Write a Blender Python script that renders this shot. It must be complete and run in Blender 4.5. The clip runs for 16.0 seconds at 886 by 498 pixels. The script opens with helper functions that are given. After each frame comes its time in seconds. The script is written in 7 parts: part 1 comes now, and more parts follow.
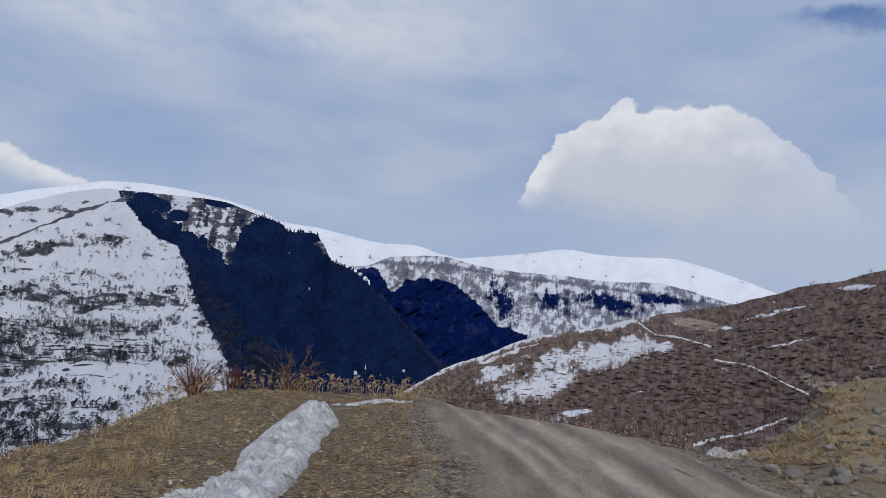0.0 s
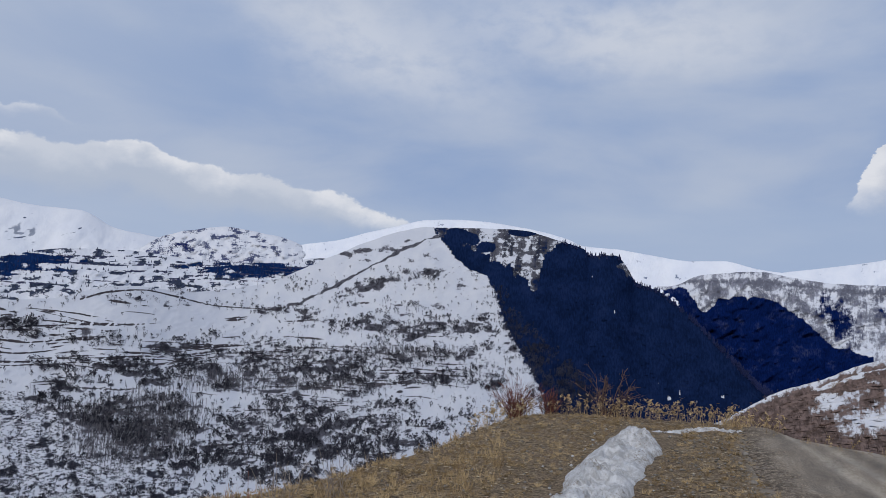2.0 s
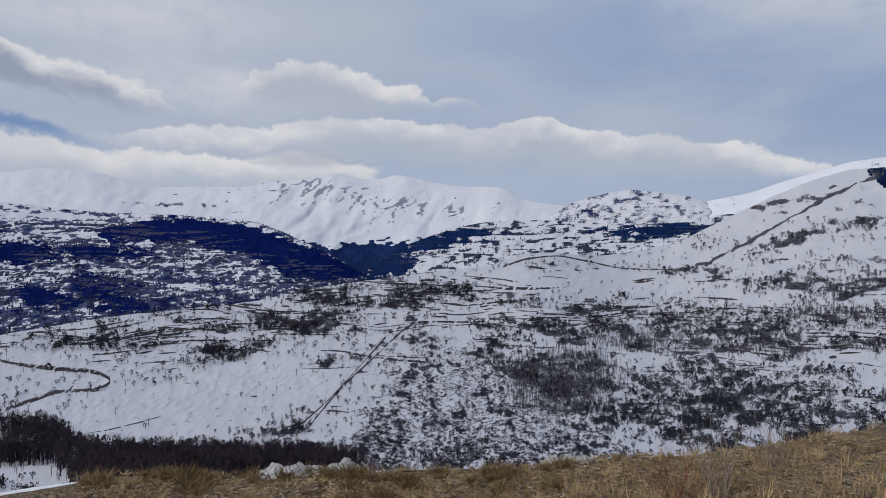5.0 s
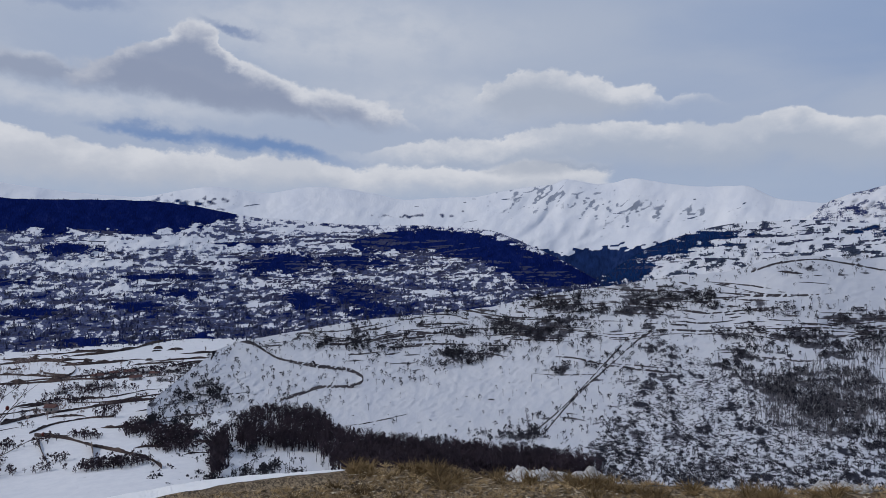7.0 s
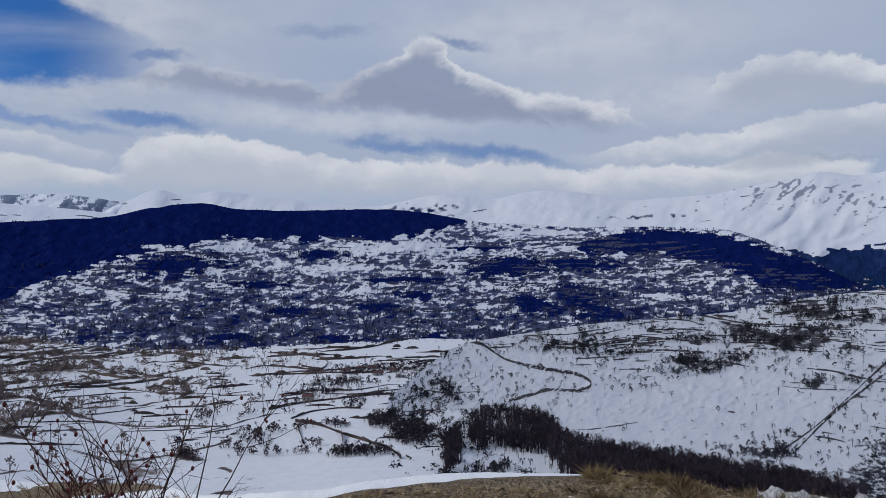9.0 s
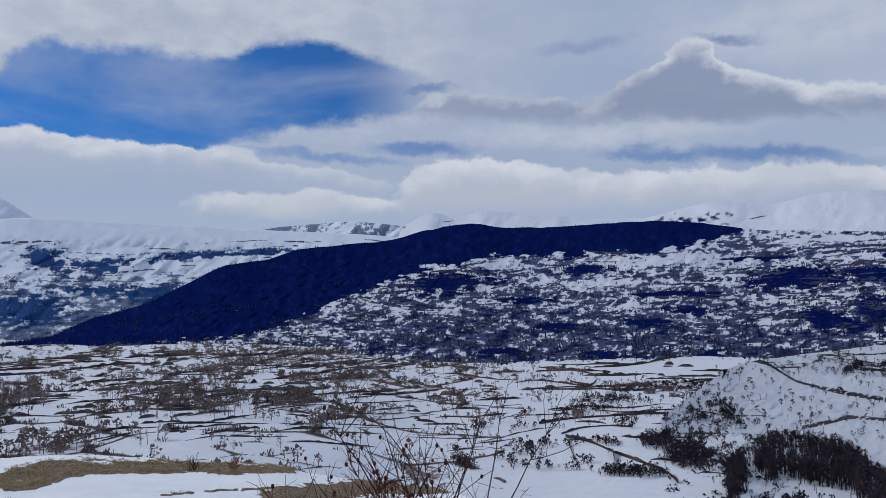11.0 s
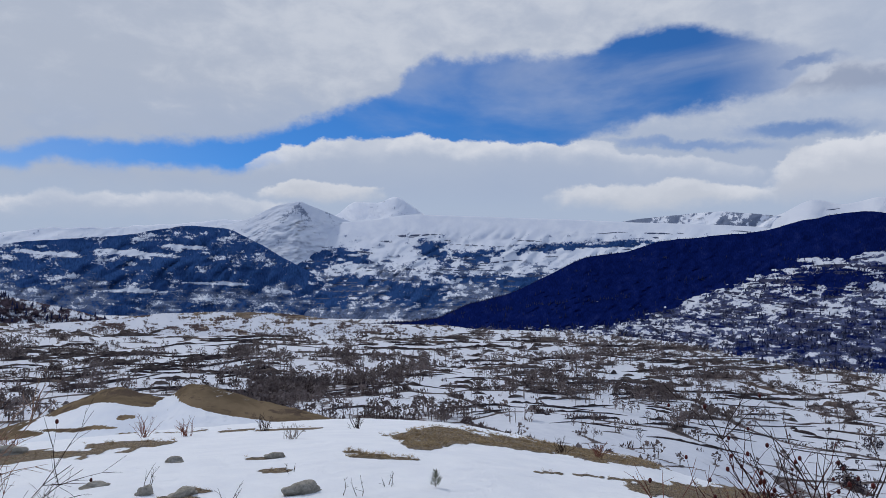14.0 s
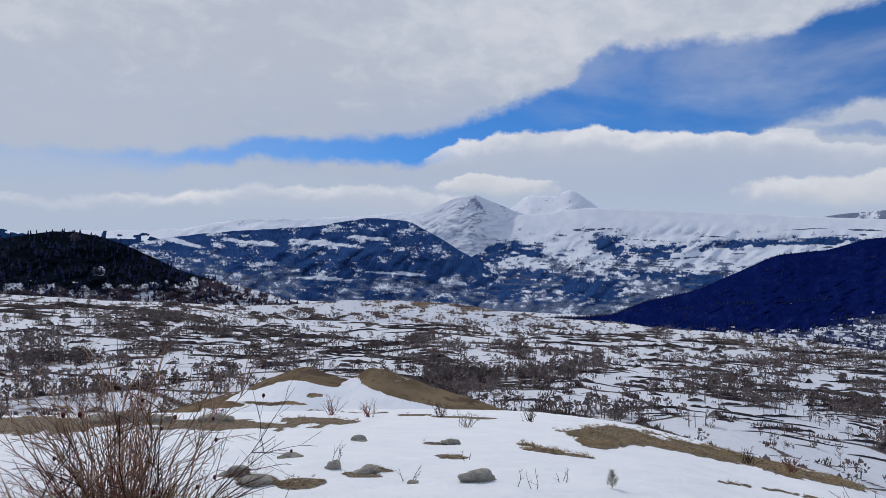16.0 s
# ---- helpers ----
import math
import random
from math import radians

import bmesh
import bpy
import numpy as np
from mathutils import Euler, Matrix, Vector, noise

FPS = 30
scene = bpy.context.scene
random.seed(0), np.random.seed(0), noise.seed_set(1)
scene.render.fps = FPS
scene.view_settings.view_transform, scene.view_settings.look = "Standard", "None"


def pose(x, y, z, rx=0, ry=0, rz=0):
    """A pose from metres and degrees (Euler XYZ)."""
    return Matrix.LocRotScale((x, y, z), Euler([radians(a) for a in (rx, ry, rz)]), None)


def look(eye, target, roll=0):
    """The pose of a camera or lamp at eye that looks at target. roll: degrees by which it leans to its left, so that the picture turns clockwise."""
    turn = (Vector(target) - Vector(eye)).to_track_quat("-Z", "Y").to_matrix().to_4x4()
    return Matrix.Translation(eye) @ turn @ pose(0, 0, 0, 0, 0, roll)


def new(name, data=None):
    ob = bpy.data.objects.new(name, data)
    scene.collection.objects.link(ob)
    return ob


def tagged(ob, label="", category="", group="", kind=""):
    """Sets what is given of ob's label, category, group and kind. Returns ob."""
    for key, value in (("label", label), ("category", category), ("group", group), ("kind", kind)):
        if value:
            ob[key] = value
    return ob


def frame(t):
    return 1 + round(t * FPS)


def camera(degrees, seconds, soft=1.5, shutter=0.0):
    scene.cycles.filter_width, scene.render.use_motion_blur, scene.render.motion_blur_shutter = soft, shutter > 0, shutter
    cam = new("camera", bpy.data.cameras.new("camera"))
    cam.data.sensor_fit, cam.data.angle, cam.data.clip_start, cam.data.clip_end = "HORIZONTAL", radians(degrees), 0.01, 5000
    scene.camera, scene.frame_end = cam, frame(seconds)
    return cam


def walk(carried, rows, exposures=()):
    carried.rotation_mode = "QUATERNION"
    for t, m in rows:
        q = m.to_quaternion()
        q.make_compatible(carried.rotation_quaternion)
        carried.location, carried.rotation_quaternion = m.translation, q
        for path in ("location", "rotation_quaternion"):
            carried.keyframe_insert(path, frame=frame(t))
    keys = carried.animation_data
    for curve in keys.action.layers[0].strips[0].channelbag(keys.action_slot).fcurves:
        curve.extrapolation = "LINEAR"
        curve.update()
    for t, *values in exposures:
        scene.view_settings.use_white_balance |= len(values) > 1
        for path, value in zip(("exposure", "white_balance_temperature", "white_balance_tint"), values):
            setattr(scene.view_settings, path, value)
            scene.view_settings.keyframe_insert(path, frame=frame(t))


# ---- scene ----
cam = camera(63.3, 16.0, soft=0.5)
EYE, ARM = 1.6, 0.2
# seconds, pitch, roll, yaw; the camera is held at arm's length and swung round
ROWS = [
    (0.0, 4.1, -2.98, -0.21), (0.5, 4.68, -2.67, 6.02), (1.0, 5.85, -1.66, 13.03), (1.5, 5.85, -1.92, 18.54),
    (2.0, 5.09, -1.26, 23.73), (2.5, 3.17, -0.72, 29.93), (3.0, 1.36, -0.33, 36.12), (3.5, 1.22, 0.16, 40.87),
    (4.0, 1.28, 0.28, 46.23), (4.2, 1.6, 0.5, 48.5), (6.3, 2.4, 0.9, 66.6), (6.5, 2.93, 1.1, 69.18),
    (7.0, 2.64, 0.91, 73.71), (7.5, 1.81, 0.45, 77.99), (8.0, 1.77, 0.59, 82.63), (8.2, 2.0, 0.62, 84.25),
    (10.3, 4.0, 0.95, 105.29), (10.5, 3.94, 1.03, 107.38), (11.0, 4.69, 1.11, 112.51), (11.5, 5.11, 0.92, 117.63),
    (12.0, 5.24, 0.91, 122.6), (12.5, 5.38, -0.1, 126.89), (13.0, 5.69, -0.26, 132.83), (13.5, 4.8, -1.33, 136.62),
    (14.0, 4.05, -1.13, 140.53), (14.5, 2.79, -1.64, 144.68), (15.0, 2.68, -2.83, 148.68), (15.5, 2.83, -2.67, 151.89),
    (16.0, 3.04, -2.91, 154.25),
]
walk(cam, [(t, pose(-ARM * math.sin(radians(yaw)), ARM * math.cos(radians(yaw)), EYE, 90 + pitch, roll, yaw)) for t, pitch, roll, yaw in ROWS],
     [(0.0, 0.0, 6500, 10), (2.0, 0.0, 6500, 10), (3.5, 0.0, 6850, 10), (4.2, -0.02, 6850, 10), (6.5, -0.17, 6480, 10), (8.0, -0.17, 6450, 10), (11.0, -0.2, 6180, 10),
      (13.0, -0.16, 6180, 10), (14.5, -0.05, 6450, 10), (16.0, 0.0, 6550, 10)])

# ---- world, sun ----
SUN_AZ, SUN_EL = 185.0, 42.0        # azimuths run anticlockwise from +y


def toward(az, el=0.0):
    a, e = radians(az), radians(el)
    return Vector((-math.sin(a) * math.cos(e), math.cos(a) * math.cos(e), math.sin(e)))


sun = new("sun", bpy.data.lights.new("sun", "SUN"))
sun.data.energy, sun.data.angle, sun.data.color = 1.5, radians(2.5), (1.0, 0.95, 0.88)
sun.matrix_world = look(toward(SUN_AZ, SUN_EL) * 50, (0, 0, 0))


class Nodes:
    """Short ways to write a node tree."""

    def __init__(self, tree):
        self.tree, self.nodes = tree, tree.nodes
        self.nodes.clear()

    def plug(self, socket, value):
        if isinstance(value, bpy.types.NodeSocket):
            self.tree.links.new(value, socket)
        else:
            socket.default_value = value

    def math(self, op, a, b=0.0, c=0.0, clamp=False):
        n = self.nodes.new("ShaderNodeMath")
        n.operation, n.use_clamp = op, clamp
        for s, v in zip(n.inputs, (a, b, c)):
            self.plug(s, v)
        return n.outputs[0]

    def ramp(self, value, lo, hi, out_lo=0.0, out_hi=1.0):
        n = self.nodes.new("ShaderNodeMapRange")
        n.interpolation_type = "SMOOTHSTEP"
        for s, v in zip(n.inputs[:5], (value, lo, hi, out_lo, out_hi)):
            self.plug(s, v)
        return n.outputs[0]

    def mix(self, factor, a, b, blend="MIX"):
        n = self.nodes.new("ShaderNodeMix")
        n.data_type, n.blend_type = "RGBA", blend
        self.plug(n.inputs["Factor"], factor)
        for name, v in (("A", a), ("B", b)):
            s = [q for q in n.inputs if q.name == name and q.type == "RGBA"][0]
            self.plug(s, v if isinstance(v, bpy.types.NodeSocket) else (*v, 1.0))
        return [q for q in n.outputs if q.type == "RGBA"][0]

    def noise(self, vector, scale, detail=4.0, rough=0.55, distort=0.0, out=0):
        n = self.nodes.new("ShaderNodeTexNoise")
        if vector is not None:
            self.plug(n.inputs["Vector"], vector)
        for name, v in (("Scale", scale), ("Detail", detail), ("Roughness", rough), ("Distortion", distort)):
            self.plug(n.inputs[name], v)
        return n.outputs[out]

    def combine(self, x, y, z):
        n = self.nodes.new("ShaderNodeCombineXYZ")
        for s, v in zip(n.inputs, (x, y, z)):
            self.plug(s, v)
        return n.outputs[0]

    def scaled(self, vector, scale):
        n = self.nodes.new("ShaderNodeMapping")
        self.plug(n.inputs["Vector"], vector)
        self.plug(n.inputs["Scale"], scale)
        return n.outputs[0]


def build_sky():
    world = bpy.data.worlds.new("sky")
    world.use_nodes = True
    scene.world = world
    k = Nodes(world.node_tree)
    m = k.math
    sky = k.nodes.new("ShaderNodeTexSky")
    sky.sky_type, sky.sun_disc = "NISHITA", False
    sky.sun_elevation, sky.sun_rotation = radians(SUN_EL), radians(-SUN_AZ)
    sky.altitude, sky.dust_density, sky.ozone_density = 1800, 0.4, 2.0
    blue = k.mix(1.0, sky.outputs[0], (0.235, 0.55, 0.92), "MULTIPLY")
    at = k.nodes.new("ShaderNodeTexCoord").outputs["Generated"]
    split = k.nodes.new("ShaderNodeSeparateXYZ")
    k.plug(split.inputs[0], at)
    x, y, z = split.outputs
    # azimuth in degrees from -90 to 270, elevation in degrees
    az = m("MULTIPLY", m("ARCTAN2", m("MULTIPLY", x, -1.0), y), 57.29578)
    az = m("ADD", az, m("MULTIPLY", m("LESS_THAN", az, -90.0), 360.0))
    el = m("MULTIPLY", m("ARCSINE", z), 57.29578)
    # cloud edges wander: broad curls, and rounded billows that grow finer
    flat = k.combine(az, m("MULTIPLY", el, 1.35), 0.0)

    def billow(scale, detail, rough, out=1):
        n = k.nodes.new("ShaderNodeSeparateColor")
        k.plug(n.inputs[0], k.noise(k.scaled(flat, (scale, scale, 1.0)), 1.0, detail, rough, 0.0, out))
        return [m("SUBTRACT", q, 0.5) for q in n.outputs]

    broad, puffs = billow(0.11, 3.0, 0.5), billow(0.42, 8.0, 0.62)
    wisp = k.noise(k.scaled(flat, (0.045, 0.10, 1.0)), 1.0, 6.0, 0.55, 0.3)
    wide = k.noise(k.scaled(flat, (0.028, 0.06, 1.0)), 1.0, 3.0, 0.5)
    fluff = k.noise(k.scaled(flat, (0.25, 0.33, 1.0)), 1.0, 7.0, 0.6, 0.2)
    daz = m("ADD", az, m("ADD", m("MULTIPLY", broad[0], 5.0), m("MULTIPLY", puffs[0], 3.0)))
    delv = m("ADD", el, m("ADD", m("MULTIPLY", broad[1], 2.6), m("MULTIPLY", puffs[1], 1.9)))

    def course(points, at):
        """Elevation along a broken line of (azimuth, elevation)."""
        out = points[0][1]
        for (a0, e0), (a1, e1) in zip(points, points[1:]):
            n = k.nodes.new("ShaderNodeMapRange")
            for q, v in zip(n.inputs[:5], (at, a0, a1, 0.0, e1 - e0)):
                k.plug(q, v)
            out = m("ADD", out, n.outputs[0])
        return out

    def cloud(colour, top, bottom, crisp=0.5, fade=1.5, body=None, thick=2.5, ends=(1.0, 1.0), amount=1.0, a=daz, e=delv):
        """Lays a cloud over what is there: a crisp lit top over a duller body, fading out below and at its ends."""
        depth = m("SUBTRACT", course(top, a), e)
        mask = m("MULTIPLY", k.ramp(depth, 0.0, crisp), k.ramp(m("SUBTRACT", e, course(bottom, a)), 0.0, fade))
        mask = m("MULTIPLY", mask, m("MULTIPLY", k.ramp(a, top[0][0], top[0][0] + ends[0]), k.ramp(a, top[-1][0], top[-1][0] - ends[1])))
        lit = k.mix(k.ramp(m("ADD", broad[2], m("MULTIPLY", puffs[2], 0.5)), -0.12, 0.12, 0.45, 1.0), body or CLOUD_MID, CLOUD_WHITE)
        tint = k.mix(k.ramp(m("ADD", depth, m("MULTIPLY", m("SUBTRACT", fluff, 0.5), 2.4 * thick / 2.5)), 0.1 * thick, thick), lit, body or CLOUD_MID)
        return k.mix(m("MULTIPLY", mask, amount), colour, tint)

    def blob(ca, ce, ra, re, tilt=0.0, edge=0.5, a=daz, e=delv):
        """1 inside an ellipse of the sky, 0 outside; tilt: rise in degrees per degree of azimuth."""
        u = m("DIVIDE", m("SUBTRACT", a, ca), ra)
        v = m("DIVIDE", m("SUBTRACT", m("SUBTRACT", e, ce), m("MULTIPLY", m("SUBTRACT", a, ca), tilt)), re)
        d = m("SQRT", m("ADD", m("MULTIPLY", u, u), m("MULTIPLY", v, v)))
        return k.ramp(d, 1.0 + edge, 1.0 - edge)

    # the high deck: grey-blue veil with paler drifts, paler low down and towards the sun
    veil = k.mix(k.ramp(m("ADD", m("MULTIPLY", wisp, 0.45), m("MULTIPLY", wide, 0.55)), 0.38, 0.62), VEIL_DARK, VEIL_PALE)
    veil = k.mix(k.ramp(az, 28.0, 70.0, 0.0, 0.7), veil, VEIL_PALE)
    colour = k.mix(m("MULTIPLY", k.ramp(el, 11.0, 6.0), 0.45), veil, VEIL_LOW)
    # the thick bank towards the sun, and white drifts high up
    colour = k.mix(m("MULTIPLY", k.ramp(az, 96.0, 124.0), k.ramp(m("ADD", el, m("MULTIPLY", m("SUBTRACT", fluff, 0.5), 8.0)), 12.0, 17.0)), colour, k.mix(k.ramp(m("MULTIPLY_ADD", fluff, 0.5, m("MULTIPLY", wide, 0.5)), 0.4, 0.62), CLOUD_MID, (6.0, 6.35, 7.1)))
    for b in DRIFTS:
        colour = k.mix(m("MULTIPLY", blob(*b), k.ramp(fluff, 0.3, 0.6, 0.3, 0.7)), colour, (6.2, 6.55, 7.3))
    colour = k.mix(m("MULTIPLY", k.ramp(az, 140.0, 172.0), k.ramp(fluff, 0.65, 0.4, 0.35, 0.75)), colour, (4.5, 5.0, 6.0))
    # openings of blue
    depth = m("MINIMUM", m("SUBTRACT", course(GAP_TOP, daz), delv), m("ADD", m("SUBTRACT", delv, course(GAP_FOOT, daz)), 0.9))
    clear = m("MULTIPLY", k.ramp(depth, -0.15, 0.9), k.ramp(az, 110.0, 121.0))
    clear = m("MULTIPLY", clear, k.ramp(az, 192.0, 152.0, 0.45, 1.0))
    for b in STREAKS:
        clear = m("MAXIMUM", clear, m("MULTIPLY", blob(*b[:6]), b[6]))
    clear = m("MULTIPLY", clear, k.ramp(wisp, 0.72, 0.42, 0.6, 1.0))
    colour = k.mix(clear, colour, blue)
    # low haze under the clouds
    colour = k.mix(m("MULTIPLY", k.ramp(el, 9.2, 6.8), k.ramp(az, 60.0, 120.0, 0.25, 0.85)), colour, HAZE)
    for b in BANKS:
        colour = cloud(colour, *b)
    for b in HEAPS:
        colour = cloud(colour, *b)
    back = k.nodes.new("ShaderNodeBackground")
    k.plug(back.inputs["Color"], colour)
    back.inputs["Strength"].default_value = 0.1
    k.plug(k.nodes.new("ShaderNodeOutputWorld").inputs[0], back.outputs[0])


VEIL_DARK, VEIL_PALE, VEIL_LOW = (2.65, 3.65, 5.75), (4.3, 4.95, 6.25), (3.7, 4.6, 6.3)
CLOUD_MID, CLOUD_WHITE = (4.6, 5.1, 6.15), (7.1, 7.3, 7.85)
HAZE = (4.2, 5.0, 6.4)
# the great opening: its upper and lower edges (azimuth, elevation)
GAP_TOP = [(112, 17.8), (115.5, 19.6), (119.2, 20.0), (123.4, 20.9), (127.1, 20.5), (129, 19.7), (135.2, 19.5), (140, 19.3), (142.1, 18.75), (144.1, 17.3), (147.5, 15.5), (153.6, 13.7), (160.8, 12.1), (169.3, 10.7), (177.2, 9.5), (186, 8.4)]
GAP_FOOT = [(112.4, 17.3), (114.7, 15.9), (118.4, 15.6), (122.5, 14.6), (128.0, 13.5), (131.7, 12.4), (133.9, 11.9), (137.8, 12.7), (142.6, 13.5), (149, 12.6), (153.6, 12.1), (156, 10.4), (161, 10.0), (173, 8.8), (186, 6.6)]
# azimuth, elevation, half width, half height, tilt, softness, clearness
STREAKS = [(96, 11.35, 3.6, 0.42, 0.05, 0.6, 0.6), (88.5, 10.55, 6.0, 0.45, 0.12, 0.7, 0.6), (114.5, 12.8, 3.5, 0.5, 0.0, 0.6, 0.7), (122, 12.1, 5, 0.35, 0.05, 0.6, 0.6), (-29.5, 20.4, 3.2, 0.7, 0.15, 0.7, 0.8),
           (89.4, 19.3, 2.2, 0.35, 0.15, 0.7, 0.5), (114, 17.2, 3.0, 0.45, 0.0, 0.6, 0.6), (101, 20.2, 3.0, 0.4, 0.0, 0.7, 0.3)]
DRIFTS = [(30, 20.5, 9, 3.0, 0.25, 0.9), (10, 21.5, 12, 2.5, 0.1, 0.9), (82, 19.5, 12, 2.2, 0.05, 0.8), (72, 14.0, 8, 1.6, 0.1, 0.8), (100, 13.2, 9, 0.8, 0.05, 0.7)]
# tops, bottoms, then how crisp, how far they fade below, body colour, depth of the lit top, fading ends
BANKS = [
    ([(25.5, 6.4), (27.6, 7.3), (32.2, 8.9), (36.5, 9.95), (40.9, 10.8), (44.1, 11.5), (47.3, 12.4), (49.5, 12.2), (51.5, 11.5), (60, 12.5), (72, 11.5), (84, 10.5)], [(26, 5.0), (40, 6.2), (60, 8.0), (84, 8.0)], 0.3, 2.4, (4.3, 4.9, 6.05), 2.4, (0.8, 9.0)),
    ([(51.5, 13.4), (54.4, 14.1), (55.8, 13.7), (57.5, 15.1), (59.7, 15.2), (61.8, 16.2), (65, 16.3), (67.5, 16.4), (69.5, 15.2), (71.5, 13.8)], [(52, 12.9), (57, 12.4), (64, 11.2), (71.5, 12.4)], 0.3, 2.2, (4.3, 4.85, 5.95), 2.0, (0.6, 1.6)),
    ([(60, 8.4), (64.3, 9.6), (66.4, 9.95), (70.7, 9.2), (77.3, 9.4), (84, 9.75), (90, 9.8), (94, 10.6), (98.2, 10.3), (103.0, 11.0), (107.2, 12.1), (109.8, 12.5), (112.5, 12.0), (115.2, 11.6), (117.4, 10.2)], [(60, 6.0), (117, 6.6)], 0.35, 2.4, (5.1, 5.5, 6.4), 2.6, (1.5, 1.0)),
    ([(117, 10.2), (122, 11.6), (125, 11.3), (129, 12.6), (131.6, 12.2), (134.8, 12.4), (138, 12.75), (142.6, 13.5), (148.8, 12.75), (154, 12.1), (156.5, 10.4)], [(117, 8.6), (130, 9.2), (157, 9.0)], 0.35, 2.8, (4.5, 5.1, 6.3), 2.2, (1.5, 1.2)),
    ([(144.5, 8.4), (149.6, 9.3), (153, 9.6), (155.3, 8.2)], [(144, 7.2), (156, 7.4)], 0.3, 1.2, (5.6, 5.9, 6.6), 1.5, (1.0, 0.5)),
    ([(116, 8.6), (122, 9.6), (128, 9.2), (133, 8.2)], [(116, 6.8), (133, 6.8)], 0.4, 1.4, (5.5, 5.85, 6.6), 1.6, (1.5, 1.5)),
    ([(152, 7.6), (160, 8.0), (172, 6.6), (184, 5.2), (192, 4.8)], [(152, 5.4), (192, 3.6)], 0.5, 1.6, (4.6, 5.2, 6.4), 1.4, (2.0, 4.0)),
]
HEAPS = [
    ([(-34, 5.8), (-29.8, 7.6), (-28.1, 10.2), (-25.4, 12.9), (-23.1, 14.8), (-21, 16.0), (-18, 15.3), (-15.7, 15.5), (-13.4, 16.3), (-11.9, 15.0), (-9.9, 14.9), (-8.6, 13.0), (-7.4, 10.6), (-5.2, 7.6)], [(-36, 5.6), (-26, 5.5), (-18, 5.6), (-13, 6.2), (-8.7, 6.7), (-5, 7.3)], 0.35, 2.6, (4.9, 5.3, 6.2), 6.0, (15.0, 0.4)),
    ([(80.5, 11.7), (83.6, 14.0), (86.0, 15.6), (90, 15.6), (93, 16.6), (97, 17.2), (100, 16.2), (103, 16.9), (107, 17.1), (110.6, 17.4), (114.3, 16.4), (117, 15.0)], [(80, 11.8), (94, 13.0), (100, 13.8), (107, 14.3), (117, 15.0)], 0.9, 1.2, (3.1, 3.6, 4.85), 1.2, (3.0, 2.0), 0.85),
    ([(75.5, 11.8), (77.2, 13.7), (80.4, 15.4), (83.6, 15.1), (86.3, 16.4), (89.0, 17.1), (90.3, 18.7), (91.4, 19.6), (93.4, 19.8), (96.0, 18.2), (98.1, 16.6), (102.5, 14.6)], [(75.7, 11.6), (81.8, 12.2), (86.3, 12.7), (91, 12.9), (97.3, 13.6), (102.5, 14.1)], 0.45, 1.6, (2.95, 3.45, 4.75), 2.0, (1.5, 2.5), 0.92),
    ([(60, 9.0), (64.0, 10.0), (67.0, 10.1), (71, 9.3)], [(60, 8.2), (71, 8.4)], 0.6, 0.9, (3.9, 4.4, 5.4), 0.6, (1.5, 1.5), 0.6),
]
build_sky()


# ---- arithmetic for land ----
def lattice(ix, iy, seed):
    h = (ix.astype(np.int64) * 374761393 + iy.astype(np.int64) * 668265263 + seed * 974711) & 0xFFFFFFFF
    h = ((h ^ (h >> 13)) * 1274126177) & 0xFFFFFFFF
    return ((h ^ (h >> 16)) & 0xFFFF) / 65535.0


def value_noise(x, y, seed=0):
    ix, iy = np.floor(x), np.floor(y)
    fx, fy = x - ix, y - iy
    fx, fy = fx * fx * (3 - 2 * fx), fy * fy * (3 - 2 * fy)
    a, b = lattice(ix, iy, seed), lattice(ix + 1, iy, seed)
    c, d = lattice(ix, iy + 1, seed), lattice(ix + 1, iy + 1, seed)
    return (a * (1 - fx) + b * fx) * (1 - fy) + (c * (1 - fx) + d * fx) * fy


def fbm(x, y, octaves=5, seed=0, gain=0.5):
    """Layered noise from -1 to 1."""
    total, amp, norm = 0.0, 1.0, 0.0
    for i in range(octaves):
        total = total + amp * (2 * value_noise(x * 2.03 ** i + 17.3 * i, y * 2.03 ** i - 9.1 * i, seed + i) - 1)
        norm += amp
        amp *= gain
    return total / norm


def cells(x, y, seed=0):
    """Irregular fields: how far each place is from its field's edge (0 at the edge), and a number for the field."""
    ix, iy = np.floor(x), np.floor(y)
    best, second, who = np.full(x.shape, 9.0), np.full(x.shape, 9.0), np.zeros(x.shape)
    for dx in (-1, 0, 1):
        for dy in (-1, 0, 1):
            jx, jy = ix + dx, iy + dy
            d = np.hypot(jx + lattice(jx, jy, seed) - x, jy + lattice(jx, jy, seed + 1) - y)
            who = np.where(d < best, lattice(jx, jy, seed + 2), who)
            second = np.where(d < best, best, np.minimum(second, d))
            best = np.minimum(best, d)
    return second - best, who


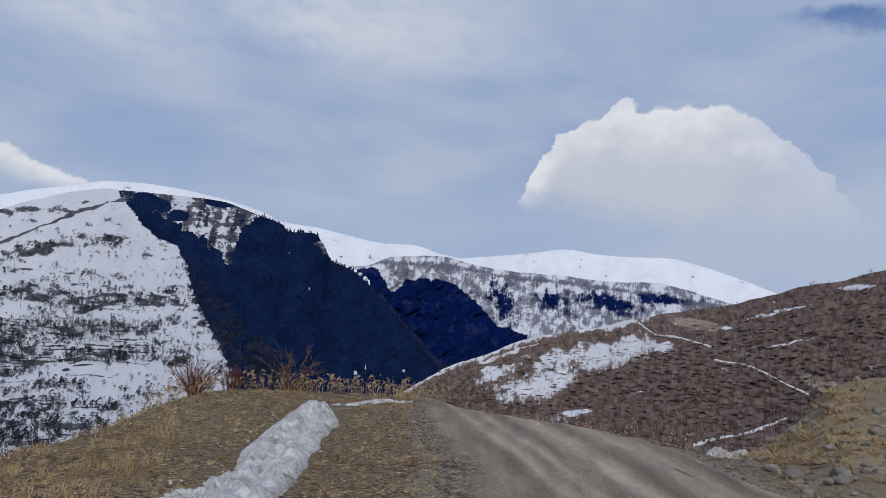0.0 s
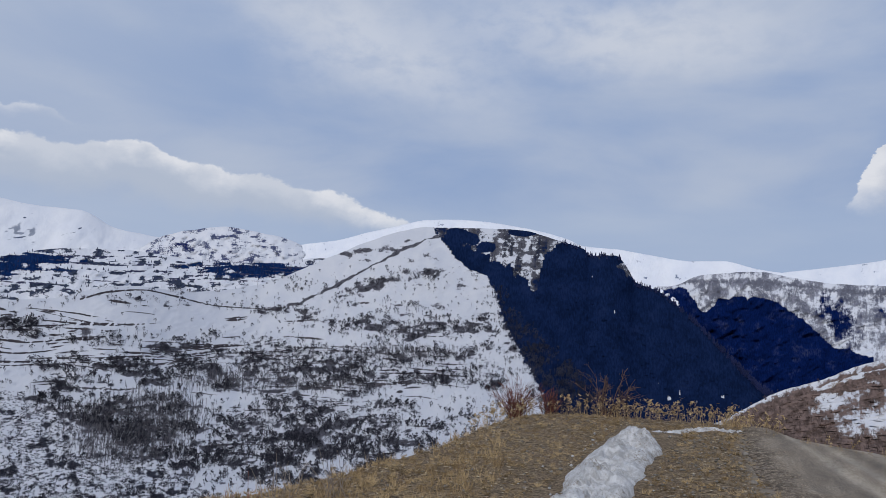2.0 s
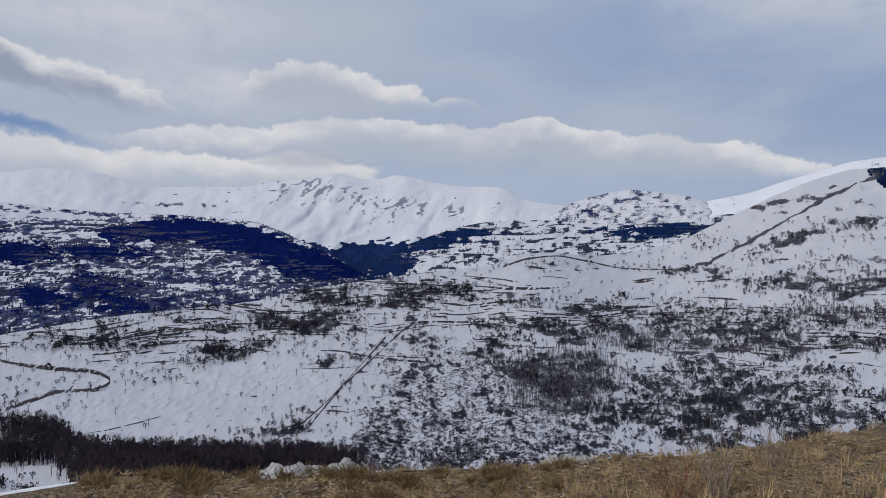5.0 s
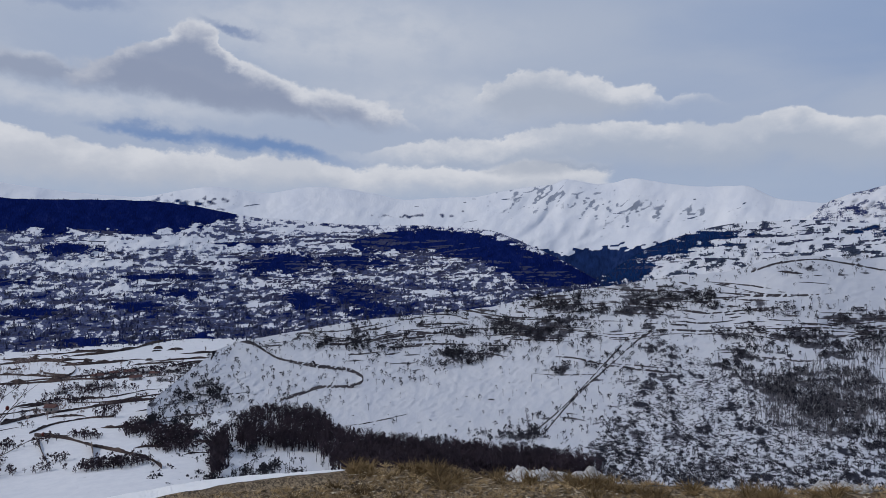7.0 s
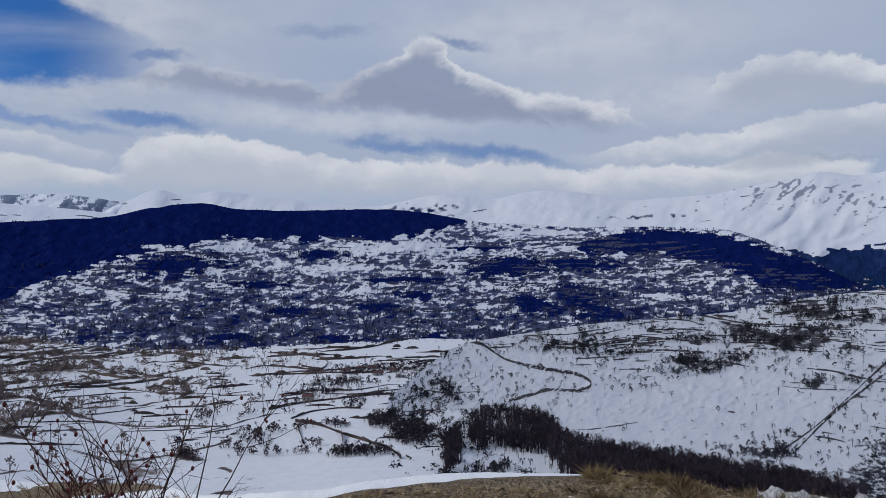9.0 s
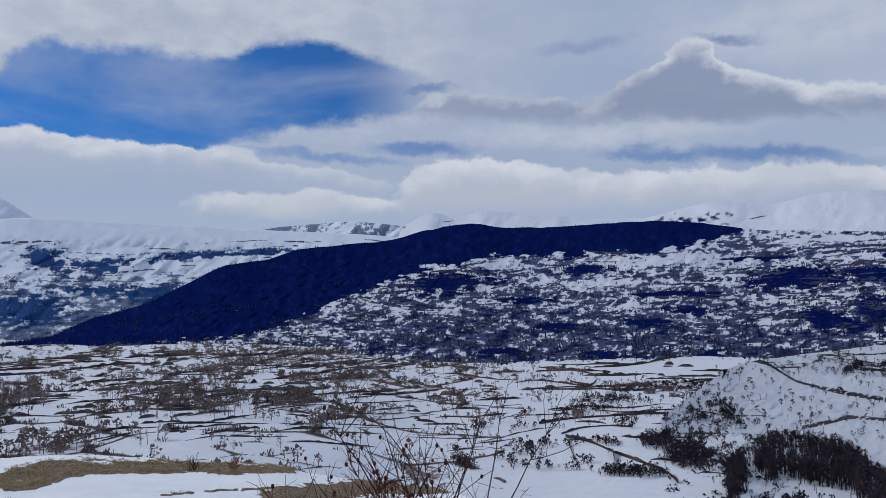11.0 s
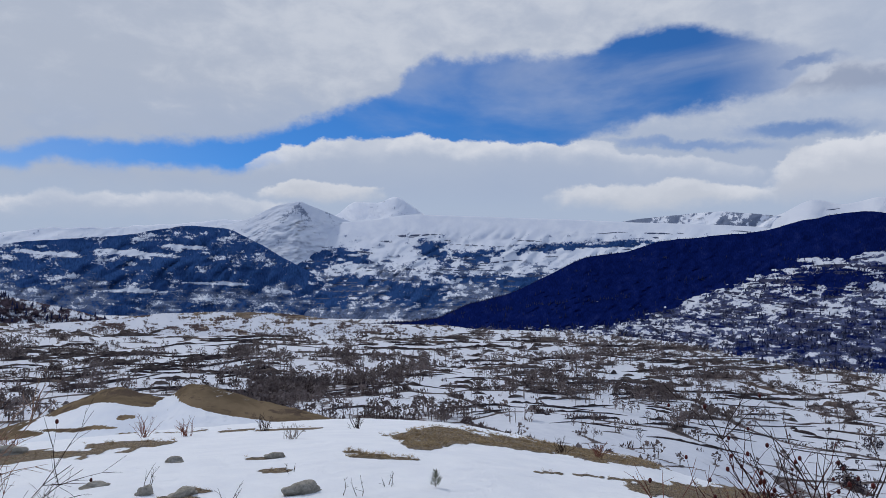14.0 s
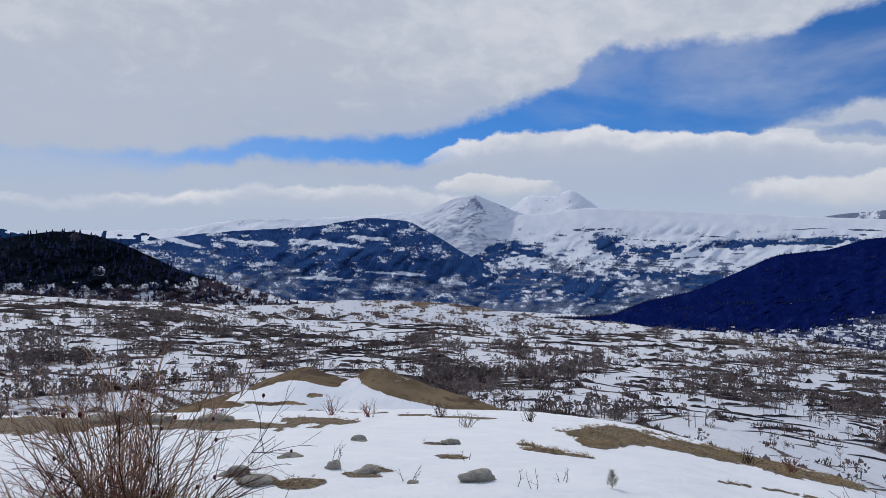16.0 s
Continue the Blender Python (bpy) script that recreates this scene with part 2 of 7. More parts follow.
def line(points, at):
    """A smooth curve through (azimuth, value) pairs, with no overshoot."""
    p = sorted(points)
    x, y = np.array([q[0] for q in p], float), np.array([q[1] for q in p], float)
    if len(x) == 1:
        return np.full(np.shape(at), y[0])
    h, d = np.diff(x), np.diff(y) / np.diff(x)
    s = np.zeros(len(x))
    if len(x) > 2:
        ok = d[:-1] * d[1:] > 0
        w = np.where(ok, 2 * d[:-1] * d[1:] / np.where(ok, d[:-1] + d[1:], 1), 0)
        s[1:-1] = w
    s[0], s[-1] = d[0], d[-1]
    at = np.clip(at, x[0], x[-1])
    i = np.clip(np.searchsorted(x, at) - 1, 0, len(x) - 2)
    t = (at - x[i]) / h[i]
    return ((1 + 2 * t) * (1 - t) ** 2 * y[i] + t * (1 - t) ** 2 * h[i] * s[i] + t * t * (3 - 2 * t) * y[i + 1] + t * t * (t - 1) * h[i] * s[i + 1])


def step(v, lo, hi):
    t = np.clip((v - lo) / (hi - lo), 0, 1)
    return t * t * (3 - 2 * t)


def patch(az, el, ca, ce, ra, re, tilt=0.0):
    """Cover that is 1 in the middle of an ellipse on a hillside, 0.5 at its rim and 0 well outside."""
    return np.clip(1 - 0.5 * np.hypot((az - ca) / ra, (el - ce - tilt * (az - ca)) / re), 0, 1)


def patches(az, el, rows):
    out = np.zeros(np.shape(az))
    for r in rows:
        out = np.maximum(out, patch(az, el, *r))
    return out


def sheet(name, x, y, z, cover, material, closed=False, view_uv=None):
    """A land mesh from a grid of places, with the cover (wood, brush, grass, rock) on its points."""
    n, m = x.shape
    me = bpy.data.meshes.new(name)
    i = np.arange(n * m).reshape(n, m)
    if closed:
        i = np.vstack([i, i[:1]])
    quads = np.stack([i[:-1, :-1], i[1:, :-1], i[1:, 1:], i[:-1, 1:]], -1).reshape(-1, 4)[:, ::-1]
    me.vertices.add(n * m)
    me.vertices.foreach_set("co", np.stack([x, y, z], -1).astype(np.float32).ravel())
    me.loops.add(quads.size)
    me.loops.foreach_set("vertex_index", quads.astype(np.int32).ravel())
    me.polygons.add(len(quads))
    me.polygons.foreach_set("loop_start", np.arange(0, quads.size, 4, dtype=np.int32))
    me.polygons.foreach_set("loop_total", np.full(len(quads), 4, np.int32))
    me.polygons.foreach_set("use_smooth", np.ones(len(quads), bool))
    me.update(calc_edges=True)
    a = me.attributes.new("cover", "FLOAT_COLOR", "POINT")
    a.data.foreach_set("color", np.stack([np.broadcast_to(c, x.shape) for c in cover], -1).astype(np.float32).ravel())
    if view_uv is not None:
        u = me.attributes.new("view_uv", "FLOAT_VECTOR", "POINT")
        u.data.foreach_set("vector", np.stack([*view_uv, 0 * view_uv[0]], -1).astype(np.float32).ravel())
    me.materials.append(material)
    return new(name, me)


LAND = {}       # for each hill: what tells where its surface lies


def hill(name, crest, far, foot, low, cover, material, label, rough=0.03, grain=60.0, ripple=0.05, daz=0.18, delv=0.12, bend=1.2, back=1.18, seed=0, calm=99.0):
    """A hill: its crest (azimuth, elevation), how far its crest and its foot are, and the elevation of its foot."""
    a0, a1 = min(c[0] for c in crest), max(c[0] for c in crest)
    az = np.arange(a0, a1 + daz / 2, daz)
    top, dc, df, lo = line(crest, az), line(far, az), line(foot, az), line(low, az)
    top = top + ripple * fbm(az * 1.3, az * 0 + seed, 5, seed)
    lo = np.minimum(lo, top - 0.05)
    rows = max(8, int((top - lo).max() / delv))
    s = np.linspace(0, 1, rows)
    A, S = np.meshgrid(az, s, indexing="ij")
    E = lo[:, None] + (top - lo)[:, None] * S
    D = df[:, None] + (dc - df)[:, None] * S ** bend
    px, py = -D * np.sin(np.radians(A)), D * np.cos(np.radians(A))
    pz = D * np.tan(np.radians(E))
    gully = fbm((px + 0.6 * pz) / grain / 4, (py - 0.6 * pz) / grain / 4, 6, seed + 11)
    fold = 1 - np.abs(fbm((A + 0.9 * E + 1.5 * gully) * 130 / max(grain, 30.0), (E - 0.2 * A) * 90 / max(grain, 30.0), 4, seed + 31))
    D = D * (1 + rough * (1 - 0.85 * step(E, calm - 0.8, calm + 0.8)) * (gully + 0.8 * (fold - 0.75)) * np.sin(np.pi * np.clip(S * 0.96 + 0.04, 0, 1)) ** 0.5)
    x, y, z = -D * np.sin(np.radians(A)), D * np.cos(np.radians(A)), EYE + D * np.tan(np.radians(E))
    cov = cover(A, E, x, y, z, gully)
    LAND[name] = (A, E, x, y, z, cov)
    # the far side falls away
    bx, by, bz = [x], [y], [z]
    for f, drop in ((1 + (back - 1) * 0.15, 0.04), (1 + (back - 1) * 0.5, 0.3), (back, 1.1)):
        bx.append(x[:, -1:] * f), by.append(y[:, -1:] * f), bz.append(z[:, -1:] - drop * (back - 1) * D[:, -1:])
    x, y, z = np.hstack(bx), np.hstack(by), np.hstack(bz)
    cov = [np.hstack([np.broadcast_to(c, A.shape)] + [np.broadcast_to(c, A.shape)[:, -1:]] * 3) for c in cov]
    # angles from the eye times mean distance: plant mottling fitted to the camera's view
    view_uv = [np.hstack([q] + [q[:, -1:]] * 3) * radians(1) * D.mean() for q in (A, E)]
    return tagged(sheet(name, x, y, z, cov, material, view_uv=view_uv), label, "hill", kind="structure")


# ---- materials ----
def material(name):
    mat = bpy.data.materials.new(name)
    mat.use_nodes = True
    k = Nodes(mat.node_tree)
    shader = k.nodes.new("ShaderNodeBsdfPrincipled")
    k.plug(k.nodes.new("ShaderNodeOutputMaterial").inputs[0], shader.outputs[0])
    place = k.nodes.new("ShaderNodeNewGeometry").outputs["Position"]
    return mat, k, shader, place


def bump(k, shader, height, strength, distance):
    n = k.nodes.new("ShaderNodeBump")
    n.inputs["Strength"].default_value, n.inputs["Distance"].default_value = strength, distance
    k.plug(n.inputs["Height"], height)
    k.plug(shader.inputs["Normal"], n.outputs[0])


def land(name, grain, wood=(0.007, 0.013, 0.04), brush=(0.085, 0.07, 0.072), grass=(0.17, 0.12, 0.065), rock=(0.15, 0.135, 0.135), snow=(0.72, 0.735, 0.79), sharp=0.12, relief=0.6, wobble=1.0, world=False, dash=0.0, bare=0.35):
    """Snow with woods, bare brush, dry grass and rock where the cover says; grain: metres of the finest mottling; dash: how far it is drawn out into level strips, or upright ones if negative."""
    mat, k, shader, place = material(name)
    m = k.math
    view_uv = k.nodes.new("ShaderNodeAttribute")
    view_uv.attribute_name = "view_uv"
    on = place if world else view_uv.outputs["Vector"]
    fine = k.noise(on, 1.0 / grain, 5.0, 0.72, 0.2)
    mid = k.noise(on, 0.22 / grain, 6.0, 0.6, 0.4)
    cov = k.nodes.new("ShaderNodeAttribute")
    cov.attribute_name = "cover"
    sep = k.nodes.new("ShaderNodeSeparateColor")
    k.plug(sep.inputs[0], cov.outputs["Color"])
    mottle = m("ADD", m("MULTIPLY", m("SUBTRACT", fine, 0.5), 1.5 * wobble), m("MULTIPLY", m("SUBTRACT", mid, 0.5), 0.9 * wobble))
    if dash:
        # hedges and terrace edges run level, so the brush is drawn out along view azimuth
        along, up = (0.13, 0.75) if dash > 0 else (0.7, 0.16)
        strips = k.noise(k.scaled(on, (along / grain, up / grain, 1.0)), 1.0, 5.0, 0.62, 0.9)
        mottle = m("ADD", m("MULTIPLY", mottle, 0.75), m("MULTIPLY", m("SUBTRACT", strips, 0.5), 2.2 * abs(dash)))
    streak = mottle if not world else m("ADD", m("MULTIPLY", m("SUBTRACT", k.noise(place, 0.6 / grain, 5.0, 0.6), 0.5), 1.2 * wobble), m("MULTIPLY", mottle, 0.4))

    def mask(value, wobble):
        return k.ramp(m("ADD", value, wobble), 0.5 - sharp, 0.5 + sharp)

    colour = k.mix(k.ramp(mid, 0.3, 0.7), snow, tuple(c * f for c, f in zip(snow, (0.88, 0.9, 0.94))))
    rocks = k.mix(fine, tuple(c * 0.5 for c in rock), tuple(c * 1.5 for c in rock))
    colour = k.mix(mask(cov.outputs["Alpha"], streak), colour, rocks)
    colour = k.mix(mask(sep.outputs[2], mottle), colour, k.mix(k.ramp(mid, 0.35, 0.65), tuple(c * 0.75 for c in grass), tuple(c * 1.3 for c in grass)))
    colour = k.mix(mask(sep.outputs[1], mottle), colour, k.mix(k.ramp(fine, 0.35, 0.65), tuple(c * 0.6 for c in brush), tuple(c * 1.5 for c in brush)))
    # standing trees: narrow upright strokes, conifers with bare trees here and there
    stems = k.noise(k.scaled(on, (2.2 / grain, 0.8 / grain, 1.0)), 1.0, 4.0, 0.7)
    stand = k.mix(k.ramp(m("ADD", m("MULTIPLY", stems, 0.6), m("MULTIPLY", mid, 0.4)), 0.36, 0.64), tuple(c * 0.65 for c in wood), tuple(c * 1.4 for c in wood))
    leafless = m("MULTIPLY", k.ramp(mid, 0.52, 0.68), k.ramp(stems, 0.4, 0.62, 0.0, bare))
    stand = k.mix(leafless, stand, tuple(0.45 * b + 0.2 * w for b, w in zip(brush, wood)))
    colour = k.mix(mask(sep.outputs[0], m("MULTIPLY", mottle, 0.8)), colour, stand)
    k.plug(shader.inputs["Base Color"], colour)
    shader.inputs["Roughness"].default_value = 0.85
    shader.inputs["Specular IOR Level"].default_value = 0.0
    bump(k, shader, m("ADD", m("MULTIPLY", fine, 0.6), mid), relief, grain * 1.2)
    return mat


# wood near-black blue: a dark wood with shade and haze put into its colour
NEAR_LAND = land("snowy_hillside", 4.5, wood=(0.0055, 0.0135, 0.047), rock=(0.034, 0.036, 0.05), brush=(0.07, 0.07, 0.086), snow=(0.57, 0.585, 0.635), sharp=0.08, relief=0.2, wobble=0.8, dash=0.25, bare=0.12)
# woods navy and brush bluish: distance haze put into the colours
MID_LAND = land("haze_tinted_hillside", 4.5, wood=(0.0035, 0.0095, 0.072), brush=(0.062, 0.074, 0.145), rock=(0.13, 0.145, 0.19), snow=(0.66, 0.675, 0.73), sharp=0.07, relief=0.3, dash=0.38)
SHELF_LAND = land("haze_tinted_shelf", 7.0, wood=(0.006, 0.021, 0.08), brush=(0.035, 0.045, 0.075), snow=(0.66, 0.675, 0.73), sharp=0.06, dash=0.5)
# far slopes: distance haze is mixed into wood, brush and rock colours
FAR_LAND = land("haze_tinted_mountainside", 22.0, brush=(0.06, 0.085, 0.145), rock=(0.17, 0.205, 0.29), wood=(0.010, 0.033, 0.10), snow=(0.82, 0.84, 0.9), sharp=0.08)
CLIFF_LAND = land("haze_tinted_cliffs", 7.0, wood=(0.0026, 0.010, 0.06), brush=(0.17, 0.175, 0.215), rock=(0.12, 0.125, 0.16), snow=(0.66, 0.675, 0.73), sharp=0.2, wobble=0.9, relief=0.3, dash=-0.4)
# palest and bluest woods, painted as if seen through haze
HAZE_LAND = land("haze_blue_mountainside", 10.0, brush=(0.11, 0.14, 0.22), rock=(0.2, 0.235, 0.32), wood=(0.022, 0.058, 0.165), snow=(0.72, 0.745, 0.81), sharp=0.1, relief=0.1, dash=0.32)
RANGE_LAND = land("haze_tinted_range", 34.0, brush=(0.12, 0.15, 0.225), rock=(0.24, 0.27, 0.34), wood=(0.010, 0.024, 0.085), snow=(0.69, 0.71, 0.765), sharp=0.16, wobble=0.6, relief=0.2)
BROWN_LAND = land("brown_hillside", 3.0, brush=(0.135, 0.098, 0.088), grass=(0.27, 0.22, 0.18), snow=(0.66, 0.665, 0.7), relief=0.12, sharp=0.12, wobble=1.0, dash=-0.3)


# ---- mountains and hills ----
def stony(A, E):
    """1 on the stony spur below the lane: a wedge that widens downhill."""
    down = -4.6 - E
    return step(np.minimum(A - (56.4 - 1.75 * down), 56.4 + 0.75 * down - A), -0.3, 0.6) * (down > 0)


def tree_density(A, E):
    """How thick the bare woods stand on the main mountainside, 0 to 1."""
    n, n2 = fbm(A * 0.45, E * 1.5, 3, 3), fbm(A * 1.5, E * 4.5, 2, 8)
    d = 0.36 + 0.5 * n + 0.35 * n2
    d = d + 0.55 * patches(A, E, [(35, -4.4, 9, 1.3, 0.03), (24, -3.5, 4, 0.9), (46, -8.6, 6, 2.6, -0.1), (66.5, -4.0, 4.0, 0.8, -0.1), (71.5, -5.7, 2.6, 0.8, -0.2), (33, -9.5, 7, 2.2), (22, -5.0, 2.5, 1.0), (59, -2.2, 6, 0.7), (28, -1.2, 4, 0.8), (45, -4.6, 5, 0.6), (78, -4.6, 4, 0.5)])
    clear = patches(A, E, [(70, -8.7, 6, 2.2, 0.03), (63, -9.8, 3.0, 2.4), (44, -0.9, 7, 0.9), (27, -6.2, 2.5, 0.4, 0.04), (20.3, -6.5, 1.6, 0.4), (31.5, -2.6, 2.2, 0.35), (22, 2.2, 2.3, 2.6), (76, -10, 9, 2.2), (84, -7.3, 7, 2.2), (54, -3.2, 4, 0.35), (50.5, -1.7, 3, 0.4), (40, -7.0, 1.5, 0.5, -0.3), (31, -7.6, 2, 0.3, -0.3)])
    d = d - 0.7 * step(clear, 0.4, 0.75)
    d = np.maximum(d, patches(A, E, [(25.3, 3.1, 1.9, 0.32), (29.5, 2.0, 2.6, 0.5, -0.25), (24.2, -0.7, 1.3, 0.35), (21.3, -1.0, 0.7, 0.5), (27, -1.9, 2.5, 0.4)]) * 0.9)
    return step(d, 0.42, 0.72) * (1 - stony(A, E))


def cover_main(A, E, x, y, z, g):
    n = fbm(A * 0.5, E * 1.4, 3, 3)
    n2 = fbm(A * 1.6, E * 3.5, 2, 8)
    # the flank beyond the spur carries a dark wood, its shade painted in
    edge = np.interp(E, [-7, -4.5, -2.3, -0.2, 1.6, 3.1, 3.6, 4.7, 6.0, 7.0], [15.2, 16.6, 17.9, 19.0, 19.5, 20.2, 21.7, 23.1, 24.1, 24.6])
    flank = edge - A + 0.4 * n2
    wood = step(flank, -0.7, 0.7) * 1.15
    # grey cliffs hang over the wood, snow caught between their upright ribs
    brow = np.interp(A, [6.5, 8, 9.4, 10.5, 12, 13.5, 14.5, 15.7, 16.3, 16.8, 17.6, 18.5, 19.5, 20.5, 21.7, 23.2], [1.9, 2.6, 3.3, 4.2, 4.7, 4.9, 5.3, 4.7, 2.2, 1.9, 2.9, 3.5, 3.9, 4.5, 5.2, 6.3])
    ribs = fbm(A * 3.4 + 0.5 * E, E * 0.75, 1, 18)
    cliff = step(E - brow + 0.5 * ribs, -0.25, 0.3) * (A < edge)
    crown = patches(A, E, [(17.5, 6.5, 1.2, 0.35), (13.6, 5.2, 1.4, 0.5, 0.2), (10.6, 4.4, 0.9, 0.5), (22, 6.1, 1.2, 0.6, 0.3), (20.4, 5.3, 0.8, 0.5), (8.6, 2.4, 0.5, 0.9, 0.6)])
    wood = np.where(cliff > 0.5, 0.3 + 0.25 * ribs + 0.75 * step(crown, 0.45, 0.7), wood)
    # leafless trees fringe the wood along the spur, thinner than the conifers
    fringe = step(np.minimum(flank, 1.4 + 0.55 * np.clip(1.0 - E, 0, 9) - flank), -0.2, 0.8) * (E < 2.4)
    wood = wood - fringe * (0.25 - 0.7 * fbm(A * 1.1 + 0.5 * E, E * 0.9, 3, 19))
    specks = patches(A, E, [(12.0, 3.1, 0.22, 0.16), (12.5, 3.0, 0.12, 0.2), (10.3, 0.4, 0.14, 0.3), (6.4, -5.9, 0.2, 0.4), (5.6, -5.6, 0.18, 0.5), (7.2, -4.9, 0.14, 0.25), (4.4, -6.1, 0.2, 0.3), (2.6, -5.7, 0.2, 0.25)])
    wood = wood - 0.75 * step(specks + 0.3 * n2, 0.5, 0.8)
    # scraps of brush between open snow; the trees themselves stand on it
    dense = tree_density(A, E)
    brush = 0.17 + 0.28 * n + 0.35 * n2 + 0.3 * dense + 0.12 * step(fbm(A * 0.2, E * 0.5, 3, 14), 0.0, 0.5)
    brush = brush - 0.25 * step(patches(A, E, [(70, -8.7, 6, 2.2), (76, -10, 9, 2.6), (84, -7.3, 8, 2.6), (44, -0.9, 7, 0.9)]), 0.3, 0.7)
    brush = np.maximum(brush, patches(A, E, [(25.3, 3.1, 2.0, 0.4), (29.5, 2.0, 2.6, 0.6, -0.25), (24.2, -0.7, 1.4, 0.4), (21.3, -1.0, 0.8, 0.5)]) * (0.75 + 0.6 * n2))
    top = np.interp(A, [23.7, 25.4, 28.1, 31.0, 33.1, 34.8, 37.3], [6.2, 5.8, 4.4, 2.75, 1.45, 0.6, 0.0])
    brush = np.where((A > 23.5) & (A < 36), np.maximum(brush, 0.9 - np.abs(E - top - 0.22 * n2) / (0.16 + 0.3 * np.clip(n + 0.35, 0, 0.8))), brush)
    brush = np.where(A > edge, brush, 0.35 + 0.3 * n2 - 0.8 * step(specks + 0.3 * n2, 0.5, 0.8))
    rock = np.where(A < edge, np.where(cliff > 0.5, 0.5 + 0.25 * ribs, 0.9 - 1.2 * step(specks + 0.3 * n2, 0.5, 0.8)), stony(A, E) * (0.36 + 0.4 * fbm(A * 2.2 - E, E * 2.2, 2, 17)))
    brush = np.where(cliff > 0.5, 0.5 + 0.25 * fbm(A * 2.6 + 0.3 * E, E * 0.6, 2, 20) + 0.3 * n2, brush)
    return wood, brush, np.zeros_like(A), rock


CREST_MAIN = [(-1.2, -5.8), (0.3, -4.6), (2.5, -2.3), (4.9, 0.2), (7.1, 2.0), (8.8, 2.7), (9.4, 3.8), (10.3, 4.75), (12.2, 4.75), (12.8, 5.3), (14.8, 5.9), (17.3, 6.65), (20.9, 6.8),
              (25.0, 6.8), (27.7, 6.3), (30.3, 5.3), (33.4, 3.9), (36.4, 2.5), (39.3, 1.6), (43, 1.2), (46.9, 1.45), (48.4, 1.4), (52, 0.5), (56, 0.1), (61, -0.5), (66, -1.2), (70, -2.0),
              (75, -2.5), (80, -2.9), (85, -3.6), (89, -4.2), (91, -4.8), (93, -6.2), (96, -8.5)]
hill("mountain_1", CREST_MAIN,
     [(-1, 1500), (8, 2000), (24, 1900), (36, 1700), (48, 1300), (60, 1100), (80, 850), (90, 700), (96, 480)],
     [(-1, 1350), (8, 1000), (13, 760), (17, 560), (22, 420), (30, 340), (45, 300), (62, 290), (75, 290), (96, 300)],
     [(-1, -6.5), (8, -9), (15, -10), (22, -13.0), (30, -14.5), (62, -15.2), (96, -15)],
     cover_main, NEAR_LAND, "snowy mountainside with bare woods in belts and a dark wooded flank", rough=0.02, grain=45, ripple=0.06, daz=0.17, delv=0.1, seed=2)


def cover_white(A, E, x, y, z, g):
    n = fbm(A * 1.5, E * 4, 2, 21)
    return 0 * A, 0 * A, 0 * A, 0.16 + 0.25 * n


hill("mountain_2", [(-6, 2.2), (-2.1, 3.3), (0.2, 3.7), (2.5, 4.3), (4.7, 4.3), (7.4, 4.7), (10.1, 5.2), (12.7, 5.45), (14, 6.0), (16.6, 6.7), (17.9, 6.95), (20.4, 7.3), (22.8, 7.45), (25, 7.38), (27.6, 6.8), (30, 6.2), (32, 5.6), (35.2, 5.05), (38, 4.4), (42, 3.0)],
     [(0, 2900)], [(0, 2300)], [(-6, 0.5), (10, 0.8), (20, 2.5), (42, 1)], cover_white, FAR_LAND, "smooth white snowfield on a rounded mountain top", rough=0.012, grain=300, ripple=0.02, seed=3)


def cover_cliff(A, E, x, y, z, g):
    n = fbm(A * 0.9, E * 0.5, 3, 31)
    n2 = fbm(A * 2.5, E * 2.5, 2, 33)
    rim = line([(-8, -2.6), (-5.5, -1.9), (-4.6, -1.7), (-2.7, 0.2), (-1.2, 1.2), (0, 1.6), (2.7, 1.5), (3.3, 0.9), (4.0, 0.5), (4.6, 1.6), (5.5, 2.4), (6.8, 2.1), (12, 2.2)], A)
    wood = step(rim - E + 0.25 * n2, -0.15, 0.2) * (A > -7)
    wood = np.maximum(wood, patches(A, E, [(-5, 0.2, 1.0, 1.2, 0.6), (-9, 0.3, 1.2, 0.9, 0.4), (-13, 0.5, 2.2, 0.6, 0.2), (-17, 0.9, 2.2, 0.35)]) - 0.05 + 0.4 * n2)
    ledge = line([(-22, 0.4), (-14, 1.5), (-9.7, 1.9), (-5.3, 2.1), (-2, 2.6), (4, 2.8), (9, 2.2)], A)
    rock = 0.40 + 0.32 * n + 0.3 * n2 + 0.3 * np.exp(-((E - ledge) / 0.18) ** 2)
    return wood, 0.34 + 0.5 * fbm(A * 2.2 + E, E * 0.5, 2, 35) + 0.25 * n2, 0 * A, rock + 0.08


hill("mountain_3", [(-26, 0.0), (-21.5, 1.0), (-18.2, 1.9), (-16.2, 2.2), (-14.1, 2.1), (-9.7, 2.4), (-5.3, 2.6), (-2.1, 3.1), (0.1, 3.5), (3.7, 3.3), (6.4, 2.4), (8.6, 2.3), (12, 2.0)],
     [(-26, 2600), (0, 2400), (12, 2600)], [(-26, 1900), (0, 1650), (12, 2000)], [(-26, -2.5), (-14, -2.2), (-6, -3.6), (0, -6), (12, -6)],
     cover_cliff, CLIFF_LAND, "snowy gorge side with cliff bands and dark woods", rough=0.05, grain=110, ripple=0.06, daz=0.14, delv=0.08, seed=5)

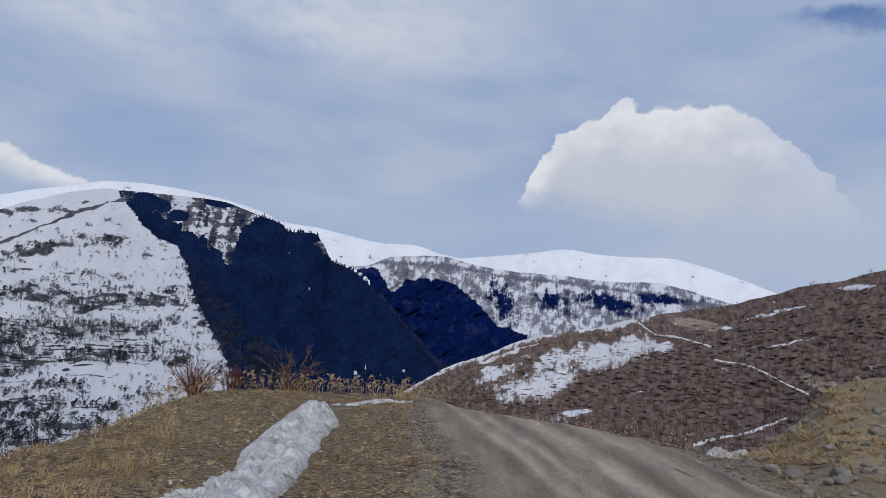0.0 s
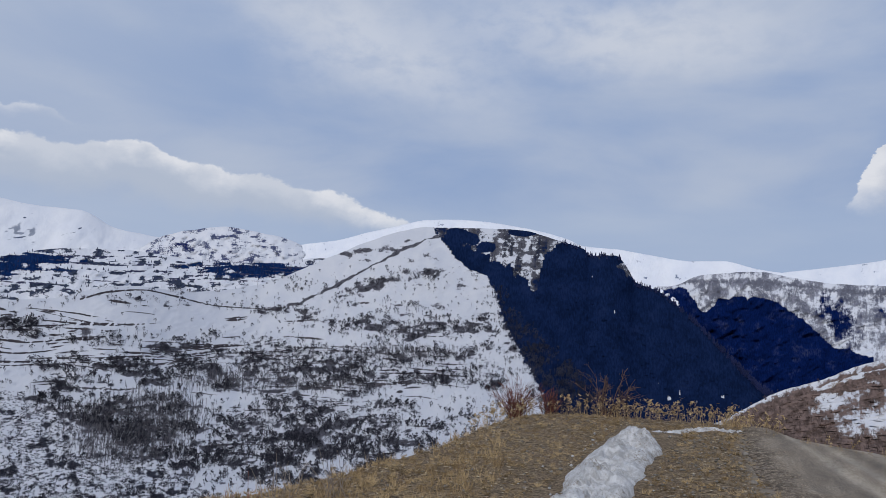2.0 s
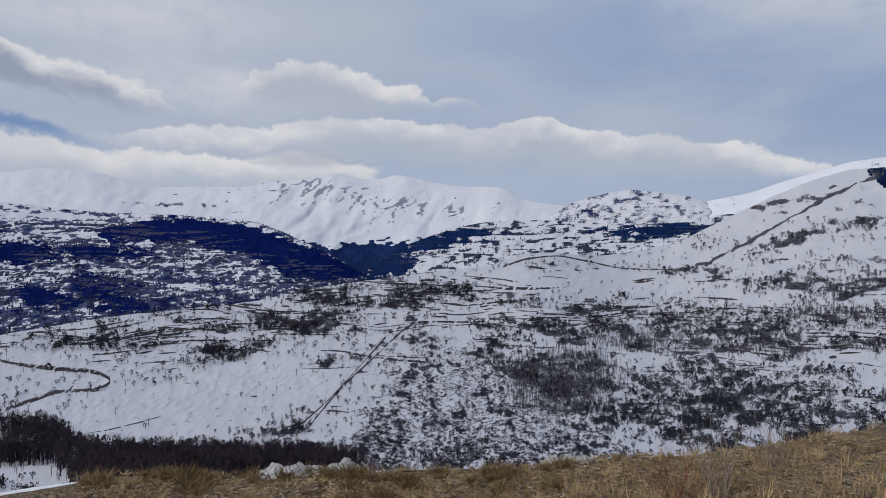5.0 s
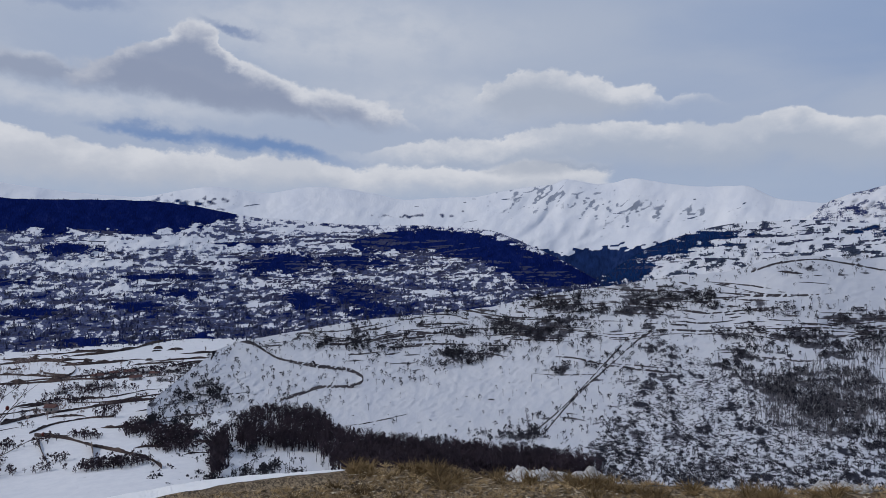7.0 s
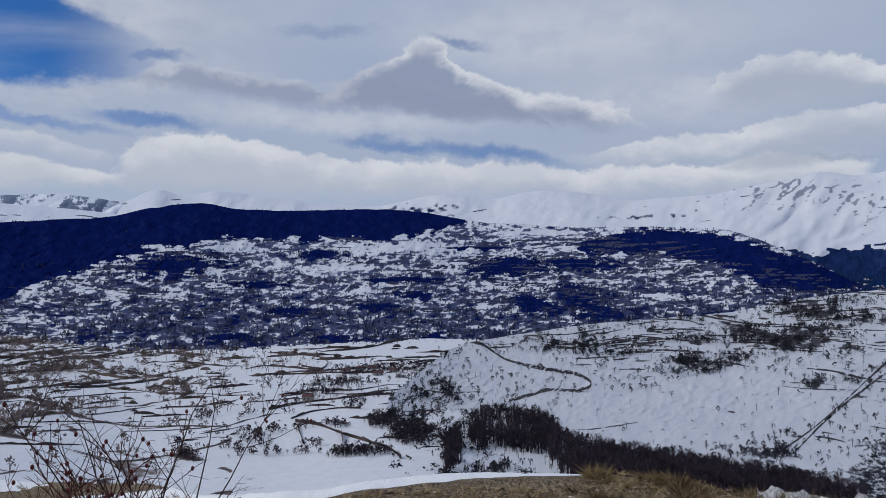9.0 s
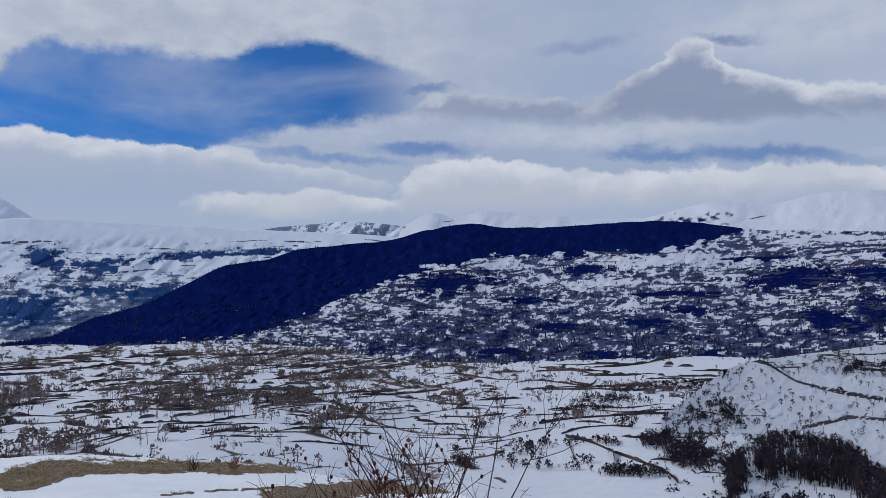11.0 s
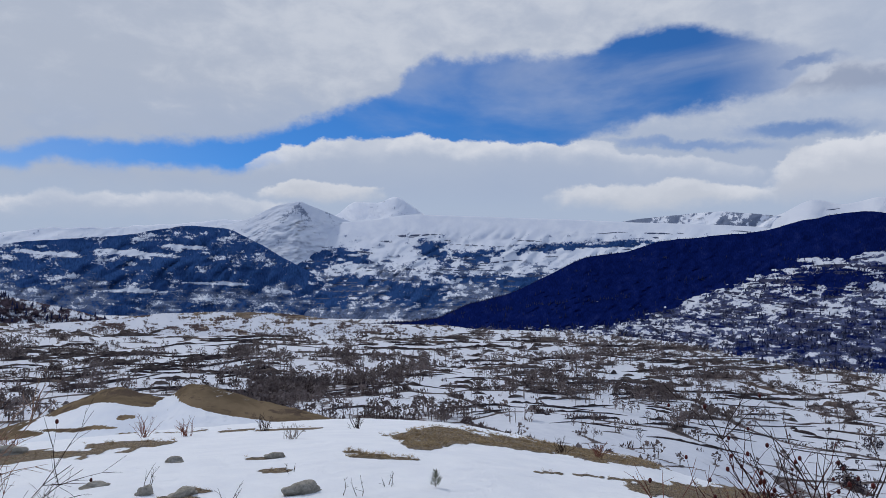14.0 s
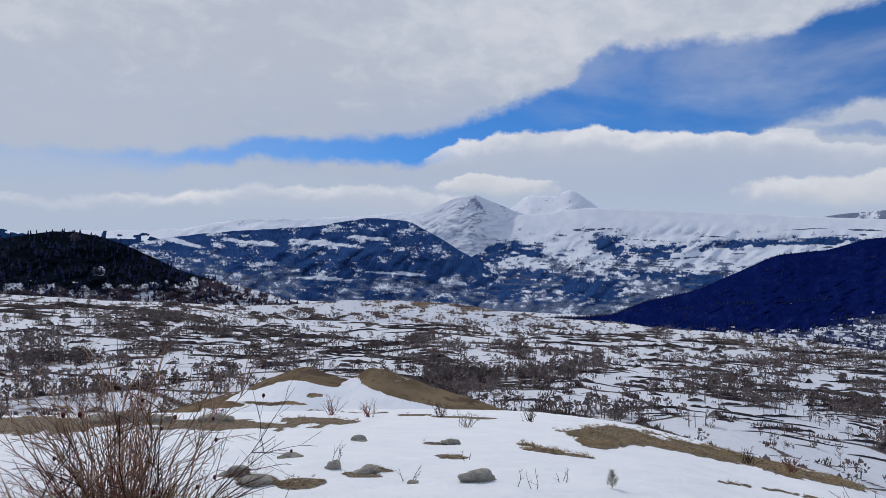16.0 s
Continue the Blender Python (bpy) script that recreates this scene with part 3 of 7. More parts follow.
hill("mountain_4", [(-36, -0.5), (-31, 0.2), (-26, 1.5), (-24.5, 1.95), (-23.4, 2.4), (-21.4, 3.1), (-19, 3.8), (-17.4, 4.1), (-14, 4.1), (-12.3, 4.2), (-9.7, 4.5), (-7, 4.1), (-3.9, 3.7), (-1.2, 3.4), (3, 2.5)],
     [(0, 4300)], [(0, 3300)], [(-36, -2), (3, 0.5)], cover_white, FAR_LAND, "distant rounded mountain under smooth snow", rough=0.012, grain=400, ripple=0.02, seed=7)


def cover_brown(A, E, x, y, z, g):
    n = fbm(A * 0.6 + E * 0.5, E * 1.0 - A * 0.1, 4, 41)
    n2 = fbm(A * 2.0, E * 3.0, 2, 43)
    brush = 0.7 + 0.25 * n + 0.14 * n2
    # old snow: along the crest towards the gorge, stippled over the middle, in thin drifts elsewhere
    crest = line(CREST_BROWN, A)
    along = step(0.55 - (crest - E) + 0.35 * n2, -0.1, 0.5) * step(A, -19, -14)
    stipple = patches(A + 0.8 * n, E + 0.3 * n2, [(-13.5, -3.4, 3.2, 1.3, -0.3), (-8, -6.0, 3.4, 1.3, -0.25), (-9.5, -4.0, 3.0, 0.8, -0.4), (-16.8, -2.6, 1.6, 0.5), (-5, -5.4, 2.0, 0.6, -0.4)])
    drifts = patches(A + 0.6 * n2, E, [(-25, 0.4, 2.5, 0.14, -0.3), (-30, 2.4, 1.4, 0.2, -0.1), (-21, -0.9, 1.2, 0.12), (-26, -1.7, 2, 0.1, -0.3), (-15.5, -6.3, 0.6, 0.2, -0.5), (-11, -8.0, 1.2, 0.25, -0.2), (-5.5, -3.9, 2.5, 0.16, -0.4)])
    rust = patches(A, E, [(-22, -5.8, 3.2, 1.3, -0.2), (-28.5, -2.0, 3.0, 1.0, -0.3), (-11.5, -6.7, 1.2, 0.8), (-17, -6.8, 2.4, 1.2, -0.3)])
    brush = 0.82 + 0.2 * n + 0.12 * n2 - 0.42 * along - 0.48 * step(stipple, 0.25, 0.8) - 0.6 * step(drifts + 0.2 * n2, 0.45, 0.75) + 0.3 * rust
    grass = 0.34 + 0.5 * n - 0.3 * along - 0.5 * step(stipple, 0.3, 0.7) - 0.4 * rust
    cut = patches(A, E, [(-19.5, -0.75, 2.0, 0.4, 0.1), (-28.5, -4.6, 2.0, 0.5, 0.3)])
    return 0 * A - 0.6, np.where(cut > 0.55, 0, brush), np.where(cut > 0.55, 0.9, grass), 0.2 + 0.2 * n2


CREST_BROWN = [(-60, 9), (-46, 6.2), (-40, 5), (-31.8, 3.6), (-29.5, 2.95), (-27.4, 2.5), (-25.2, 1.8), (-22.2, 0.85), (-19.5, 0.3), (-16.3, -0.4), (-12.1, -1.5), (-7.7, -2.4), (-3.4, -4.2), (-0.8, -5.2), (1.4, -6.6), (3.1, -7.5), (6, -9.5)]
hill("hill_1", CREST_BROWN,
     [(-60, 420), (-32, 520), (-20, 640), (-8, 760), (0, 640), (6, 480)], [(-60, 160), (-32, 190), (-8, 260), (6, 330)], [(-60, -12), (6, -12)],
     cover_brown, BROWN_LAND, "brown brushy hillside with patches of old snow", rough=0.05, grain=35, ripple=0.12, daz=0.25, delv=0.13, seed=9)


def cover_range(A, E, x, y, z, g):
    n = fbm(A * 1.2 + E * 1.2, E * 1.6 - A * 0.5, 3, 51)
    n2 = fbm(A * 3, E * 5, 1, 53)
    wood = step(2.4 - E + 0.5 * n2 + 0.4 * n, -0.12, 0.12)
    # a belt of scattered trees on the lower, nearer knolls
    wood = np.maximum(wood, patches(A, E, [(92.5, 6.3, 3.2, 0.5), (96.5, 5.9, 2.5, 0.4), (76, 5.3, 3.0, 0.22), (71.5, 5.6, 1.4, 0.15)]) * 0.75 + 0.35 * n2 - 0.12)
    # bare rock shows in slanting ribs below the summits
    ribs = 1 - np.abs(fbm(A * 1.5 + E * 1.1, E * 0.8 - A * 0.3, 2, 57))
    steep = patches(A, E, [(66, 6.6, 2.6, 0.9, -0.1), (62.5, 6.3, 1.8, 0.7), (60, 5.6, 2.5, 0.6), (58, 4.9, 4, 0.5), (55, 4.8, 2.5, 0.4)])
    return wood, 0 * A, 0 * A, 0.08 + 0.5 * step(ribs, 0.84, 1.0) * (0.3 + 1.3 * steep) + 0.18 * n2 + 0.15 * n + 0.22 * steep


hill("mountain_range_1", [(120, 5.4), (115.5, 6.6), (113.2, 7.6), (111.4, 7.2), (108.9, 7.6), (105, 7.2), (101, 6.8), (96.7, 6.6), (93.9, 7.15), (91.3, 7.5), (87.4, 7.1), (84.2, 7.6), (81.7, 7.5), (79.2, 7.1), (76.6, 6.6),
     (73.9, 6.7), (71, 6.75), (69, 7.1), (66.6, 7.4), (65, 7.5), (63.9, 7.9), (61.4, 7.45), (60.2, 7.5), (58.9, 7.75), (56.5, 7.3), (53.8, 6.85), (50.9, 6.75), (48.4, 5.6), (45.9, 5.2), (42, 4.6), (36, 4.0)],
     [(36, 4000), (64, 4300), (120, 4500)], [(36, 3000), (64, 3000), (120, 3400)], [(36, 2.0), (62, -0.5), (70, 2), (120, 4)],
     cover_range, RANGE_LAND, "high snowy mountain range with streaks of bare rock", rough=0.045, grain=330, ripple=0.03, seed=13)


def cover_knob(A, E, x, y, z, g):
    n2 = fbm(A * 2.4, E * 4, 2, 63)
    return patches(A, E, [(44.5, 4.4, 2.4, 0.9, -0.15)]) * 0.5 + 0.1 * n2, 0.3 + 0.5 * n2, 0 * A, 0.34 + 0.5 * n2


hill("hill_2", [(49, 3.4), (46.9, 4.2), (45.1, 5.3), (42.8, 5.9), (40.6, 6.2), (38.4, 5.9), (36.2, 5.5), (34.9, 5.0), (33.7, 4.2), (31, 3)], [(0, 2900)], [(0, 2500)], [(0, 2.6)],
     cover_knob, MID_LAND, "rocky snow-dusted knoll with a wooded side", rough=0.04, grain=80, ripple=0.06, seed=15)


def cover_belt(A, E, x, y, z, g):
    n2 = fbm(A * 2.0, E * 5, 1, 73)
    wood = patches(A, E, [(60.3, 1.6, 3.2, 1.5, -0.2), (56.3, 2.5, 4.0, 0.7, -0.1), (53.5, 3.1, 2.5, 0.35), (38, 3.0, 4.5, 0.5, -0.02), (59.5, 0.4, 2.5, 1.0, -0.4)]) + 0.25 * n2
    return wood, 0.36 + 0.5 * n2, 0 * A, 0.2 + 0 * A


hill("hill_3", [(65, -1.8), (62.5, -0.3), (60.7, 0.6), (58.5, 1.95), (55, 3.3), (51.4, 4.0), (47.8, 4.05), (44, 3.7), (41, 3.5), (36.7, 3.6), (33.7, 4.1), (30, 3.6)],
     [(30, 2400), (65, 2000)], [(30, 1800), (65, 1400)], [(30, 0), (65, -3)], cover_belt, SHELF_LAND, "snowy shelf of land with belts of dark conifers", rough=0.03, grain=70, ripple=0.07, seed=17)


def cover_wood(A, E, x, y, z, g):
    n = fbm(A * 0.5, E * 1.6, 3, 81)
    n2 = fbm(A * 1.7, E * 4.5, 2, 83)
    under = line([(148, -2.6), (139.3, -2.45), (132.5, -2.1), (126.4, -1.5), (121.9, 0.4), (117.4, 2.0), (114.7, 2.9), (110.7, 3.7), (108.5, 4.3), (102.4, 4.0), (96.6, 4.0), (92, 4.7), (89, 5.6), (84, 7)], A)
    wood = step(E - under + 0.55 * n2, -0.5, 0.5) * 1.5
    wa, we = A + 1.2 * n + 0.5 * n2, E + 0.2 * n2 + 0.1 * n
    top = np.interp(A, [60.9, 64.5, 67.8, 70.8, 75.6, 80.1, 82], [0.1, 1.65, 3.0, 3.95, 4.4, 3.6, 3.0])
    foot = np.interp(A, [60.9, 62.9, 67.4, 70.4, 74.7, 80.1, 82], [-0.6, -0.55, -0.4, 1.4, 2.35, 2.5, 2.9])
    wood = np.maximum(wood, np.where(A < 82, 0.45 + 1.1 * np.minimum(top - E, E - foot) + 0.45 * n2, 0))
    wood = np.maximum(wood, patches(wa, we, [(101.2, 2.8, 2.6, 0.34), (86.2, 1.6, 2.9, 0.85), (81, 1.75, 3.6, 0.5, 0.02), (112.6, 1.9, 3.6, 0.9, -0.1), (80.5, -1.2, 2.2, 1.3, 0.25), (84.5, -1.4, 1.8, 0.7, 0.2),
                                             (93.2, -0.6, 1.6, 0.35, 0.12), (97, -1.4, 1.8, 0.3), (103.5, -1.7, 2.0, 0.35), (92.5, -4.0, 1.2, 0.5, -0.3), (108, -3.6, 2.2, 0.4), (100, -3.9, 1.6, 0.35), (89.5, 3.2, 2.2, 0.14), (95, 0.7, 3.0, 0.25), (106, 0.5, 2.5, 0.25)]) * 1.05 + 0.3 * n2)
    strip = patches(A, E, [(131, -0.1, 9, 0.22, -0.12), (121, 1.9, 3, 0.2, -0.2), (114, 3.4, 2.0, 0.3), (126, -0.9, 3, 0.12, -0.1)]) + 0.35 * n2
    wood = wood - 0.75 * step(strip, 0.5, 0.75)
    open_snow = patches(wa, we, [(95, 3.3, 6, 0.4), (108, 3.3, 2.5, 0.25), (86.4, 0.1, 2.2, 0.3), (74, -0.9, 2.5, 0.3), (84, 4.3, 3, 0.3), (91, 1.6, 2.0, 0.4), (100, 1.7, 3, 0.3), (76.5, 1.0, 2.5, 0.3), (95, -3.2, 1.5, 0.25), (113, -0.2, 2.5, 0.25), (88, -1.6, 1.2, 0.4)])
    low = step(2.0 - E, -2, 5)
    n3 = fbm(A * 4.5, E * 9.0, 1, 87)
    calm = step(open_snow, 0.4, 0.8)
    right = step(A, 112, 124)
    brush = 0.48 + 0.2 * low - 0.1 * right + 0.3 * n2 + 0.2 * n + 0.3 * n3 - 0.35 * calm
    wood = np.maximum(wood, 0.12 - 0.05 * right + 0.42 * n2 + 0.22 * n + 0.2 * low - 0.3 * calm)
    return wood, brush, 0 * A, 0.2 + 0 * A


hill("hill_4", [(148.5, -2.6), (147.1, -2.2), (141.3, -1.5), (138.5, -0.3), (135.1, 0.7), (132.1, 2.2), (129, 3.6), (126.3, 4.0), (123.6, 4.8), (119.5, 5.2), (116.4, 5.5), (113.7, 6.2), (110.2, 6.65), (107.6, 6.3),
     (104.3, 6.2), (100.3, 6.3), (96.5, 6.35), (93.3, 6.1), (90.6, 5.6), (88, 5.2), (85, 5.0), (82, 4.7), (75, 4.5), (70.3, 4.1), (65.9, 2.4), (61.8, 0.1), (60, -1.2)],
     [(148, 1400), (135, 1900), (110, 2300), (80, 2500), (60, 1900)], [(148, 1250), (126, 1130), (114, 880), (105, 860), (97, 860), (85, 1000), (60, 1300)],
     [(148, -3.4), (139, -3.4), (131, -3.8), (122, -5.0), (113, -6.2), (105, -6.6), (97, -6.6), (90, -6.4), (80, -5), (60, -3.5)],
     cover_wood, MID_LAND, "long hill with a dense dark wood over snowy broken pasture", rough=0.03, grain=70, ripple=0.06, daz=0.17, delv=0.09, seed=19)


def cover_plateau(A, E, x, y, z, g):
    n = fbm(A * 0.8, E * 2.0, 3, 91)
    n2 = fbm(A * 2.4, E * 5.0, 1, 93)
    low = step(3.6 - E, -1.0, 3.5)
    wa, we = A + 0.8 * n + 0.3 * n2, E + 0.2 * n + 0.12 * n2
    wood = 0.12 * low + patches(wa, we, [(150.3, 3.2, 3.4, 0.7, -0.06), (152.5, 2.4, 2.6, 0.4), (141.2, 3.9, 1.5, 0.9, 0.25), (138, 3.6, 2.2, 0.6, -0.15), (131.5, 4.3, 3.0, 0.35, -0.1), (126, 4.6, 3, 0.3), (152, 0.0, 6, 0.7), (142.5, 0.4, 2.5, 0.9), (147, 1.3, 2.5, 0.4), (134, 1.4, 2.5, 0.6), (128, 2.6, 2.5, 0.4), (138, 1.8, 3, 0.3)]) * 0.9 + 0.26 * n2
    brush = 0.2 + 0.5 * low + 0.26 * n2 + 0.22 * n - 0.25 * step(E, 4.6, 5.8)
    gully = 1 - np.abs(fbm(A * 0.55 + 0.5 * E, E * 0.45 - 0.15 * A, 4, 99))
    return wood, brush, 0 * A, 0.02 + 0.14 * n2 + 0.4 * step(gully, 0.87, 1.0) * (E < 5.4)


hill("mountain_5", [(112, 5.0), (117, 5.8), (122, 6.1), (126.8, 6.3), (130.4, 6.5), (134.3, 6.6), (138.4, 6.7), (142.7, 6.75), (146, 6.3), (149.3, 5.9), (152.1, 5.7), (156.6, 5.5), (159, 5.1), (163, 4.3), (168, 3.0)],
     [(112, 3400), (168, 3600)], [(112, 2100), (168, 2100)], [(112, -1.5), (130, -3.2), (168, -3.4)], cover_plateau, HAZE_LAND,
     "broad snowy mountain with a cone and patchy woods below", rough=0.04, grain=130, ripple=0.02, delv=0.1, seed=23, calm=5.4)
hill("mountain_cone", [(159, 4.6), (157.2, 5.45), (155.5, 6.15), (153.9, 7.0), (152.6, 7.35), (152.0, 7.45), (151.3, 7.2), (150.3, 6.85), (149.2, 6.45), (147.5, 5.9), (145, 5.2)],
     [(145, 3700), (149, 3560), (152, 3330), (155, 3480), (159, 3700)], [(145, 3250), (150, 3050), (152.2, 2950), (155, 3050), (159, 3250)], [(145, 1.5), (159, 1.5)],
     lambda A, E, x, y, z, g: (0 * A, 0 * A, 0 * A, 0.1 + 0.45 * fbm(A * 1.8 + 1.2 * (E - 7) * np.sign(A - 152), E * 0.5, 2, 98) + 0.25 * patch(A, E, 151.2, 6.4, 0.8, 0.5, 0.6)), HAZE_LAND, "sharp snowy mountain cone with dark ribs", rough=0.02, grain=60, ripple=0.02, delv=0.06, seed=24)
hill("mountain_6", [(150.5, 6.0), (149.2, 6.5), (147.6, 7.6), (146, 7.6), (144.5, 8.1), (143.3, 7.5), (142, 6.7), (140, 6.2)], [(140, 4800), (144.5, 4600), (150.5, 4800)], [(140, 4500), (144.5, 4150), (150.5, 4500)], [(0, 5.2)], cover_white, FAR_LAND,
     "faint white cone under the cloud", rough=0.012, grain=120, ripple=0.02, seed=25)
hill("mountain_7", [(128, 6.0), (125.5, 6.5), (123.6, 6.65), (119.5, 6.95), (117.2, 6.75), (114.6, 6.4), (111, 5.8)], [(0, 4400)], [(0, 4000)], [(0, 4.6)], lambda A, E, x, y, z, g: (0 * A, 0 * A, 0 * A, 0.62 + 0.8 * fbm(A * 1.4 + 0.8 * E, E * 0.35, 2, 97)), FAR_LAND,
     "grey ribbed mountain behind the snowy plateau", rough=0.06, grain=160, seed=27)
hill("mountain_range_2", [(198, 1.5), (190, 2.2), (186.1, 2.45), (184.1, 2.2), (182, 2.6), (179.9, 2.85), (177.3, 3.05), (174.1, 3.5), (170.1, 4.4), (167.1, 4.65), (161.9, 5.2), (156.6, 5.8), (153, 5.5)],
     [(0, 4600)], [(0, 3900)], [(0, 1)], cover_range, FAR_LAND, "distant low range under snow", rough=0.05, grain=180, ripple=0.1, seed=29)


def cover_blue(A, E, x, y, z, g):
    n2 = fbm(A * 1.0, E * 2.8, 2, 103)
    wood = 0.68 - 0.22 * step(1.0 - E, -1.0, 1.5) + 0.34 * n2 + 0.25 * fbm(A * 0.6, E * 1.2, 4, 105)
    snow = patches(A + 0.5 * n2, E + 0.15 * n2, [(163.8, 2.95, 3.2, 0.2, 0.03), (160.5, 3.55, 2.0, 0.12, 0.02), (169.5, 2.7, 2.2, 0.16, 0.03), (174.5, 2.4, 2, 0.2, 0.2), (158, 0.9, 3, 0.12), (163.5, 0.25, 3, 0.1)]) + 0.1 * n2
    return wood - 0.65 * step(snow, 0.42, 0.7), 0.66 + 0.3 * n2 - 0.5 * step(snow, 0.45, 0.75), 0 * A, 0 * A


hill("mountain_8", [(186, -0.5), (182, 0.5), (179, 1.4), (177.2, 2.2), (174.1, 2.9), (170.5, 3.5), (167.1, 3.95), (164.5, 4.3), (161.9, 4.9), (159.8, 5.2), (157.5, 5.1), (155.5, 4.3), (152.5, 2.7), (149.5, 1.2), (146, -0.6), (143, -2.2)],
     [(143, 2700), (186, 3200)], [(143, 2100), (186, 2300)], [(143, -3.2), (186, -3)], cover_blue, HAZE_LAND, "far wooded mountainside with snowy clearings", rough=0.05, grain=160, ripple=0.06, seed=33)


def cover_dark(A, E, x, y, z, g):
    n2 = fbm(A * 1.5, E * 4.0, 2, 113)
    snow = patches(A, E, [(181.6, 2.2, 0.35, 0.4), (179.8, -0.1, 0.6, 0.5), (183, -1.5, 1.2, 0.3), (177, -1.4, 2, 0.2, 0.2)])
    wood = step(E - line([(162, 0), (170, 0.3), (176, -1.0), (186, -1.6)], A) + 0.8 * n2, -0.6, 0.4)
    return wood - 0.8 * step(snow + 0.2 * n2, 0.5, 0.7), 0.62 + 0.25 * n2, 0 * A, 0.3 + 0 * A


hill("hill_5", [(200, -1.0), (193, 0.6), (189, 1.2), (186.1, 1.75), (184.4, 2.2), (182, 2.6), (179.9, 2.35), (177.9, 1.75), (176, 1.0), (174.3, 0.25), (171, -0.5), (168.5, -1.0), (166.3, -1.6), (163, -2.4)],
     [(163, 1450), (200, 1700)], [(163, 1350), (200, 1350)], [(163, -2.8), (200, -2.4)], cover_dark, land("dark_wooded_hillside", 8.0, wood=(0.008, 0.012, 0.018), brush=(0.05, 0.038, 0.048)),
     "dark wooded hill at the edge of the plain", rough=0.04, grain=60, ripple=0.07, seed=35)


def cover_rise(A, E, x, y, z, g):
    n, n2 = fbm(A * 0.5, E * 2.0, 3, 121), fbm(A * 1.4, E * 4.5, 2, 123)
    top = step(E, -2.2, -1.4)
    return 0 * A, 0.36 + 0.4 * n2 + 0.2 * n, 0.3 + 0.3 * top + 0.4 * n, 0.1 + 0 * A


hill("plain_rise", [(174, -2.6), (170, -2.25), (166, -1.95), (161.5, -1.4), (157, -1.25), (154, -1.25), (151, -1.5), (148.5, -1.85), (145, -2.15), (140, -2.5)], [(0, 1250)], [(0, 960)], [(174, -3.2), (160, -3.3), (140, -3.2)],
     cover_rise, land("field_rise", 4.0, brush=(0.07, 0.052, 0.052), grass=(0.15, 0.115, 0.085), snow=(0.64, 0.655, 0.71), sharp=0.08, relief=0.2, dash=0.5), "low brown rise with snowy fields at the far edge of a plain", rough=0.01, grain=30, ripple=0.05, daz=0.2, delv=0.08, seed=37)


# ---- the ground: hilltop, slopes and plain in one sheet ----
BROW = [(-50, -10.5), (-20, -9.9), (-14.5, -9.6), (-8, -9.1), (-3.6, -8.7), (0.4, -7.95), (3.1, -7.6), (16.1, -7.5), (19.6, -8.4), (23, -9.9), (27, -10.9), (31, -12.2), (36, -13.2), (44, -13.9), (52, -14.8),
        (61, -14.8), (70, -14.4), (81, -13.9), (91, -13.9), (97, -14.1), (103, -14.5), (109, -14.5), (113.4, -13.5), (122, -12.4), (125.6, -11.4), (131, -11.0), (135, -10.4), (141, -9.7), (147, -9.6), (153, -9.9),
        (161, -10.3), (170, -10.7), (178, -10.6), (196, -10.2), (230, -10), (310, -10.5)]
RIM = [(-50, 8.6), (-20, 9.2), (-8, 10.0), (0.4, 11.5), (3.1, 12.0), (16, 12.1), (19.6, 10.8), (23, 9.2), (27, 8.3), (31, 7.4), (36, 6.8), (44, 6.5), (52, 6.05), (61, 6.05), (70, 6.2), (81, 6.5), (97, 6.4), (103, 6.6),
       (109, 8.5), (113.4, 13), (122, 22), (131, 32), (141, 42), (153, 46), (178, 42), (196, 40), (230, 20), (310, 8.6)]
FLOOR = [(-50, -90), (-15, -150), (0, -230), (12, -200), (24, -120), (82, -95), (91, -78), (97, -76), (105, -78), (113, -76), (122, -62), (135, -51), (170, -50), (200, -45), (230, -30), (310, -60)]


def wrapped(az):
    return (np.asarray(az, float) + 50) % 360 - 50


def ground_z(x, y, fine=True):
    """How high the ground is at a place."""
    x, y = np.asarray(x, float), np.asarray(y, float)
    az, r = wrapped(np.degrees(np.arctan2(-x, y))), np.hypot(x, y)
    rim, brow, floor = line(RIM, az), line(BROW, az), line(FLOOR, az)
    zr = EYE + rim * np.tan(np.radians(brow))
    inner = zr * np.clip(r / rim, 0, 1) ** 1.5
    fall = np.clip(r - rim, 0, None)
    outer = zr - 0.62 * fall * step(fall, 0, 0.25 * rim + 1) - 0.1 * fall
    flat = floor + 5 * fbm(x / 260, y / 260, 4, 201) + 1.2 * fbm(x / 60, y / 60, 3, 203)
    far = np.where(outer > floor, np.maximum(outer, flat), flat)
    z = np.where(r < rim, inner, far)
    if fine:
        z = z + 0.05 * fbm(x * 0.8, y * 0.8, 3, 205) * np.clip(r / 4, 0, 1) + np.where(r < 60, 0.012, 0) * fbm(x * 6, y * 6, 3, 207)
    return z


def road_shape(y):
    """Middle of the road at y, and its half width."""
    return 1.85 - 0.17 * np.clip(y - 5.5, 0, 6) + 0.14 * np.clip(-y, 0, 30) ** 2, 1.72 - 0.09 * np.clip(y - 5.5, 0, 6)


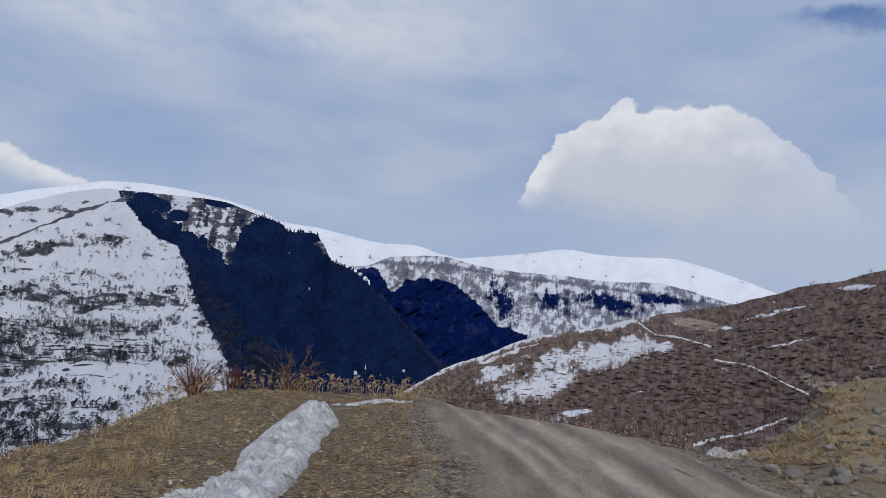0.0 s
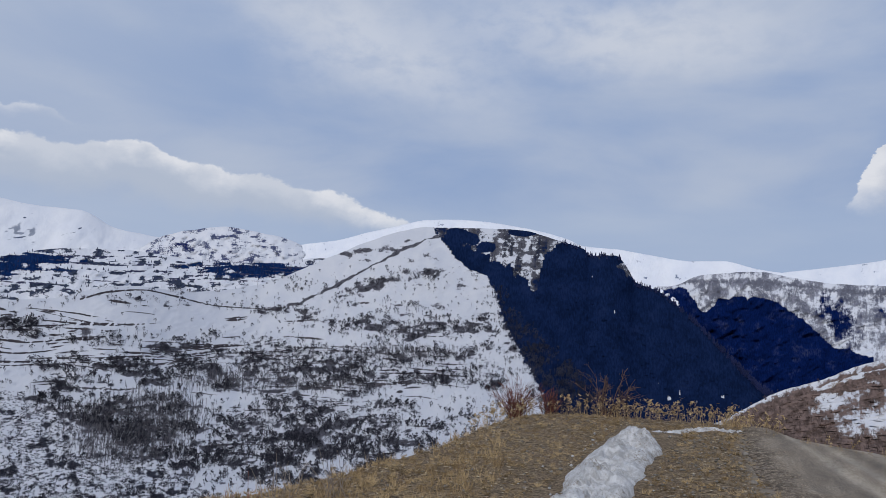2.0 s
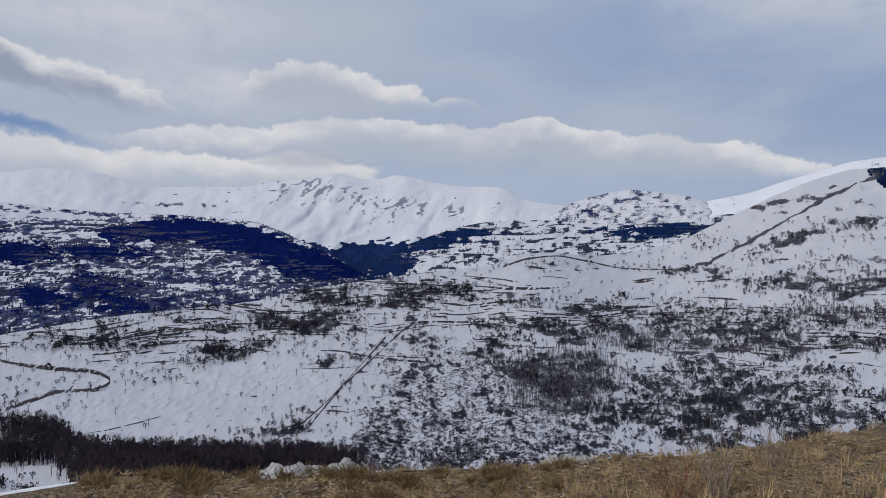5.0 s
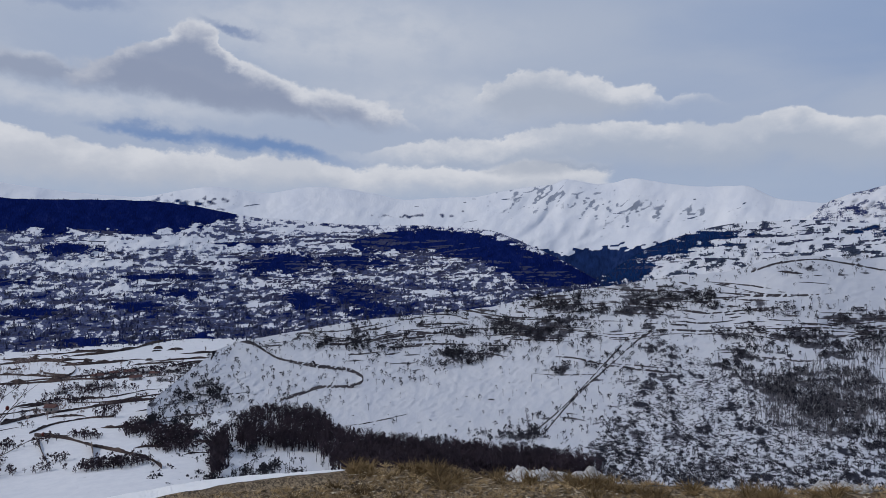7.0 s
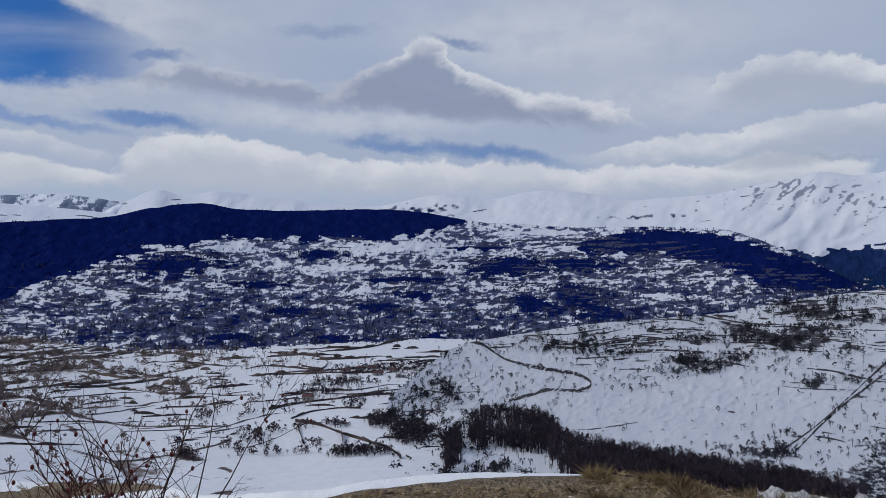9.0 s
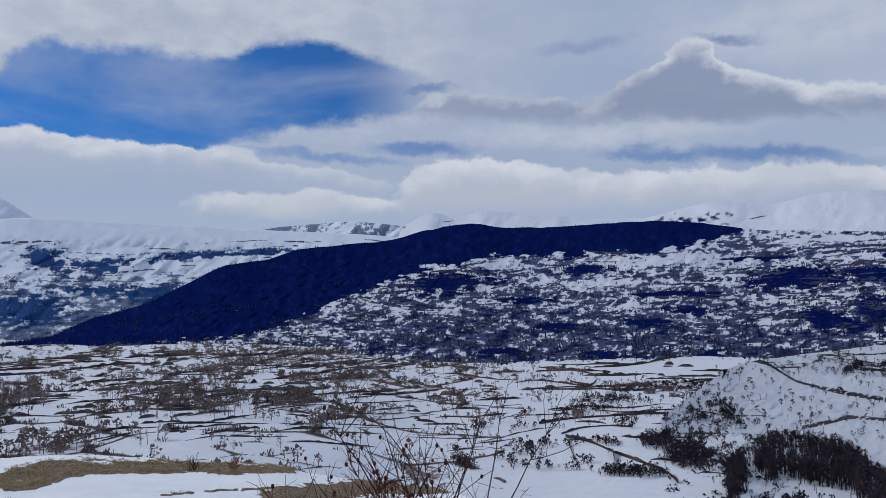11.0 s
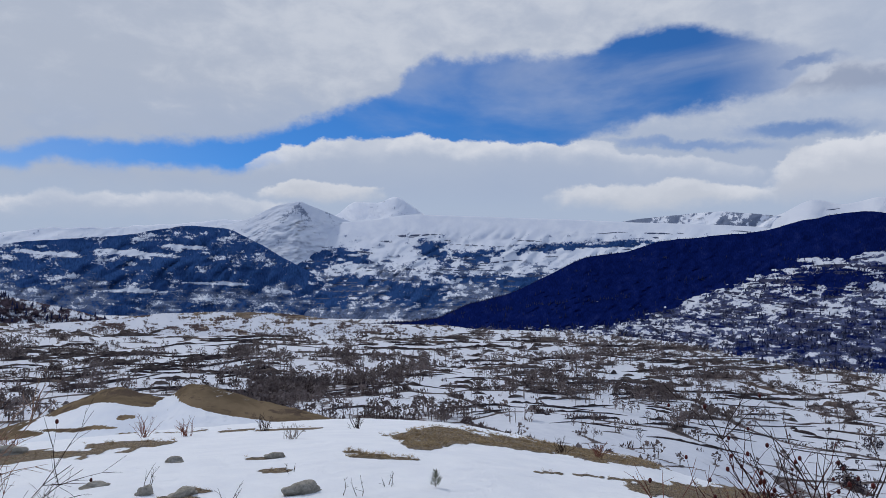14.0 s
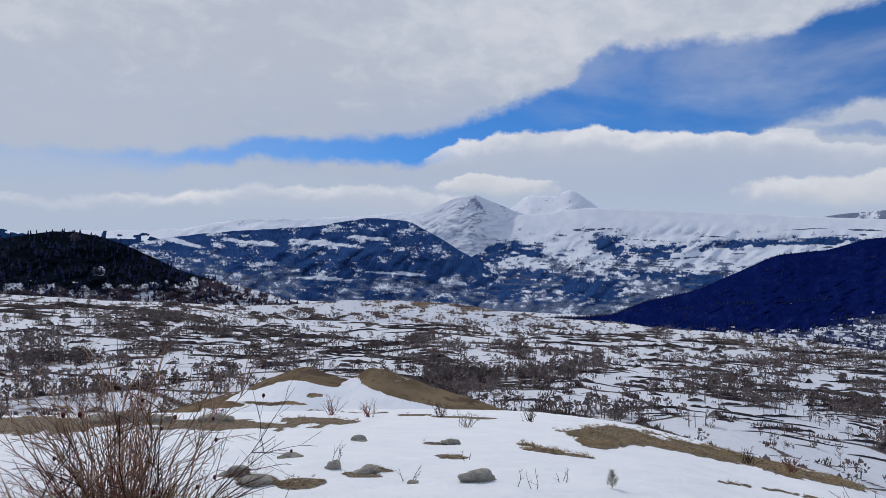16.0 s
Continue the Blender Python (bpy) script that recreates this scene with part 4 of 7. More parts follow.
def ground_cover(x, y, A, E, r):
    """Amounts of gravel, brush, dry grass and snow."""
    n = fbm(x * 0.5, y * 0.5, 5, 211)
    n2 = fbm(x * 2.2, y * 2.2, 4, 213)
    mid, half = road_shape(y)
    gravel = step(half + 0.35 - np.abs(x - mid) + 0.3 * n2, -0.3, 0.5) * (r < 30)
    shoulder = step(-0.15 - x + 0.7 * n, -0.8, 0.6)
    gravel = np.maximum(gravel, 0.68 * (1 - shoulder) * (r < 30))
    # the open snowfield falls away on the far side of the hilltop
    edge = line([(-50, 0), (88, 0), (96, 0.45), (110, 0.55), (118, 0.95), (125, 1), (250, 1), (262, 0), (310, 0)], A)
    field = step(edge + 0.12 * n - 0.5, -0.08, 0.08) * step(r, 4.6, 5.4)
    lip = step(r / line(RIM, A) - line([(78, 1.01), (84, 0.985), (95, 0.955), (118, 0.93)], A) + 0.012 * n, -0.006, 0.006) * (A > 78) * (A < 118)
    grassy = patches(A, E, [(140.3, -10.45, 3.6, 0.6, -0.02), (134, -10.85, 7.0, 0.42, 0.07), (127, -11.6, 4, 0.3, 0.06), (116, -13.3, 9, 0.55), (171, -10.9, 6, 0.35, 0.02), (163.5, -10.6, 3.0, 0.2), (183, -10.7, 6, 0.5),
                            (164.2, -15.0, 1.8, 0.42, -0.05), (167.5, -14.6, 1.6, 0.4), (160, -14.3, 1.5, 0.22), (158.5, -13.9, 1.3, 0.15), (153, -12.75, 1.4, 0.14), (153.5, -11.9, 1.6, 0.12), (177.5, -16.6, 4, 0.7), (145.5, -12.0, 2.6, 0.1, 0.05),
                            (145, -11.85, 2.8, 0.09, 0.1), (142, -11.3, 1.5, 0.12), (131, -12.75, 3.2, 0.06, 0.01), (126, -12.9, 3, 0.07, 0.03), (155, -9.95, 6, 0.08)])
    snow = np.maximum(field, lip)
    snow = snow * np.clip(0.5 - 3.5 * (grassy + 0.3 * n2 + 0.08 * fbm(x * 9, y * 9, 3, 215) - 0.5), 0, 1)
    # the plain: snow with hedges, brush and bare strips
    plain = r > line(RIM, A) * 1.3
    p1, p2, p3 = fbm(x / 90, y / 90, 5, 221), fbm(x / 22, y / 22, 4, 223), fbm(x / 300, y / 300, 3, 225)
    wx, wy = x + 22 * fbm(x / 70, y / 70, 3, 241), y + 22 * fbm(x / 70, y / 70, 3, 243)
    gap, who = cells(wx / 110, wy / 75, 245)
    gap2, who2 = cells(wx / 38 + 7, wy / 28, 249)
    edge_m = np.clip(r / 260, 0.8, 3.2)
    hedge = np.clip(1.15 - gap * 75 / (3.2 * edge_m), 0, 1) * (fbm(x / 40, y / 40, 3, 251) > -0.5)
    hedge = np.maximum(hedge, np.clip(1.05 - gap2 * 28 / (1.8 * edge_m), 0, 1) * (who > 0.35) * (fbm(x / 30, y / 30, 3, 253) > -0.05))
    mass = fbm(A * 0.3 + 0.15 * E, E * 1.5, 5, 261)
    far_side = step(A, 106, 116)
    brush = np.where(who > 0.8, 0.4, 0.08) * (0.4 + 0.6 * far_side) + 0.26 * p2 + 0.2 * p1 + (0.0 + 0.55 * mass) * far_side * np.interp(E, [-11.0, -7.5], [0.1, 1.0])
    brush = np.maximum(brush, 0.95 * hedge * np.where(A < 108, 0.4, 1))
    open_snow = patches(A, E, [(140, -5.2, 6, 0.8), (128, -5.0, 5, 0.5), (150, -2.4, 4, 0.3), (97, -8.6, 7, 0.6), (92, -11.2, 6, 0.8), (104, -11.5, 6, 0.7), (162, -4.2, 5, 0.6), (118, -10.5, 8, 0.5), (172, -3.4, 4, 0.5)])
    brush = brush - np.where(hedge > 0.5, 0.12, 0.5) * step(open_snow, 0.35, 0.75)
    bare = np.where(plain, (0.16 + 0.34 * fbm(A * 0.7, E * 2.5, 4, 231)) * step(A, 110, 116), 0)
    slope = plain & (r < line(RIM, A) + 75) & (A < 112)
    g = np.where(plain, 0, gravel)
    b = np.where(plain, brush, 0.12 + 0.3 * n)
    grass = np.where(plain, bare, np.where(snow > 0.5, 0, 0.75 + 0.2 * n))
    s = np.where(plain, 0.8, snow)
    return g, np.where(snow > 0.5, np.where(plain, b, 0), b), grass, s


def build_ground_material():
    mat, k, shader, place = material("hilltop_ground")
    m = k.math
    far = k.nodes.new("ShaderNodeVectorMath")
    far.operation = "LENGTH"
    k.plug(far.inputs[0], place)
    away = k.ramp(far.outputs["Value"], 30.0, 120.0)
    tiny, small = k.noise(place, 45.0, 4.0, 0.7), k.noise(place, 9.0, 6.0, 0.7, 0.5)
    med, big = k.noise(place, 1.6, 6.0, 0.6), k.noise(place, 0.2, 6.0, 0.65)
    straw = k.noise(k.scaled(place, (14.0, 40.0, 14.0)), 1.0, 4.0, 0.6, 1.0)
    cov = k.nodes.new("ShaderNodeAttribute")
    cov.attribute_name = "cover"
    sep = k.nodes.new("ShaderNodeSeparateColor")
    k.plug(sep.inputs[0], cov.outputs["Color"])
    near_mottle = m("ADD", m("MULTIPLY", m("SUBTRACT", small, 0.5), 0.7), m("MULTIPLY", m("SUBTRACT", med, 0.5), 0.5))
    far_mottle = m("MULTIPLY", m("SUBTRACT", big, 0.5), 0.9)
    mottle = m("ADD", m("MULTIPLY", near_mottle, m("SUBTRACT", 1.0, away)), m("MULTIPLY", far_mottle, away))

    def mask(value, wobble, sharp=0.1):
        return k.ramp(m("ADD", value, wobble), 0.5 - sharp, 0.5 + sharp)

    soil = k.mix(k.ramp(small, 0.34, 0.64), (0.055, 0.043, 0.034), (0.33, 0.26, 0.195))
    grass = k.mix(k.ramp(straw, 0.38, 0.62), (0.07, 0.052, 0.036), (0.45, 0.345, 0.225))
    grass = k.mix(k.ramp(med, 0.38, 0.66), grass, k.mix(k.ramp(tiny, 0.36, 0.64), (0.065, 0.048, 0.036), (0.40, 0.3, 0.2)))
    grass = k.mix(k.ramp(m("ADD", m("MULTIPLY", small, 0.6), m("MULTIPLY", tiny, 0.4)), 0.55, 0.62, 0.0, 0.6), grass, (0.46, 0.36, 0.25))
    stones = k.mix(k.ramp(tiny, 0.35, 0.66), (0.15, 0.13, 0.11), (0.50, 0.45, 0.39))
    gravel = k.mix(k.ramp(med, 0.35, 0.65), stones, k.mix(small, (0.24, 0.2, 0.16), (0.40, 0.35, 0.29)))
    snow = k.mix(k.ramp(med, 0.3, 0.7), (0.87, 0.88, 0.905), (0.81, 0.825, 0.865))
    # snow far off painted darker and bluer, standing in for cloud shade
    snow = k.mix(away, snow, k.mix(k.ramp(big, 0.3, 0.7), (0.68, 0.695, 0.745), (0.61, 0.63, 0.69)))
    brush = k.mix(k.ramp(big, 0.4, 0.6), (0.07, 0.054, 0.054), (0.15, 0.118, 0.11))
    brush = k.mix(k.ramp(sep.outputs[1], 0.66, 0.95), brush, (0.032, 0.026, 0.029))
    colour = k.mix(mask(sep.outputs[0], m("MULTIPLY", near_mottle, 0.8), 0.2), soil, gravel)
    colour = k.mix(mask(sep.outputs[2], mottle, 0.12), colour, grass)
    # a gravel road keeps its stones where grass does not hold
    colour = k.mix(mask(m("SUBTRACT", sep.outputs[0], 0.25), m("MULTIPLY", near_mottle, 0.8), 0.15), colour, gravel)
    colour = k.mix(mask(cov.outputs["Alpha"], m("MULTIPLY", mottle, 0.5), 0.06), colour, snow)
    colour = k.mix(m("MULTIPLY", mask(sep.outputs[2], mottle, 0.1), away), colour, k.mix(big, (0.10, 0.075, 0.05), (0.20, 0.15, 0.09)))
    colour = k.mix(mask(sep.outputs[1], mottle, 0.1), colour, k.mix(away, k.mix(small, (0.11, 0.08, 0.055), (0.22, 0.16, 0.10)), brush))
    k.plug(shader.inputs["Base Color"], colour)
    shader.inputs["Roughness"].default_value = 0.9
    shader.inputs["Specular IOR Level"].default_value = 0.2
    rough = m("MULTIPLY", m("SUBTRACT", 1.0, m("MULTIPLY", mask(cov.outputs["Alpha"], 0.0), 0.8)), m("ADD", small, m("MULTIPLY", straw, 0.6)))
    bump(k, shader, m("ADD", rough, m("MULTIPLY", med, 0.8)), 1.0, 0.1)
    return mat


def build_ground():
    az = np.concatenate([np.arange(-48, 84, 0.6), np.arange(84, 200, 0.25), np.arange(200, 312, 1.6)])
    rim = line(RIM, az)
    inner = np.linspace(0, 1, 125)
    fall = np.array([0.01, 0.03, 0.06, 0.1, 0.2, 0.35, 0.6, 0.8, 1.0])
    el_far = np.concatenate([np.linspace(15.0, 1.9, 175), [1.5, 1.2, 1.0, 0.8]])
    cols = []
    for a, rm in zip(az, rim):
        depth = EYE - float(line(FLOOR, np.array(a)))
        r1 = depth / math.tan(radians(15.2))
        cols.append(np.concatenate([np.linspace(0.03, 2.8, 9), 1 / (1 / 3.0 + (1 / rm - 1 / 3.0) * inner), rm + fall * (r1 - rm) * 0.96, depth / np.tan(np.radians(el_far))]))
    R = np.minimum(np.array(cols), 4850)
    A = np.broadcast_to(az[:, None], R.shape)
    x, y = -R * np.sin(np.radians(A)), R * np.cos(np.radians(A))
    z = ground_z(x, y)
    z = np.where(R > 1700, z - (R - 1700) * 0.02, z)
    E = np.degrees(np.arctan2(z - EYE, R))
    cov = ground_cover(x, y, A, E, R)
    LAND["ground"] = (A, E, x, y, z, cov)
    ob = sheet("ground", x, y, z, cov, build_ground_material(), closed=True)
    tagged(ob, "hilltop of dry grass and snow falling to a snowy farmed plain", "ground", kind="structure")


build_ground()


# ---- building kit ----
def mesh_of(name, verts, faces, material, smooth=False):
    me = bpy.data.meshes.new(name)
    me.from_pydata([tuple(v) for v in verts], [], [tuple(f) for f in faces])
    me.materials.append(material)
    if smooth:
        me.polygons.foreach_set("use_smooth", np.ones(len(me.polygons), bool))
    me.update()
    return me


def part(name, bm, material, parent=None, label="", smooth=False):
    """One mesh object from a bmesh, under a thing or a part."""
    me = bpy.data.meshes.new(name)
    bm.to_mesh(me)
    bm.free()
    me.materials.append(material)
    if smooth:
        me.polygons.foreach_set("use_smooth", np.ones(len(me.polygons), bool))
    ob = new(name, me)
    ob.parent = parent
    return tagged(ob, label)


def triangles(name, verts, tris, material):
    """A mesh of loose triangles from arrays."""
    me = bpy.data.meshes.new(name)
    me.vertices.add(len(verts))
    me.vertices.foreach_set("co", verts.astype(np.float32).ravel())
    me.loops.add(tris.size)
    me.loops.foreach_set("vertex_index", tris.astype(np.int32).ravel())
    me.polygons.add(len(tris))
    me.polygons.foreach_set("loop_start", np.arange(0, tris.size, 3, dtype=np.int32))
    me.polygons.foreach_set("loop_total", np.full(len(tris), 3, np.int32))
    me.update(calc_edges=True)
    me.materials.append(material)
    return new(name, me)


def scatter(name, kits, places, sizes, material, label, category, seed=1, lean=0.06):
    """Many small plants in one mesh: each a turned, scaled copy of one of the kits (points, triangles)."""
    rng = np.random.default_rng(seed)
    verts, tris, base = [], [], 0
    which = rng.integers(0, len(kits), len(places))
    for i, (v, f) in enumerate(kits):
        p, s = places[which == i], sizes[which == i]
        if not len(p):
            continue
        a = rng.uniform(0, 2 * np.pi, len(p))
        c, d = np.cos(a)[:, None], np.sin(a)[:, None]
        wide = (s * rng.uniform(0.8, 1.25, len(p)))[:, None]
        x = (v[None, :, 0] * c - v[None, :, 1] * d) * wide + rng.normal(0, lean, len(p))[:, None] * v[None, :, 2] * s[:, None]
        y = (v[None, :, 0] * d + v[None, :, 1] * c) * wide
        z = v[None, :, 2] * s[:, None]
        verts.append((np.stack([x, y, z], -1) + p[:, None, :]).reshape(-1, 3))
        tris.append((f[None] + (np.arange(len(p)) * len(v))[:, None, None]).reshape(-1, 3) + base)
        base += len(p) * len(v)
    ob = triangles(name, np.concatenate(verts), np.concatenate(tris), material)
    return tagged(ob, label, category, kind="stuff")


def blade(verts, tris, a, b, width, rng):
    """A thin tapering triangle from a to b."""
    a, b = np.array(a, float), np.array(b, float)
    side = np.cross(b - a, rng.normal(size=3))
    side *= width / 2 / (np.linalg.norm(side) + 1e-9)
    n = len(verts)
    verts += [a - side, a + side, b]
    tris.append((n, n + 1, n + 2))


def bare_tree_kit(seed, limbs=12, twigs=2, trunk=0.035, spread=0.34, low=0.25):
    """A leafless tree one metre tall: trunk, limbs and twigs."""
    rng = np.random.default_rng(seed)
    v, f = [], []
    for _ in range(2):
        blade(v, f, (0, 0, -0.05), (rng.normal(0, 0.03), rng.normal(0, 0.03), 0.97), trunk, rng)
    for i in range(limbs):
        h = low + (0.85 - low) * i / limbs + rng.uniform(0, 0.08)
        a = rng.uniform(0, 2 * np.pi)
        reach = spread * (1.15 - 0.75 * h) * rng.uniform(0.7, 1.2)
        tip = np.array([reach * math.cos(a), reach * math.sin(a), min(1.0, h + reach * rng.uniform(0.7, 1.3))])
        blade(v, f, (0, 0, h), tip, trunk * 0.75, rng)
        for _ in range(twigs):
            q = np.array([0, 0, h]) + (tip - np.array([0, 0, h])) * rng.uniform(0.35, 0.8)
            blade(v, f, q, q + np.array([rng.normal(0, 0.09), rng.normal(0, 0.09), rng.uniform(0.08, 0.2)]), trunk * 0.7, rng)
    return np.array(v), np.array(f)


def crowned_kit(seed, limbs=3, twigs=20, bole=0.14):
    """A leafless tree with a rounded crown of fine twigs."""
    rng = np.random.default_rng(seed)
    v, f = [], []
    for _ in range(2):
        blade(v, f, (0, 0, -0.05), (rng.normal(0, 0.03), rng.normal(0, 0.03), 0.8), 0.065, rng)
    for _ in range(limbs):
        a, h = rng.uniform(0, 2 * np.pi), rng.uniform(bole, 0.6)
        blade(v, f, (0, 0, h), (0.3 * math.cos(a), 0.3 * math.sin(a), h + rng.uniform(0.1, 0.35)), 0.045, rng)
    for _ in range(twigs):
        d = rng.normal(size=3)
        d /= np.linalg.norm(d)
        q = d * np.array([0.3, 0.3, 0.33]) * rng.uniform(0.4, 1.0) + np.array([0, 0, bole + 0.36])
        blade(v, f, q, q + d * 0.1 + np.array([rng.normal(0, 0.05), rng.normal(0, 0.05), rng.uniform(0.02, 0.12)]), 0.23, rng)
    return np.array(v), np.array(f)


def thicket_kit(seed, twigs=20):
    """A low rounded thicket of fine twigs."""
    rng = np.random.default_rng(seed)
    v, f = [], []
    for _ in range(twigs):
        a, r = rng.uniform(0, 2 * np.pi), 0.75 * math.sqrt(rng.random())
        h = (1 - 0.55 * r * r) * rng.uniform(0.25, 0.8)
        q = np.array([r * math.cos(a), r * math.sin(a), h])
        blade(v, f, q - (0, 0, 0.3), q + np.array([rng.normal(0, 0.12), rng.normal(0, 0.12), rng.uniform(0.05, 0.25)]), 0.17, rng)
    return np.array(v), np.array(f)


def shrub_kit(seed, stems=9, spread=0.5, width=0.05):
    rng = np.random.default_rng(seed)
    v, f = [], []
    for _ in range(stems):
        a, r, h = rng.uniform(0, 2 * np.pi), spread * rng.uniform(0.2, 1), rng.uniform(0.6, 1)
        tip = np.array([r * math.cos(a), r * math.sin(a), h])
        root = tip * (0.15, 0.15, 0)
        blade(v, f, root - (0, 0, 0.05), tip, width, rng)
        for _ in range(2):
            q = root + (tip - root) * rng.uniform(0.3, 0.8)
            blade(v, f, q, q + np.array([rng.normal(0, 0.15), rng.normal(0, 0.15), rng.uniform(0.1, 0.3)]), width * 0.8, rng)
    return np.array(v), np.array(f)


def conifer_kit(seed, tiers=2, sides=4):
    """A dark spruce one metre tall with ragged tiers."""
    rng = np.random.default_rng(seed)
    v, f = [], []
    for t in range(tiers):
        z0, z1 = 0.06 + 0.4 * t, 0.66 + 0.34 * t
        r = 0.24 * (1 - 0.35 * t)
        n = len(v)
        v.append(np.array([0, 0, z1]))
        for s in range(sides):
            a = 2 * np.pi * s / sides + t
            v.append(np.array([math.cos(a), math.sin(a), 0]) * r * rng.uniform(0.7, 1.2) + np.array([0, 0, z0 + rng.uniform(-0.05, 0.05)]))
        f += [(n, n + 1 + s, n + 1 + (s + 1) % sides) for s in range(sides)]
    return np.array(v), np.array(f)


def tuft_kit(seed, blades=12, spread=0.5, width=0.05, droop=0.3):
    rng = np.random.default_rng(seed)
    v, f = [], []
    for _ in range(blades):
        a, r = rng.uniform(0, 2 * np.pi), spread * rng.uniform(0.2, 1)
        root = np.array([rng.normal(0, 0.12), rng.normal(0, 0.12), -0.03])
        blade(v, f, root, root + np.array([r * math.cos(a), r * math.sin(a), rng.uniform(0.35, 1.0) * (1 - droop * r)]), width, rng)
    return np.array(v), np.array(f)


def weed_kit(seed, heads=6):
    """A dry stalk with clumped pale seed heads."""
    rng = np.random.default_rng(seed)
    v, f = [], []
    tip = np.array([rng.normal(0, 0.12), rng.normal(0, 0.12), 0.9])
    blade(v, f, (0, 0, -0.05), tip, 0.03, rng)
    for _ in range(heads):
        q = tip * rng.uniform(0.55, 1.05) + rng.normal(0, 0.07, 3)
        for _ in range(2):
            blade(v, f, q, q + rng.normal(0, 0.08, 3), 0.075, rng)
    return np.array(v), np.array(f)


def plain_material(name, dark, pale, scale=3.0, rough=0.85, relief=0.0):
    """One colour with mottling at two scales."""
    mat, k, shader, place = material(name)
    a, b = k.noise(place, scale, 5.0, 0.6), k.noise(place, scale * 7, 3.0, 0.6)
    n = k.math("ADD", k.math("MULTIPLY", a, 0.6), k.math("MULTIPLY", b, 0.4))
    k.plug(shader.inputs["Base Color"], k.mix(k.ramp(n, 0.35, 0.65), dark, pale))
    shader.inputs["Roughness"].default_value = rough
    shader.inputs["Specular IOR Level"].default_value = 0.2
    if relief:
        bump(k, shader, n, relief, 0.3 / scale)
    return mat


BARK_GREY = plain_material("bare_twigs", (0.009, 0.010, 0.018), (0.036, 0.036, 0.05), 0.05)
BARK_DARK = plain_material("dark_bare_wood", (0.017, 0.013, 0.021), (0.058, 0.042, 0.056), 0.05)
# blue-grey tint stands in for haze on the far hill's bare trees
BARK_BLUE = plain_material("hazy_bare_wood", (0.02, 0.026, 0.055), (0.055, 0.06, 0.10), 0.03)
BARK_ASH = plain_material("ash_grey_wood", (0.055, 0.055, 0.068), (0.16, 0.155, 0.175), 0.05)
BARK_FRINGE = plain_material("fringe_wood", (0.012, 0.015, 0.032), (0.048, 0.05, 0.072), 0.02)
BARK_PALE = plain_material("pale_bare_wood", (0.105, 0.08, 0.076), (0.25, 0.2, 0.187), 0.03)
BARK_PLAIN = plain_material("hedge_twigs", (0.055, 0.039, 0.039), (0.17, 0.125, 0.118), 0.03)
BARK_RUST = plain_material("rusty_brush", (0.06, 0.04, 0.036), (0.17, 0.13, 0.115), 0.04)
# needles painted navy to imitate haze over the hills
SPRUCE = plain_material("hazy_spruce_needles", (0.004, 0.008, 0.04), (0.011, 0.018, 0.074), 0.02)
TREES = [bare_tree_kit(s) for s in range(6)]
POLES = [bare_tree_kit(20 + s, 9, 1, 0.045, 0.2, 0.45) for s in range(4)]
SHRUBS = [shrub_kit(40 + s) for s in range(5)]
CROWNS = [crowned_kit(80 + s, 2, 17) for s in range(6)]
THICKETS = [thicket_kit(90 + s) for s in range(5)]
SPRUCES = [conifer_kit(60 + s) for s in range(4)]


def spots(name, count, weight, seed):
    """Places on a hill, spread evenly in the camera's view and thinned by weight(A, E, cover)."""
    A, E, x, y, z, cov = LAND[name]
    rng = np.random.default_rng(seed)
    w = weight(A, E, cov).astype(float)
    w = np.clip(w[:-1, :-1], 0, None).ravel()
    pick = rng.choice(len(w), count, p=w / w.sum())
    i, j = np.unravel_index(pick, (A.shape[0] - 1, A.shape[1] - 1))
    u, v = rng.random(count), rng.random(count)
    out = []
    for g in (x, y, z):
        out.append(g[i, j] * (1 - u) * (1 - v) + g[i + 1, j] * u * (1 - v) + g[i, j + 1] * (1 - u) * v + g[i + 1, j + 1] * u * v)
    return np.stack(out, -1)


def grown(p, lo, hi, seed):
    """Tree heights in metres, raised with distance to fit their size in the camera's view."""
    d = np.hypot(p[:, 0], p[:, 1])
    return np.interp(d, [300, 450, 900, 1900], [3.6, 4.4, 6.5, 9.5]) * np.random.default_rng(seed).uniform(lo, hi, len(p))


def sizes(n, lo, hi, seed):
    return np.random.default_rng(seed).uniform(lo, hi, n)


